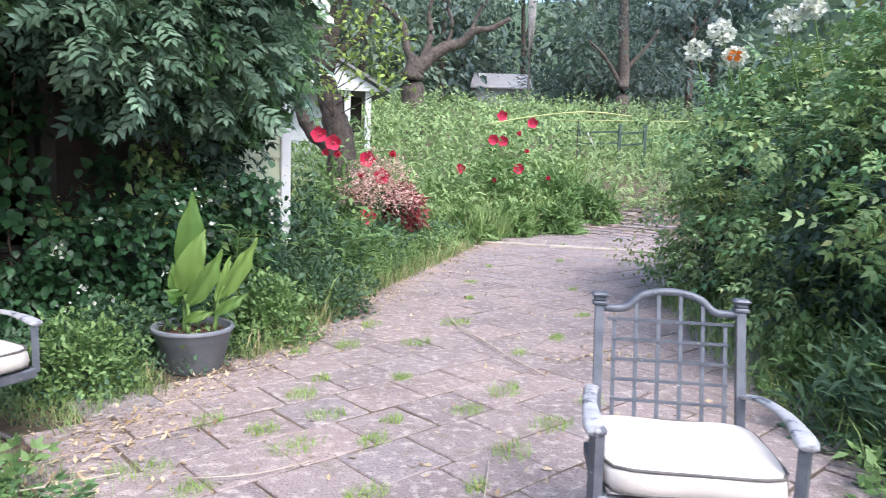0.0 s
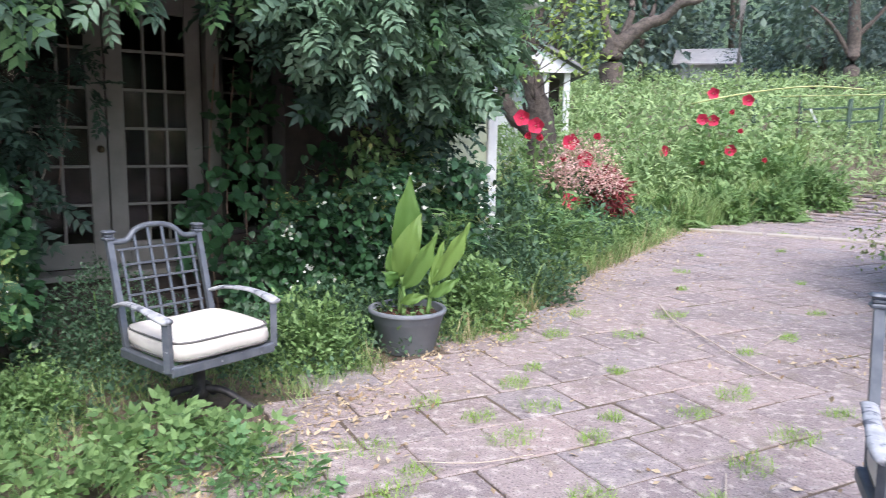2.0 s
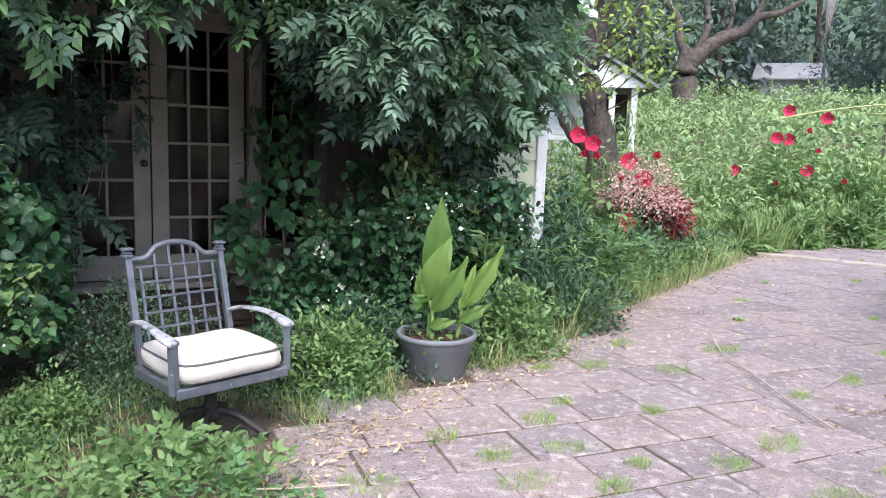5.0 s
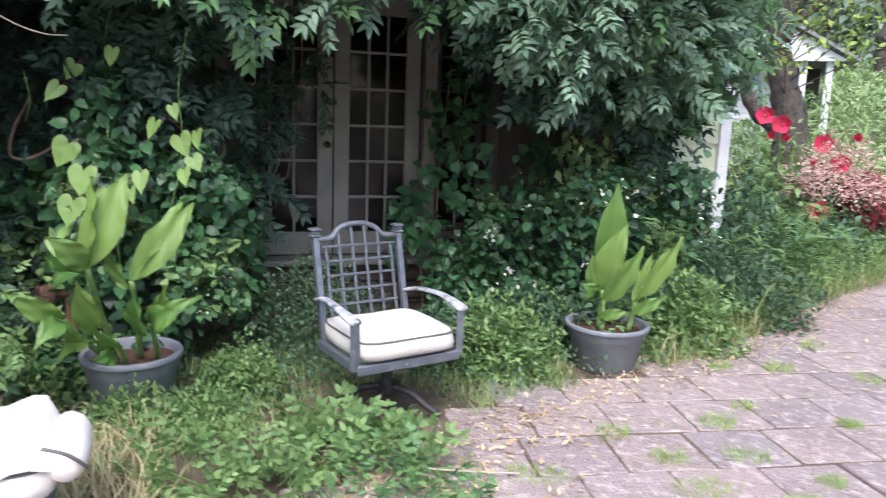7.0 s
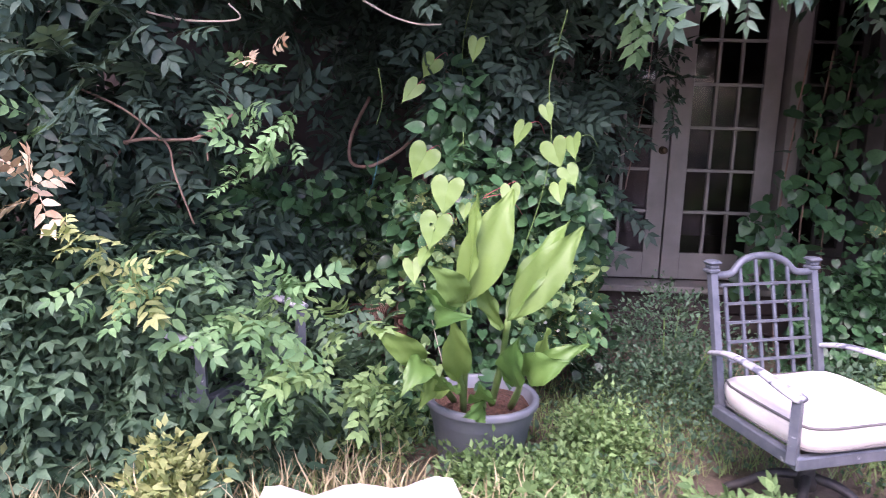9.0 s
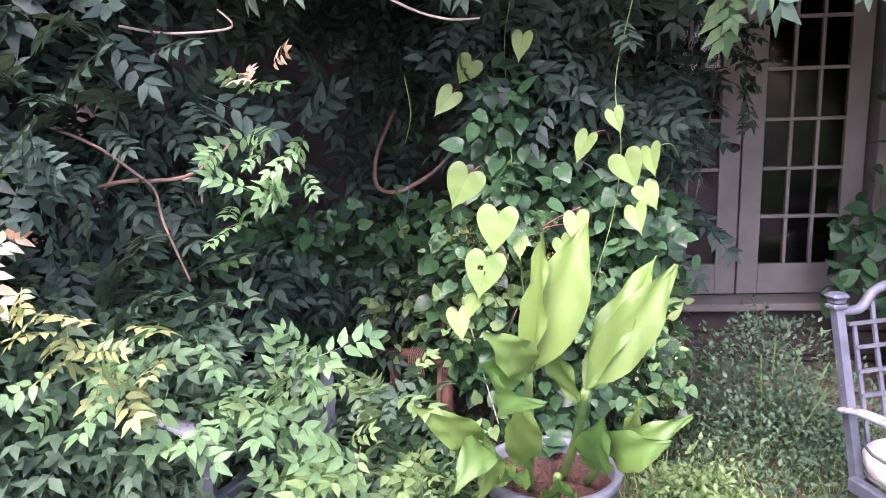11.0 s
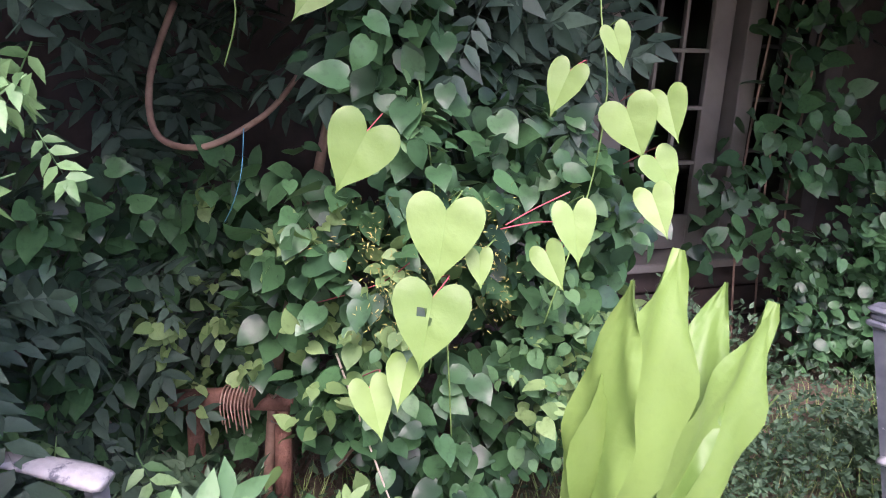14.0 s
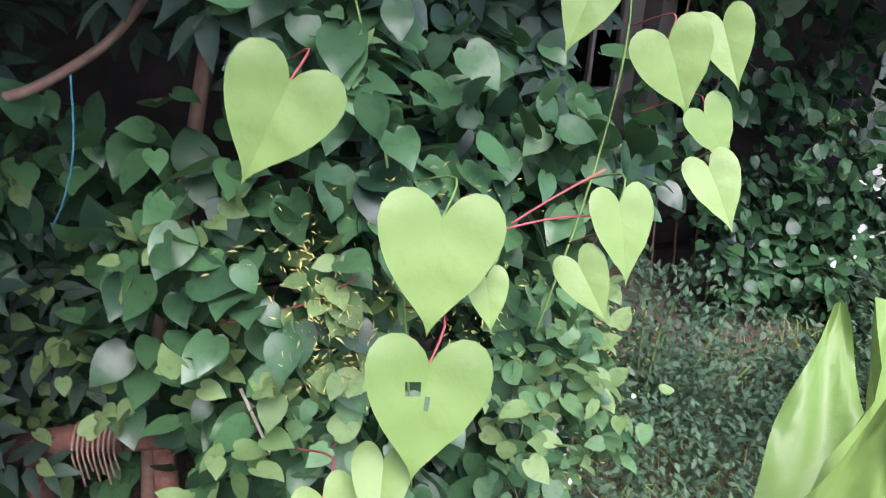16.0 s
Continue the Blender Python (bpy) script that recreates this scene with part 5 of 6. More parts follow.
def grass(name, pts, size, material, tpl=None, spread=0.5):
    for pot in (LP, RP):
        pts = pts[(pts[:, 0] - pot.x - 0.08) ** 2 + (pts[:, 1] - pot.y + 0.12) ** 2 > 0.36 ** 2]
    n = len(pts)
    a = RNG.uniform(0, 2 * math.pi, n)
    lean = RNG.normal(0, 0.3, (n, 2))
    up = unit(np.stack([lean[:, 0], lean[:, 1], np.ones(n)], -1))
    side = np.stack([np.cos(a), np.sin(a), 0 * a], -1)
    y = unit(np.cross(up, side))
    turns = np.stack([np.cross(y, up), y, up], -1)
    return baked(name, tpl or T_GRASS, pts, turns, size * RNG.uniform(1 - spread, 1 + spread, n), material)


def weed_clump(name, label, centre, radii, n, tpl, size, material, group="", k=1.0, low=-0.1, depth=0.6, droop=0.1):
    """A rounded clump of one weed with its base on the ground."""
    t = thing(name, label, "weeds", pose(*centre), group)
    p, o = shell((0, 0, 0), radii, n, depth, low, 0.25, centre[0] * 3)
    p[:, 2] = np.maximum(p[:, 2], 0.01)
    part("foliage", leaves("foliage", tpl, p, o + np.array([0, 0, 0.5]), size, material, droop, 0.75), None, t)
    r = random.Random(int(abs(centre[0]) * 1000))
    for _ in range(5):
        a, q = r.uniform(0, 6.28), r.uniform(0.2, 0.8)
        g = Geo().tube([(0.3 * q * radii[0] * math.cos(a), 0.3 * q * radii[1] * math.sin(a), 0), (q * radii[0] * math.cos(a), q * radii[1] * math.sin(a), radii[2] * math.sqrt(1 - q * q) * 0.9)], 0.004, 4)
        part("stem", g, M_GREENSTEM, t)
    return t


G = "low weeds"
weed_clump("weed_clump", "bushy light green weeds beside the chair", spot(0.75, 1.75), (0.36, 0.34, 0.46), 3000, T_OVATE, 0.045, M_WEED, G)
weed_clump("weed_clump", "bushy light green weeds beside the chair", spot(0.38, 1.55), (0.34, 0.3, 0.36), 2200, T_OVATE, 0.045, M_WEEDDK, G)
weed_clump("weed_clump", "small-leaved grey-green bush below the doors", spot(-0.38, 1.25), (0.52, 0.45, 0.60), 7000, T_OVATE, 0.030, M_WEEDDK, G)
weed_clump("weed_clump", "low pinnate seedlings at the edge of the paving", spot(-0.35, 2.75), (0.5, 0.3, 0.17), 170, T_SEEDLING, 0.15, M_WEED, G, low=0.0)
weed_clump("weed_clump", "low pinnate seedlings at the edge of the paving", spot(-0.95, 2.9), (0.45, 0.32, 0.15), 130, T_SEEDLING, 0.14, M_WEED, G, low=0.0)
weed_clump("weed_clump", "low pinnate seedlings among grass", spot(-0.2, 3.2), (0.4, 0.3, 0.13), 80, T_SEEDLING, 0.13, M_WIST_LIT, G, low=0.0)
weed_clump("yellow_shrublet", "small yellowing bush in dry grass", spot(-2.58, 2.58), (0.2, 0.18, 0.34), 1300, T_OVATE, 0.05, M_YELLOW, G)
weed_clump("yellow_shrublet", "small yellowing bush in dry grass", spot(-3.31, 2.42), (0.2, 0.18, 0.42), 900, T_OVATE, 0.05, M_YELLOW, G)
weed_clump("weed_clump", "light green leafy weeds round the pot", spot(-1.94, 1.83), (0.26, 0.221, 0.24), 700, T_OVATE, 0.06, M_WEED, G)
weed_clump("weed_clump", "small-leaved weeds in front of the pot", spot(-1.35, 2.28), (0.28, 0.23800000000000002, 0.2), 2000, T_OVATE, 0.036, M_WEED, G)
weed_clump("weed_clump", "small-leaved weeds beside the pot", spot(-0.87, 1.92), (0.26, 0.221, 0.24), 1800, T_OVATE, 0.036, M_WEED, G)
weed_clump("weed_clump", "small-leaved weeds in front of the pot", spot(-1.07, 2.27), (0.3, 0.255, 0.16), 1500, T_OVATE, 0.036, M_WEED, G)
weed_clump("weed_clump", "light green leafy weeds round the pot", spot(-2.17, 1.94), (0.22, 0.187, 0.2), 300, T_OVATE, 0.07, M_WEED, G)
weed_clump("weed_clump", "tufted green weeds among dry grass", spot(-2.35, 2.01), (0.22, 0.187, 0.26), 350, T_LANCE, 0.13, M_WEED, G)
weed_clump("weed_clump", "dark leafy growth round the log rail", (-6.42, 3.94, 0), (0.3, 0.25, 0.27), 500, T_ROUND, 0.07, M_HYD, G)
weed_clump("weed_clump", "dark leafy growth round the log rail", (-6.7, 3.86, 0), (0.3, 0.25, 0.27), 200, T_PINN_F, 0.18, M_WEEDDK, G)
weed_clump("weed_clump", "dusty pale weeds beside the pot", spot(-0.85, 1.9), (0.2, 0.2, 0.34), 700, T_OVATE, 0.03, M_WEED, G)
weed_clump("weed_clump", "green weeds behind the pot", spot(1.15, 1.35), (0.4, 0.3, 0.42), 2200, T_OVATE, 0.05, M_WEEDDK, G)
weed_clump("weed_clump", "green weeds beside the pot", spot(2.25, 1.45), (0.45, 0.35, 0.5), 2600, T_OVATE, 0.055, M_WEED, G)
weed_clump("weed_clump", "green weeds along the paving edge", spot(3.1, 0.95), (0.55, 0.4, 0.55), 3000, T_OVATE, 0.06, M_WEEDDK, G)
edge_in = [(-3.5, 2.2), (0.2, 2.55), (0.6, 2.3), (1.6, 2.05), (2.8, 1.55), (4.0, 0.8), (8.3, -1.25)]
edge_back = [(-3.5, 0.8), (0.3, 0.9), (3.0, 0.5), (4.0, -0.3), (8.3, -3.0)]
low = thing("ground_weeds", "low green weeds and grass covering the bed", "weeds", kind="stuff")
w2 = tuft_points(9000, -2.6, 2.4, [(-2.6, 1.0), (2.4, 1.0)], [(-2.6, 2.5), (0.2, 2.6), (0.7, 2.25), (2.4, 1.8)])
bare = lambda q: q[(q[:, 0] + 4.5) ** 2 + (q[:, 1] - 4.5) ** 2 > 0.2]
part("grass", grass("grass", bare(w2), 0.10, M_GRASS), None, low)
w1 = tuft_points(6000, -2.4, 2.3, [(-2.4, 0.9), (2.3, 0.8)], [(-2.4, 2.3), (0.2, 2.4), (0.7, 2.2), (2.3, 1.8)])
w1[:, 2] = RNG.random(len(w1)) * 0.12
w1 = bare(w1)
part("foliage", leaves("foliage", T_OVATE, w1, np.tile([0.3, -0.3, 1.0], (len(w1), 1)), 0.04, M_WEEDDK, 0.0, 0.85), None, low)
w5 = tuft_points(3600, -4.5, -1.2, [(-4.5, 1.7), (-1.2, 2.3)], [(-4.5, 3.4), (-1.2, 3.2)])
part("dry_grass", grass("dry_grass", w5, 0.17, M_STRAW), None, low)
w6 = tuft_points(2600, -4.5, 0.2, [(-4.5, 1.9), (0.2, 2.6)], [(-4.5, 4.0), (0.2, 3.4)])
part("sparse_grass", grass("sparse_grass", w6, 0.09, M_GRASS), None, low)

# grass and tall weeds along the paving
bg = thing("border_grass", "long arching green grass along the paving", "grass", kind="stuff")
w3 = tuft_points(2000, 2.9, 8.4, edge_back, edge_in)
part("grass", grass("grass", w3, 0.30, M_GRASS, spread=0.6), None, bg)
w3 = tuft_points(15000, 1.3, 8.4, [(a, d - 0.25) for a, d in edge_back], [(a, d - 0.12) for a, d in edge_in])
w3[:, 2] = (0.03 + 0.42 * RNG.random(len(w3)) ** 1.4) * (0.75 + 0.35 * lump(w3, 2.3, 1.0))
part("leafy_weeds", leaves("leafy_weeds", T_OVATE, w3, np.tile([0.4, -0.6, 0.6], (len(w3), 1)), 0.055, M_WEED, 0.2, 0.7, 0.9), None, bg)
w3 = tuft_points(7000, 1.3, 8.4, [(a, d - 0.4) for a, d in edge_back], [(a, d - 0.3) for a, d in edge_in])
w3[:, 2] = (0.03 + 0.5 * RNG.random(len(w3))) * (0.75 + 0.35 * lump(w3, 1.9, 4.0))
part("dark_leafy_weeds", leaves("dark_leafy_weeds", T_OVATE, w3, np.tile([0.4, -0.6, 0.5], (len(w3), 1)), 0.08, M_WEEDDK, 0.3, 0.6, 0.9), None, bg)
rs = random.Random(21)
for k in range(26):
    s0 = rs.uniform(1.9, 4.4)
    base = spot(s0, rs.uniform(0.55, 1.2) - 0.33 * max(0, s0 - 2.4))
    lean = Vector((rs.uniform(-0.1, 0.4), rs.uniform(-0.35, 0.25), 0))
    ht = rs.uniform(0.55, 0.95)
    line = curve([base, base + lean * 0.3 + Vector((0, 0, ht * 0.5)), base + lean + Vector((0, 0, ht))], 9)
    lily = thing("leafy_stalk", "leaning stalk with narrow green leaves along the border", "plant", Matrix.Translation(base), "leafy stalks")
    part("stem", Geo().tube([q - base for q in line], 0.004, 5), M_GREENSTEM, lily)
    at = np.array([q - base for q in line[3:] for _ in range(2)])
    ang = np.arange(len(at)) * 2.4 + k
    tagged(part("leaf", leaves("leaf", T_LANCE, at, np.stack([np.cos(ang), np.sin(ang), 0.5 + 0 * ang], -1), 0.15, M_WEED if k % 3 else M_WIST_LIT, 0.1, 0.8, 0.2), None, lily), kind="stuff")
w3 = tuft_points(3000, 0.9, 8.4, [(a, d - 0.35) for a, d in edge_in], edge_in)
part("short_grass", grass("short_grass", w3, 0.13, M_GRASS), None, bg)
w3 = tuft_points(700, 1.0, 8.4, [(a, d - 0.25) for a, d in edge_in], [(a, d + 0.05) for a, d in edge_in])
part("dry_grass", grass("dry_grass", w3, 0.16, M_STRAW), None, bg)
for k, (s0, d0, h, mt, tp, sz) in enumerate(((3.3, 0.25, 0.6, M_WEEDDK, T_LANCE, 0.16), (3.9, 0.0, 0.95, M_WEEDDK, T_LANCE, 0.17), (4.6, -0.2, 0.85, M_WEED, T_LANCE, 0.15), (5.2, -0.5, 0.7, M_WEEDDK, T_OVATE, 0.09), (6.0, -0.9, 0.6, M_WEED, T_OVATE, 0.08), (4.2, -0.6, 1.15, M_WEEDDK, T_OVATE, 0.11), (7.0, -1.3, 0.55, M_WEED, T_LANCE, 0.12))):
    weed_clump("weed_clump", "tall leafy weeds at the edge of the paving", spot(s0, d0), (0.5, 0.45, h), 900, tp, sz, mt, G, droop=0.3)


# ---- hibiscus and other flowers ----
def hibiscus(label, centre, radius, height, blooms, size):
    """A leafy bush with a few large five-petalled red flowers."""
    h = thing("hibiscus_bush", label, "flowering shrub", pose(*centre), "red hibiscus")
    r = random.Random(int(centre[1] * 10))
    for _ in range(9):
        a, q = r.uniform(0, 6.28), r.uniform(0.1, 0.8) * radius
        g = Geo().tube([(0.2 * q * math.cos(a), 0.2 * q * math.sin(a), 0), (q * math.cos(a), q * math.sin(a), height * r.uniform(0.7, 1.0))], [0.014, 0.006], 5)
        part("stem", g, M_GREENSTEM, h)
    p, o = shell((0, 0, height * 0.5), (radius, radius, height * 0.55), 700, 0.8, -1.1, 0.25, centre[0])
    part("foliage", leaves("foliage", T_OVATE, p, o, 0.13, M_WEED, 0.3, 0.6), None, h)
    for x, y, z, open_, k in blooms:
        e = Vector((x, y, z)) - Vector(centre)
        face = (Vector((-2.6 + 0.8 * math.sin(x * 9), 1.1, 1.8)) - Vector((x, y, z))).normalized() if open_ else Vector((0.3, -0.5, 0.8)).normalized()
        a = face.cross(Vector((0, 0, 1))).normalized()
        b0 = a.cross(face)
        n = 5
        ang = np.arange(n) * 2 * math.pi / n + k
        spread_ = 1.0 if open_ else 0.35
        along = np.array([[*(math.cos(t) * a + math.sin(t) * b0) * spread_ + face * (0.4 if open_ else 0.9)] for t in ang])
        turn = frames(along, np.tile(np.array(face), (n, 1)))
        fl = part("flower", baked("flower", T_PETAL, np.tile(np.array(e), (n, 1)), turn, np.full(n, size * (1 if open_ else 0.7)), M_RED), None, h, "large red hibiscus flower")
        part("flower_centre", Geo().tube([e, e + face * size * 0.45], [size * 0.09, size * 0.05], 6), M_YELLOW if open_ else M_RED, fl)
    return h


hibiscus("red hibiscus bush in flower beside the house corner", (-3.0, 11.5, 0), 0.6, 1.5,
         [(-3.3, 11.2, 1.75, 1, 0.1), (-3.1, 11.2, 1.65, 1, 0.47), (-3.05, 11.2, 1.46, 0, 0.84), (-3.21, 11.2, 1.48, 0, 0.21), (-2.63, 11.2, 1.44, 1, 0.58), (-2.73, 11.2, 1.18, 0, 0.95), (-2.42, 11.2, 1.21, 1, 0.32), (-2.61, 10.2, 0.73, 1, 0.69), (-2.29, 11.2, 1.49, 0, 1.06)], 0.14)
hibiscus("tall red hibiscus bush in flower beside the path", (0.5, 17.4, float(ground_z(0, 17.4))), 0.75, 1.9,
         [(0.32, 17.0, 2.47, 1, 0.1), (1.01, 17.0, 2.34, 1, 0.47), (0.14, 17.0, 1.94, 1, 0.84), (0.36, 17.0, 1.92, 1, 0.21), (0.7, 17.0, 2.06, 0, 0.58), (0.89, 17.0, 1.68, 0, 0.95), (-0.58, 17.0, 1.27, 1, 0.32), (0.74, 17.0, 1.32, 1, 0.69), (0.2, 17.0, 1.01, 0, 1.06), (1.41, 17.0, 1.1, 0, 0.43)], 0.15)
sd = thing("sedum_bush", "bush covered in dusty pink flower heads", "flowering shrub", pose(-2.5, 11.45, 0), "")
p, o = shell((0, -0.25, 0.95), (0.5, 0.4, 0.52), 95, 0.5, -0.3, 0.2, 2.0)
q, qo = sprays(p, o, 34, 0.07)
part("flower_head", leaves("flower_head", T_OVATE, q, qo, 0.042, M_PINK, 0.0, 0.5), None, sd, "dusty pink flower heads")
p, o = shell((0, 0, 0.55), (0.6, 0.45, 0.6), 700, 0.7, -0.9, 0.2, 2.0)
part("foliage", leaves("foliage", T_OVATE, p, o, 0.10, M_WEEDDK, 0.3, 0.6), None, sd)
sm = thing("smoke_bush", "dark red feathery plume bush", "shrub", pose(-2.10, 11.6, 0), "")
p, o = shell((0, 0, 0.72), (0.27, 0.24, 0.32), 1200, 0.6, -0.8, 0.25, 5.0)
part("plume", leaves("plume", T_LANCE, p, o, 0.13, M_SMOKE, 0.4, 0.5), None, sm, "dark red plumes")
part("stems", Geo().tube([(0, 0, 0), (0.02, 0, 0.6)], 0.02, 6), M_BARK, sm)

# ---- right-hand shrub ----
sh = thing("trumpet_vine_shrub", "tall dense green trumpet vine shrub beside the paving", "shrub")
RIGHT = ((2.55, 8.0, 0.65), (1.65, 2.3, 2.3)), ((2.3, 5.6, 0.6), (1.85, 1.75, 2.25)), ((3.6, 3.6, 0.7), (2.3, 2.1, 2.3))
for k, (c, r) in enumerate(RIGHT):
    # dark inner leaves paint the shade seen through gaps in the outer sprays
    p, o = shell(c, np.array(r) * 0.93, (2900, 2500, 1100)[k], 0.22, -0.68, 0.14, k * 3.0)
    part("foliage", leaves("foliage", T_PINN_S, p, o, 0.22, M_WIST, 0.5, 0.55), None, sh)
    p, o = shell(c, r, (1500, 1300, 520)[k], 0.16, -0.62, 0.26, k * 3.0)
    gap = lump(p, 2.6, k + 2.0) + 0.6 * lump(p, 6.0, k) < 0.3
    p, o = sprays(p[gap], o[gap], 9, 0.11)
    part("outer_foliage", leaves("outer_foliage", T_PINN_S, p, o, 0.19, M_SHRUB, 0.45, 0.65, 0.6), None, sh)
    # top sprays take the lit leaf colour
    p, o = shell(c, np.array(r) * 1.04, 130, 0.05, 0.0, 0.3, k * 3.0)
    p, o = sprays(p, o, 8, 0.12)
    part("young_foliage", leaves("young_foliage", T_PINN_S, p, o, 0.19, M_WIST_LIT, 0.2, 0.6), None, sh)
    rr = random.Random(k)
    for _ in range(10):
        a = rr.uniform(0, 6.28)
        g = Geo().tube(curve([(c[0], c[1], 0), (c[0] + 0.4 * r[0] * math.cos(a), c[1] + 0.4 * r[1] * math.sin(a), 1.0), (c[0] + 0.85 * r[0] * math.cos(a), c[1] + 0.85 * r[1] * math.sin(a), 1.2 + rr.uniform(-.5, 1))], 3), [0.03, 0.025, 0.02, 0.016, 0.012, 0.01, 0.008], 6)
        part("stem", g, M_STEM, sh)
p, o = shell((0.9, 9.5, 0.55), (0.4, 0.65, 0.6), 45, 0.3, -0.6, 0.3, 3.0)
p, o = sprays(p, o, 10, 0.09)
part("pale_foliage", leaves("pale_foliage", T_OVATE, p, o, 0.06, M_YELLOW, 0.4, 0.5), None, sh, "pale yellowing leaves")
hy = thing("panicle_hydrangea", "white panicle hydrangea blooms above the shrub", "flowering shrub")
for x, y, z, r in ((1.0, 9.0, 2.78, 0.15), (1.23, 8.9, 2.98, 0.17), (1.29, 7.75, 2.9, 0.17), (1.05, 8.2, 2.62, 0.13), (1.45, 7.6, 3.0, 0.12)):
    p, o = shell((x, y, z), (r * 0.75, r * 0.75, r * 0.65), 130, 0.5, -1.1, 0.15, x)
    part("bloom", leaves("bloom", T_PETAL, p, o, 0.045, M_WHITEFL, 0.0, 0.3), None, hy, "white flower panicle")
    part("stem", Geo().tube([(x, y, z), (x + 0.3, y + 0.1, z - 0.8)], [0.008, 0.012], 5), M_GREENSTEM, hy)
of = thing("trumpet_flower", "single orange trumpet flower on the shrub", "flower")
p, o = shell((0.92, 8.0, 2.62), (0.05, 0.05, 0.05), 10, 0.5, -1.1)
part("petals", leaves("petals", T_PETAL, p, o, 0.06, M_ORANGE), None, of)
for k, (x, y, rx, ry, h, mt, tp, sz) in enumerate(((0.35, 4.6, 0.55, 0.6, 0.6, M_WEEDDK, T_LANCE, 0.15), (0.2, 3.9, 0.55, 0.5, 0.42, M_WEED, T_OVATE, 0.07), (0.75, 4.2, 0.6, 0.6, 0.75, M_WEED, T_LANCE, 0.14), (0.45, 5.4, 0.45, 0.5, 0.5, M_WEED, T_OVATE, 0.07), (0.9, 3.3, 0.6, 0.6, 0.6, M_WEED, T_LANCE, 0.13), (0.1, 3.3, 0.4, 0.4, 0.3, M_WEED, T_OVATE, 0.06))):
    weed_clump("weed_clump", "rank green weeds under the tall shrub", (x, y, 0), (rx, ry, h), 1300, tp, sz, mt, G, droop=0.2)
w7 = np.stack([RNG.uniform(-0.1, 1.0, 2200), RNG.uniform(2.6, 9.0, 2200), np.zeros(2200)], -1)
w7[:, 0] += np.interp(w7[:, 1], [2.6, 5.5, 9.0], [0.0, 0.0, 0.8])
part("right_grass", grass("right_grass", w7, 0.22, M_GRASS), None, bg)


# ---- field ----
def gz(x, y):
    return float(ground_z(x, y))


fw = thing("field_weeds", "overgrown field of tall pale green weeds", "weeds", kind="stuff")
n = 34000
y = 15.2 + 18 * RNG.random(n) ** 1.3
x = np.array([edge_x(LEFT_EDGE, v) for v in y]) - 0.4 - RNG.random(n) * (5 + y * 0.4)
h = (0.35 + 1.15 * np.clip((y - 16.5) / 4, 0, 1)) * (0.85 + 0.22 * np.sin(x * 1.9) * np.sin(y * 1.6) + 0.12 * np.sin(x * 5.1 + y * 3))
pf = np.stack([x, y, ground_z(x, y) + h * (1 - 0.55 * RNG.random(n) ** 2)], -1)
part("foliage", leaves("foliage", T_OVATE, pf, np.tile([0.0, -0.6, 0.9], (n, 1)), 0.17, M_FIELD, 0.25, 0.5, 0.9), None, fw)
n = 16000
y = 13.6 + 9 * RNG.random(n) ** 1.2
x = np.array([edge_x(LEFT_EDGE, v) for v in y]) - 0.15 - RNG.random(n) ** 1.3 * 3.2
part("grass", grass("grass", np.stack([x, y, ground_z(x, y)], -1), 0.42, M_GRASS, spread=0.7), None, fw)
n = 9000
y = 22 + 11 * RNG.random(n)
x = np.array([edge_x(LEFT_EDGE, v) for v in y]) - 1 + RNG.random(n) * 12
pf = np.stack([x, y, ground_z(x, y) + 1.5 * RNG.random(n)], -1)
part("far_foliage", leaves("far_foliage", T_LANCE, pf, np.tile([0.0, -0.6, 0.9], (n, 1)), 0.26, M_FIELD, 0.25, 0.5, 0.9), None, fw)
n = 7000
y = 17.8 + 12 * RNG.random(n)
x = np.array([edge_x(LEFT_EDGE, v) for v in y]) - 0.3 + RNG.random(n) * 6
tagged(part("path_end_foliage", leaves("path_end_foliage", T_LANCE, np.stack([x, y, ground_z(x, y) + 0.9 * RNG.random(n) * np.clip((y - 17) / 3, 0.2, 1)], -1), np.tile([0.0, -0.6, 0.9], (n, 1)), 0.24, M_FIELD, 0.25, 0.5, 0.9), None, fw), kind="stuff")
for x, y, rx, h in ((-2.2, 14.5, 1.0, 1.5), (-1.2, 15.6, 0.9, 1.4), (-3.4, 15.6, 1.2, 2.2), (-0.6, 17.6, 0.9, 1.5), (1.9, 18.0, 0.8, 1.0), (-2.4, 17.2, 1.3, 2.1), (2.6, 17.2, 0.6, 0.8), (1.4, 15.9, 0.5, 0.55), (0.2, 15.3, 0.6, 0.6), (-0.9, 14.0, 0.5, 0.5)):
    weed_clump("weed_clump", "tall leafy weeds at the edge of the field", (x, y, gz(x, y)), (rx, rx * 0.8, h), 1500, T_LANCE, 0.22, M_FIELD if h > 1 else M_WEED, "field weeds", droop=0.3)

# ---- trees ----
def tree(label, at, trunk, crowns, material, size, tpl=T_OVATE, depth=0.75, rough=0.25):
    t = thing("tree", label, "tree", pose(*at), "trees")
    for k, (pts, r0, r1) in enumerate(trunk):
        c = curve(pts, 5)
        part("trunk" if k == 0 else "limb", Geo().tube(c, [(r0 + (r1 - r0) * i / (len(c) - 1)) * (1 + 0.10 * math.sin(i * 2.1 + k)) for i in range(len(c))], 10), M_BARK, t, smooth=True)
    for k, (c, r, n) in enumerate(crowns):
        p, o = shell(c, r, n, depth, -1.1, rough, at[0] + k * 1.7)
        part("crown", leaves("crown", tpl, p, o, size, material, 0.35, 0.6), None, t)
    return t


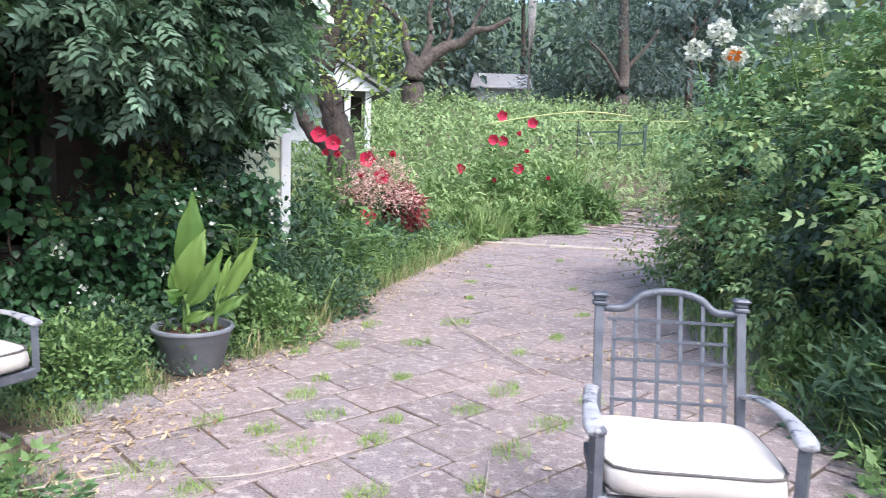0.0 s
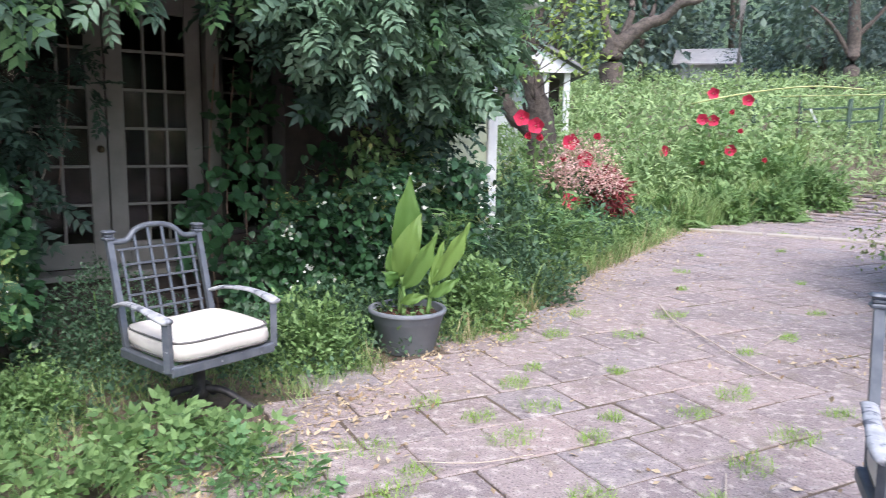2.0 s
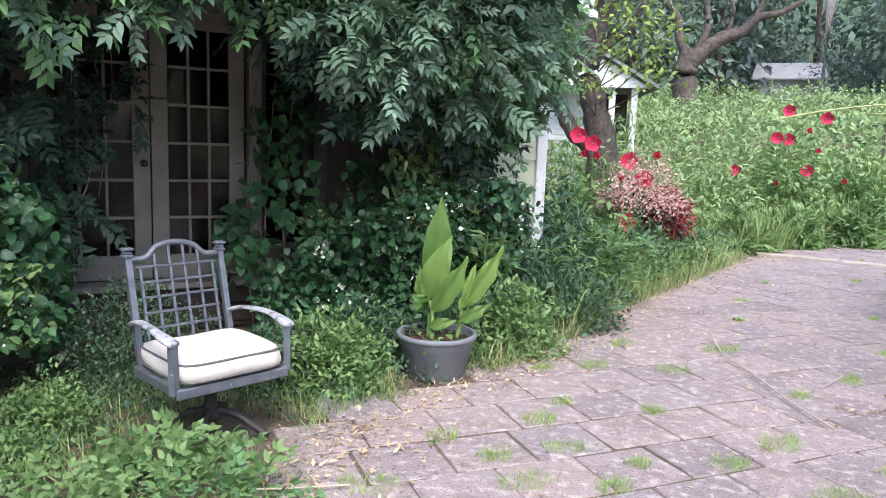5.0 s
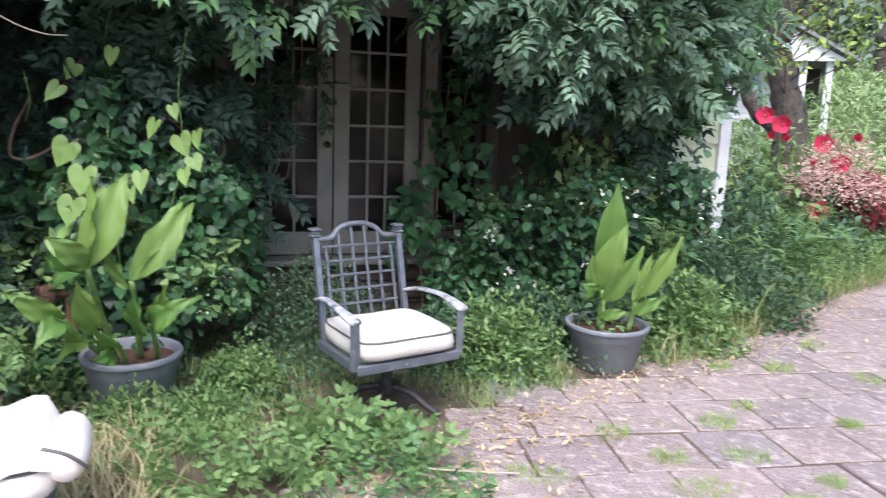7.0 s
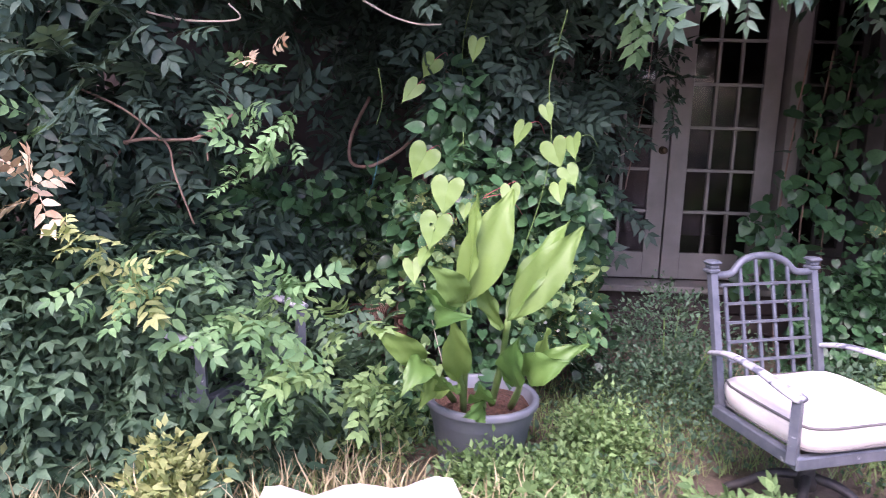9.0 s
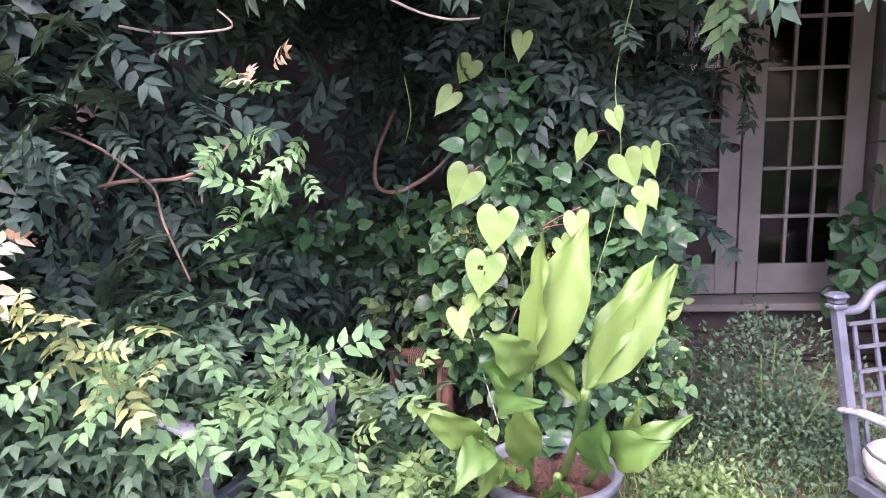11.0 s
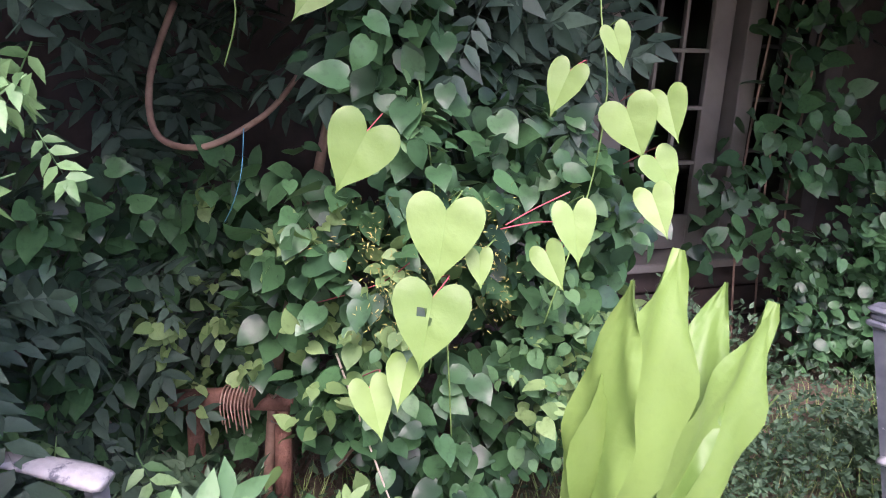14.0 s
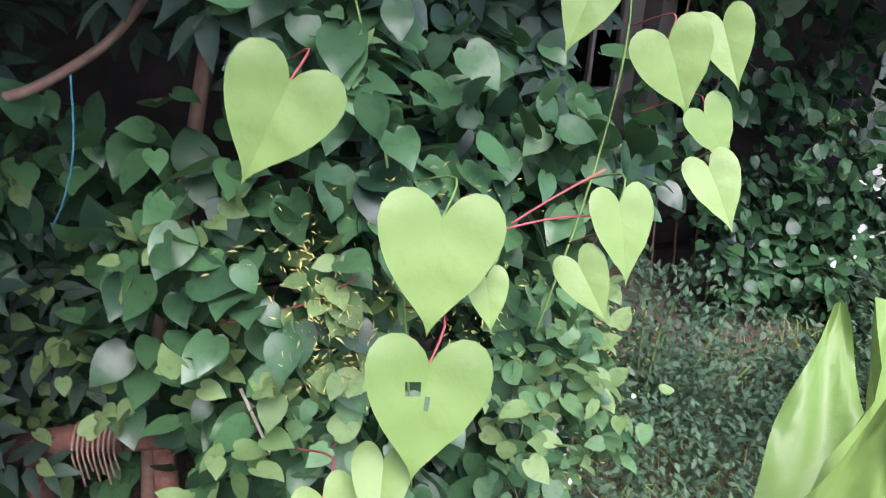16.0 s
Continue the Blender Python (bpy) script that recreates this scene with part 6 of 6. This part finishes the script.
B = Vector((-3.05, 13.5, 0))
tree("old leaning tree with thick crooked grey trunks", B,
     [([(0.1, 0, -0.1), (0.0, 0, 1.0), (-0.06, 0, 1.7), (-0.2, 0.0, 2.3), (-0.32, 0, 2.75), (-0.25, 0, 3.4), (0.05, 0, 4.2), (0.2, 0, 5.2)], 0.26, 0.12),
      ([(0.0, -0.05, 1.0), (-0.15, -0.05, 1.55), (-0.5, -0.05, 1.85), (-0.72, -0.05, 2.3), (-0.85, 0, 3.0), (-1.2, 0, 4.0)], 0.16, 0.08),
      ([(0.1, 0.1, 1.2), (0.05, 0.1, 1.8), (-0.1, 0.1, 2.2), (-0.15, 0.1, 2.5)], 0.15, 0.10),
      ([(-0.28, 0, 2.9), (-0.05, 0.0, 3.2), (0.35, 0, 3.6), (0.8, 0, 4.6)], 0.08, 0.04)],
     [((-0.9, -0.2, 4.6), (1.5, 1.2, 0.9), 1300), ((0.6, 0, 5.0), (1.4, 1.2, 0.9), 1300)], M_TREE, 0.14)
yo = thing("young_leaf_shoots", "yellow-green leafy shoots round the old tree", "tree foliage")
sh0 = [(-2.95, 12.8, 3.0), (-2.75, 12.9, 3.3), (-2.6, 12.8, 2.75), (-2.35, 12.9, 3.05), (-2.3, 13.0, 2.6), (-2.9, 12.7, 3.6), (-2.5, 12.9, 3.75), (-3.3, 12.0, 3.5), (-3.5, 11.5, 2.6), (-3.2, 12.5, 2.55), (-3.45, 11.2, 3.3), (-2.2, 13, 3.4)]
q, qo = sprays(np.array(sh0), np.tile([0.0, -0.5, 0.7], (len(sh0), 1)), 46, 0.17)
part("foliage", leaves("foliage", T_OVATE, q, qo, 0.12, M_MAPLE, 0.3, 0.6), None, yo)
g = Geo()
for x, y, z in sh0:
    g.tube([(x, y, z), (-3.2, 13.4, z - 0.5)], [0.006, 0.012], 4)
part("twig", g, M_BARK, yo)

B2 = (-0.85, 28.8, gz(-0.85, 28.8))
tree("old gnarled tree with a long sweeping bough", B2,
     [([(0, 0, 0), (-0.1, 0, 1.4), (-0.15, 0, 2.3), (0.1, 0, 2.9)], 0.5, 0.36),
      ([(0.0, 0, 2.5), (0.5, 0, 3.0), (1.1, 0, 3.4), (1.6, 0, 3.55), (2.1, -0.2, 4.0), (2.7, -0.4, 4.1), (3.4, -0.4, 4.5)], 0.3, 0.07),
      ([(0.0, 0, 2.6), (-0.4, 0, 3.3), (-0.6, 0, 4.2), (-1.5, 0, 5.0), (-2.2, 0, 5.8)], 0.2, 0.05),
      ([(0.2, 0, 2.9), (0.5, 0, 3.8), (0.4, 0, 4.8), (0.9, 0, 6.0)], 0.16, 0.04),
      ([(1.1, 0, 3.4), (1.3, 0, 4.2), (1.1, 0, 5.0), (1.6, 0, 5.8)], 0.09, 0.03),
      ([(1.9, -0.2, 3.8), (2.3, -0.2, 4.8), (2.9, 0, 5.6)], 0.08, 0.03)],
     [((0.4, 0.5, 6.0), (3.6, 1.5, 1.5), 1500), ((2.8, 0.3, 5.4), (1.6, 1.2, 0.9), 600), ((-2.0, 0.4, 5.0), (1.8, 1.2, 1.2), 700)], M_TREE, 0.16)
tree("tall dark conifer-like tree with a reddish trunk", (8.8, 33.5, gz(8.8, 33.5)),
     [([(0, 0, 0), (0.1, 0, 2), (-0.1, 0, 5), (-0.2, 0, 9)], 0.34, 0.15), ([(0, 0, 2.0), (-0.8, 0, 3.2), (-1.7, 0, 4.0)], 0.12, 0.04), ([(0, 0, 2.6), (0.9, 0, 3.6), (1.6, 0, 4.6)], 0.12, 0.04)],
     [((0, 0.5, 5.2), (3.4, 2.0, 2.2), 2600), ((-0.5, 0.5, 8.2), (3.0, 2, 2.2), 1800), ((0.8, 1.2, 3.0), (3.2, 1.2, 1.4), 1600)], M_TREEDK, 0.20, T_LANCE)
for x, y, r, h in ((6.3, 38, 1.6, 2.4), (8.0, 39, 1.8, 2.2), (4.4, 44.5, 2.2, 3.0)):
    z = gz(x, y)
    tree("dark rounded evergreen bush by the shed", (x, y, z), [([(0, 0, 0), (0, 0, 0.6), (0, 0, 1.2)], 0.12, 0.08)], [((0, 0, h * 0.55), (r, r, h * 0.6), 1500)], M_TREEDK, 0.2, T_LANCE, 0.5)


def wood(x, y, h, w, material, seed):
    r = random.Random(seed)
    lean = r.uniform(-.6, .6)
    tr = [([(0, 0, -0.2), (lean * 0.4, 0, h * 0.35), (lean, 0, h * 0.85)], 0.24, 0.07)]
    for k in range(4):
        a = r.uniform(-1, 1)
        tr.append(([(lean * 0.4, 0, h * 0.3 + k), (lean * 0.4 + a * w * 0.3, 0, h * 0.42 + k), (lean * 0.4 + a * w * 0.6, 0, h * 0.5 + k * 1.4)], 0.10, 0.03))
    cr = []
    for k in range(8):
        cr.append(((r.uniform(-w, w) * 0.7, r.uniform(-1.2, 1.2), h * (0.14 + 0.11 * k) + r.uniform(-.5, .5)), (w * r.uniform(0.4, 0.7), w * 0.45, h * r.uniform(0.10, 0.17)), 270))
    # also used for unseen trees added to hold back low skylight
    tree("tall leafy green tree of the wood's edge and the added unseen thickets", (x, y, gz(x, y) - 0.1), tr, cr, material, 0.5)


k = 0
for yy, x0, x1, step in ((39, -24, 30, 4.2), (47, -28, 38, 4.4)):
    x = x0
    while x < x1:
        if not (yy < 45 and 1.5 < x < 7.5):
            wood(x, yy + 2 * math.sin(x * 1.3), 12 + 3 * math.sin(x * 1.7), 4.0, M_TREEDK if k % 3 == 0 else M_TREE, k)
        x += step
        k += 1
# thickets either side of the house and far right; last four added unseen behind the camera to block skylight
for x, y, h, w in ((-12, 20, 8, 3.4), (-9, 26, 9, 3.6), (-6.5, 30, 9, 3.4), (14, 26, 9, 3.6), (11.5, 20, 7, 3.0), (16, 16, 8, 3.6), (9, 12, 6, 3.0), (10, 4, 6, 3.2), (-14, -4, 8, 3.5), (-6, -12, 9, 4), (4, -13, 9, 4), (13, -8, 9, 4)):
    wood(x, y, h, w, M_TREE, int(x * 7 + y))
# the wooded hill behind all
g = Geo()
ws = 61
for j in range(4):
    for i in range(ws):
        a = -1.25 + 2.5 * i / (ws - 1)
        rr = 62 + j * 9
        g.v.append((rr * math.sin(a), rr * math.cos(a), 3 + (0, 9, 15, 17)[j] + 1.4 * math.sin(i * 1.9 + j) + 0.9 * math.sin(i * 4.3)))
g.f = [(j * ws + i, j * ws + i + 1, (j + 1) * ws + i + 1, (j + 1) * ws + i) for j in range(3) for i in range(ws - 1)]
thing("backdrop", "distant wooded hillside", "hillside", kind="structure", geo=g, material=plain("far_woods", (0.035, 0.07, 0.04), (0.10, 0.16, 0.08), 0.9, 0.9, 0, 1.0, 1.5, dist=0.5), smooth=True)

# ---- shed, pole, porch, fence ----
z = gz(4.8, 42)
shed = thing("garden_shed", "small far-off shed with a pale grey roof", "shed", pose(4.75, 42.0, z, 0, 0, -8))
zt = 5.45 - z
part("wall", Geo().box((-1.4, -1.0, 0), (1.4, 1.0, zt), 0.01), plain("pale_grey_board", (0.30, 0.33, 0.34), (0.42, 0.45, 0.45), 3), shed)
g = Geo()
g.add([(-1.7, -1.35, zt - 0.05), (1.75, -1.35, zt - 0.05), (1.6, 0.3, zt + 0.85), (-1.5, 0.3, zt + 0.85), (-1.7, -1.35, zt + 0.03), (1.75, -1.35, zt + 0.03), (1.6, 0.3, zt + 0.93), (-1.5, 0.3, zt + 0.93), (1.7, 1.5, zt), (-1.6, 1.5, zt)], [(0, 1, 2, 3), (4, 7, 6, 5), (0, 4, 5, 1), (1, 5, 6, 2), (0, 3, 7, 4), (7, 9, 8, 6), (3, 2, 8, 9)])
part("roof", g, plain("pale_metal_roof", (0.36, 0.36, 0.38), (0.46, 0.46, 0.47), 3, 0.5), shed, "pale grey roof")
part("window", Geo().box((0.3, -1.03, zt - 0.75), (0.95, -1.0, zt - 0.2), 0.005), M_GLASS, shed)
x, y = 5.05, 36.0
pole = thing("utility_pole", "weathered grey wooden utility pole", "pole", pose(x, y, gz(x, y)), geo=Geo().tube([(0, 0, -0.2), (0, 0, 5), (0.02, 0, 11)], [0.21, 0.2, 0.17], 14), material=M_POLE, smooth=True)
zp = gz(-3.6, 19.5)
porch = thing("white_outbuilding", "white shingled outbuilding with an open gabled porch", "building", pose(-3.7, 19.2, zp, 0, 0, 8))
part("wall", Geo().box((-2.4, 0.3, 0), (0.45, 4.0, 3.3 - zp), 0.01), M_SHINGLE, porch)
for j in range(10):
    z0 = 3.2 - zp - 0.14 * j - 0.14
    part("shingle_course", Geo().add([(-1.2, 0.296, z0 + 0.14), (0.44, 0.296, z0 + 0.14), (0.44, 0.27, z0), (-1.2, 0.27, z0), (-1.2, 0.298, z0), (0.44, 0.298, z0)], [(0, 3, 2, 1), (3, 4, 5, 2)]), M_SHINGLE, porch)
for xx in (1.02, 0.52):
    part("column", Geo().box((xx - 0.07, -0.42, 0), (xx + 0.07, -0.28, 3.02 - zp), 0.01), M_WHITE, porch, "white square column")
g = Geo()
zt = 3.02 - zp
g.add([(-1.2, -0.55, zt), (1.35, -0.55, zt), (0.25, -0.55, zt + 0.62), (-1.2, -0.55, zt + 0.62), (-1.2, -0.45, zt), (1.35, -0.45, zt), (0.25, -0.45, zt + 0.62), (-1.2, -0.45, zt + 0.62)], [(0, 1, 2, 3), (7, 6, 5, 4), (0, 4, 5, 1), (1, 5, 6, 2), (2, 6, 7, 3)])
part("gable", g, M_WHITE, porch, "white painted gable")
g = Geo()
g.add([(1.5, -0.7, zt - 0.02), (0.2, -0.7, zt + 0.72), (0.2, 3.8, zt + 0.72), (1.5, 3.8, zt - 0.02), (1.5, -0.7, zt + 0.06), (0.2, -0.7, zt + 0.80), (0.2, 3.8, zt + 0.80), (1.5, 3.8, zt + 0.06), (-2.6, -0.7, zt + 0.5), (-2.6, 3.8, zt + 0.5)], [(0, 1, 2, 3), (4, 7, 6, 5), (0, 4, 5, 1), (0, 3, 7, 4), (5, 6, 9, 8)])
part("roof", g, M_ROOF, porch)
# dark panel behind the columns paints the porch's inner shade
part("back_wall", Geo().box((0.5, 1.4, 0), (1.1, 1.5, zt), 0.01), M_DARKWALL, porch, "dark panel standing for the shade inside the porch")

fe = thing("rail_fence", "weathered green wooden rail fence half buried in weeds", "fence")
FP = [(2.75, 23.4), (3.9, 23.1), (5.05, 22.7), (5.72, 22.4)]
for x, y in FP:
    z = gz(x, y)
    part("post", Geo().box((x - 0.05, y - 0.05, z), (x + 0.05, y + 0.05, 2.72), 0.008), M_FENCE, fe)
for a, c in zip(FP, FP[1:]):
    for zz in (2.45, 2.1):
        part("rail", Geo().tube([(*a, zz - 0.02), (*c, zz + 0.05)], 0.075, 4, 0.5), M_FENCE, fe)
part("brace", Geo().tube([(4.1, 22.9, 2.45), (4.35, 22.85, 1.95)], 0.035, 4), M_WHITE, fe)
ca = thing("bamboo_canes", "long pale bamboo canes lying over the weeds", "canes")
part("cane", Geo().tube(curve([(0.6, 21.0, 2.45), (2.0, 21.2, 2.75), (3.6, 21.4, 2.95), (4.9, 21.4, 2.88)], 5), 0.022, 6), M_CANE, ca, smooth=True)
part("cane", Geo().tube(curve([(2.9, 21.6, 2.7), (4.6, 21.6, 2.75), (6.6, 21.4, 2.8)], 5), 0.015, 6), M_CANE, ca, smooth=True)
part("cane", Geo().tube([(3.4, 21.6, 2.75), (3.42, 21.6, 1.2)], 0.018, 6), M_BARK, ca)
for k, (a, c) in enumerate((((-0.75, 13.85), (0.55, 13.45)), ((0.6, 13.42), (1.3, 13.2)), ((1.32, 13.2), (2.3, 12.9)))):
    v = Vector((c[0] - a[0], c[1] - a[1]))
    m = pose(a[0], a[1], 0.0, 0, 0, math.degrees(math.atan2(v.y, v.x)))
    thing("edging_stone", "pale stone edging strip across the path", "edging stone", m, "edging stones", geo=Geo().box((0, -0.09, -0.03), (v.length, 0.09, 0.045), 0.012), material=plain("pale_stone", (0.36, 0.32, 0.27), (0.50, 0.45, 0.39), 6, 0.9, 0, 0.5, 30))


# ---- tufts, twigs and fallen leaves on the paving ----
TUFTS = [(-2.36, 5.80), (-3.46, 4.99), (-1.86, 4.53), (-1.42, 6.41), (-2.82, 5.08), (-3.62, 4.35), (-3.35, 4.18), (-3.42, 3.98), (-3.75, 3.75), (-2.55, 4.70), (-2.95, 4.62), (-2.45, 5.0), (-2.0, 5.15), (-1.7, 5.5), (-2.9, 5.75), (-3.0, 5.42), (-1.55, 4.9), (-1.2, 5.3), (-2.2, 6.7), (-1.8, 7.4), (-1.0, 6.9), (-2.75, 6.6), (-1.5, 8.6), (-0.5, 7.8), (-1.35, 9.6), (-0.2, 9.2), (-3.1, 6.4), (-2.55, 7.3), (-2.1, 4.15), (-2.6, 4.1), (-1.9, 3.7), (-3.0, 3.6), (-1.2, 4.3), (-0.9, 10.9), (0.3, 11.6), (0.9, 13.6), (-3.85, 4.0), (-3.15, 4.85)]
for k, (x, y) in enumerate(TUFTS):
    r = (0.05 + 0.06 * ((k * 37) % 11) / 11) * (1.0 if k < 22 else 0.8)
    nb = int(90 + 500 * r)
    a = RNG.uniform(0, 2 * math.pi, nb)
    q = np.sqrt(RNG.random(nb)) * r
    pts = np.stack([q * np.cos(a) * 1.6, q * np.sin(a), 0 * q + 0.004], -1)
    t = thing("grass_tuft", "small bright grass tuft in a paving joint", "grass tuft", pose(x, y, 0, 0, 0, 40 + 25 * math.sin(k)), "grass tufts")
    tagged(part("grass", grass("grass", pts, 0.03 + 0.15 * r, M_TUFT, T_TUFT), None, t), kind="stuff")
n = 1300
y = 2.5 + 12 * RNG.random(n) ** 1.3
lx = np.array([edge_x(LEFT_EDGE, v) for v in y])
rx = np.array([edge_x(RIGHT_EDGE, v) for v in y])
x = lx + (rx - lx) * np.where(RNG.random(n) < 0.45, RNG.beta(1, 7, n), RNG.random(n))
li = thing("leaf_litter", "scattered dry leaves and bits on the paving", "fallen leaves", kind="stuff")
pts = np.stack([x, y, np.full(n, 0.018)], -1)
part("leaves", leaves("leaves", T_OVATE, pts, np.tile([0.3, 0.3, 0.0], (n, 1)), 0.034, M_LITTER, 0.0, 1.0, 1.0, 0.7), None, li)
for cx, cy, nn in ((-3.72, 4.85, 60), (-0.75, 6.3, 90), (-4.1, 4.3, 90), (-4.3, 3.9, 90)):
    q = RNG.normal(0, 0.13, (nn, 2))
    pts = np.stack([cx + q[:, 0] * 1.4, cy + q[:, 1], 0.02 + 0.02 * RNG.random(nn)], -1)
    part("leaf_pile", leaves("leaf_pile", T_OVATE, pts, np.tile([0.3, 0.3, 0.0], (nn, 1)), 0.036, M_LITTER, 0.0, 1.0, 1.0, 0.5), None, li)
n = 5200
y = 2.2 + 12 * RNG.random(n)
x = np.array([edge_x(LEFT_EDGE, v) for v in y]) + RNG.normal(0.0, 0.16, n)
part("edge_crumbs", leaves("edge_crumbs", T_OVATE, np.stack([x, y, np.full(n, 0.012)], -1), np.tile([0.3, 0.3, 0.0], (n, 1)), 0.028, M_LITTER, 0.0, 1.0, 1.0, 0.7), None, li)
for pts, r in (([(-1.84, 7.75, 0.03), (-1.80, 7.2, 0.025), (-1.66, 6.7, 0.03), (-1.52, 6.2, 0.022), (-1.37, 5.8, 0.02)], 0.011), ([(-3.36, 4.22, 0.03), (-3.1, 4.28, 0.02), (-2.85, 4.42, 0.02)], 0.005), ([(-1.25, 6.6, 0.02), (-1.05, 6.9, 0.03)], 0.006), ([(-2.1, 3.95, 0.02), (-2.0, 4.4, 0.02)], 0.005), ([(-4.5, 4.1, 0.03), (-4.1, 4.1, 0.03), (-3.7, 4.3, 0.02)], 0.008)):
    thing("fallen_twig", "thin pale dry twig lying on the paving", "twig", group="fallen twigs", geo=Geo().tube([q + Vector((0, 0, 0.012)) for q in curve(pts, 5)], r * 0.55, 6), material=M_TWIG, smooth=True)


# ---- paving, last ----
def paving():
    ob = thing("paving", "worn pinkish-grey concrete pavers with grassy joints", "paving", kind="structure")
    ang = math.atan2(0.680, 0.733) - radians(6.5)
    c, s = math.cos(ang), math.sin(ang)
    L, W, gap = 0.44, 0.40, 0.013
    r = random.Random(3)
    made = []
    for i in range(-60, 110):
        for j in range(-90, 40):
            a = (i + (0.5 if j % 2 else 0.0) + 0.13 * math.sin(j * 2.3)) * L
            e = j * W
            x, y = -3.19 + a * c - e * s, 4.44 + a * s + e * c
            if not -5 < y < 18.5:
                continue
            lx, rx = edge_x(LEFT_EDGE, y) - 0.25, edge_x(RIGHT_EDGE, y) + 0.5
            if lx < x < rx:
                made.append((x, y))
    bed = Geo()
    ys = [-5.0 + 0.5 * k for k in range(40)]
    bed.v = [(x, y, max(0.001, float(ground_z(x, y)) + 0.021)) for y in ys for x in (edge_x(LEFT_EDGE, y) - 0.15, 0.5 * (edge_x(LEFT_EDGE, y) + edge_x(RIGHT_EDGE, y)), edge_x(RIGHT_EDGE, y) + 0.3)]
    bed.f = [(k * 3 + i, k * 3 + i + 1, k * 3 + i + 4, k * 3 + i + 3) for k in range(39) for i in range(2)]
    part("joint_sand", bed, M_EARTH, ob, "brown sand in the joints")
    shapes = []
    for q in range(10):
        g = Geo()
        l, w, b = L / 2 - gap / 2, W / 2 - gap / 2, 0.012
        jig = [r.uniform(-0.005, 0.005) for _ in range(16)]
        out = [(-l + jig[0], -w + jig[1]), (l + jig[2], -w + jig[3]), (l + jig[4], w + jig[5]), (-l + jig[6], w + jig[7])]
        ring = []
        for p, (ax, ay) in enumerate(out):
            bx, by = out[(p + 1) % 4]
            ring += [(ax + (bx - ax) * 0.03, ay + (by - ay) * 0.03), ((ax + bx) / 2 + r.uniform(-.004, .004), (ay + by) / 2 + r.uniform(-.004, .004)), (ax + (bx - ax) * 0.97, ay + (by - ay) * 0.97)]
        n = len(ring)
        v = [(x, y, -0.05) for x, y in ring] + [(x, y, -0.007) for x, y in ring] + [(x * 0.972, y * 0.97, 0.0) for x, y in ring]
        g.add(v, [(k, (k + 1) % n, n + (k + 1) % n, n + k) for k in range(n)] + [(n + k, n + (k + 1) % n, 2 * n + (k + 1) % n, 2 * n + k) for k in range(n)] + [tuple(range(2 * n, 3 * n))])
        shapes.append((g, g.mesh("paver", M_PAVER)))
    near = sorted(made, key=lambda p: (p[0] + 2.4) ** 2 + (p[1] - 5.2) ** 2)
    rest = Geo()
    for k, (x, y) in enumerate(near):
        g, me = shapes[r.randrange(10)]
        z = 0.008 + r.uniform(-0.004, 0.004) + max(0.0, float(ground_z(x, y)) + 0.02)
        m = pose(x, y, z, r.uniform(-0.5, 0.5), r.uniform(-0.5, 0.5), math.degrees(ang) + r.uniform(-1.6, 1.6) + (180 if r.random() < 0.5 else 0))
        if k < 300:
            p = new("paver", me)
            p.parent = ob
            p.matrix_basis = m
        else:
            rest.add([m @ Vector(q) for q in g.v], g.f)
    tagged(part("far_pavers", rest, M_PAVER, ob), kind="stuff")


paving()
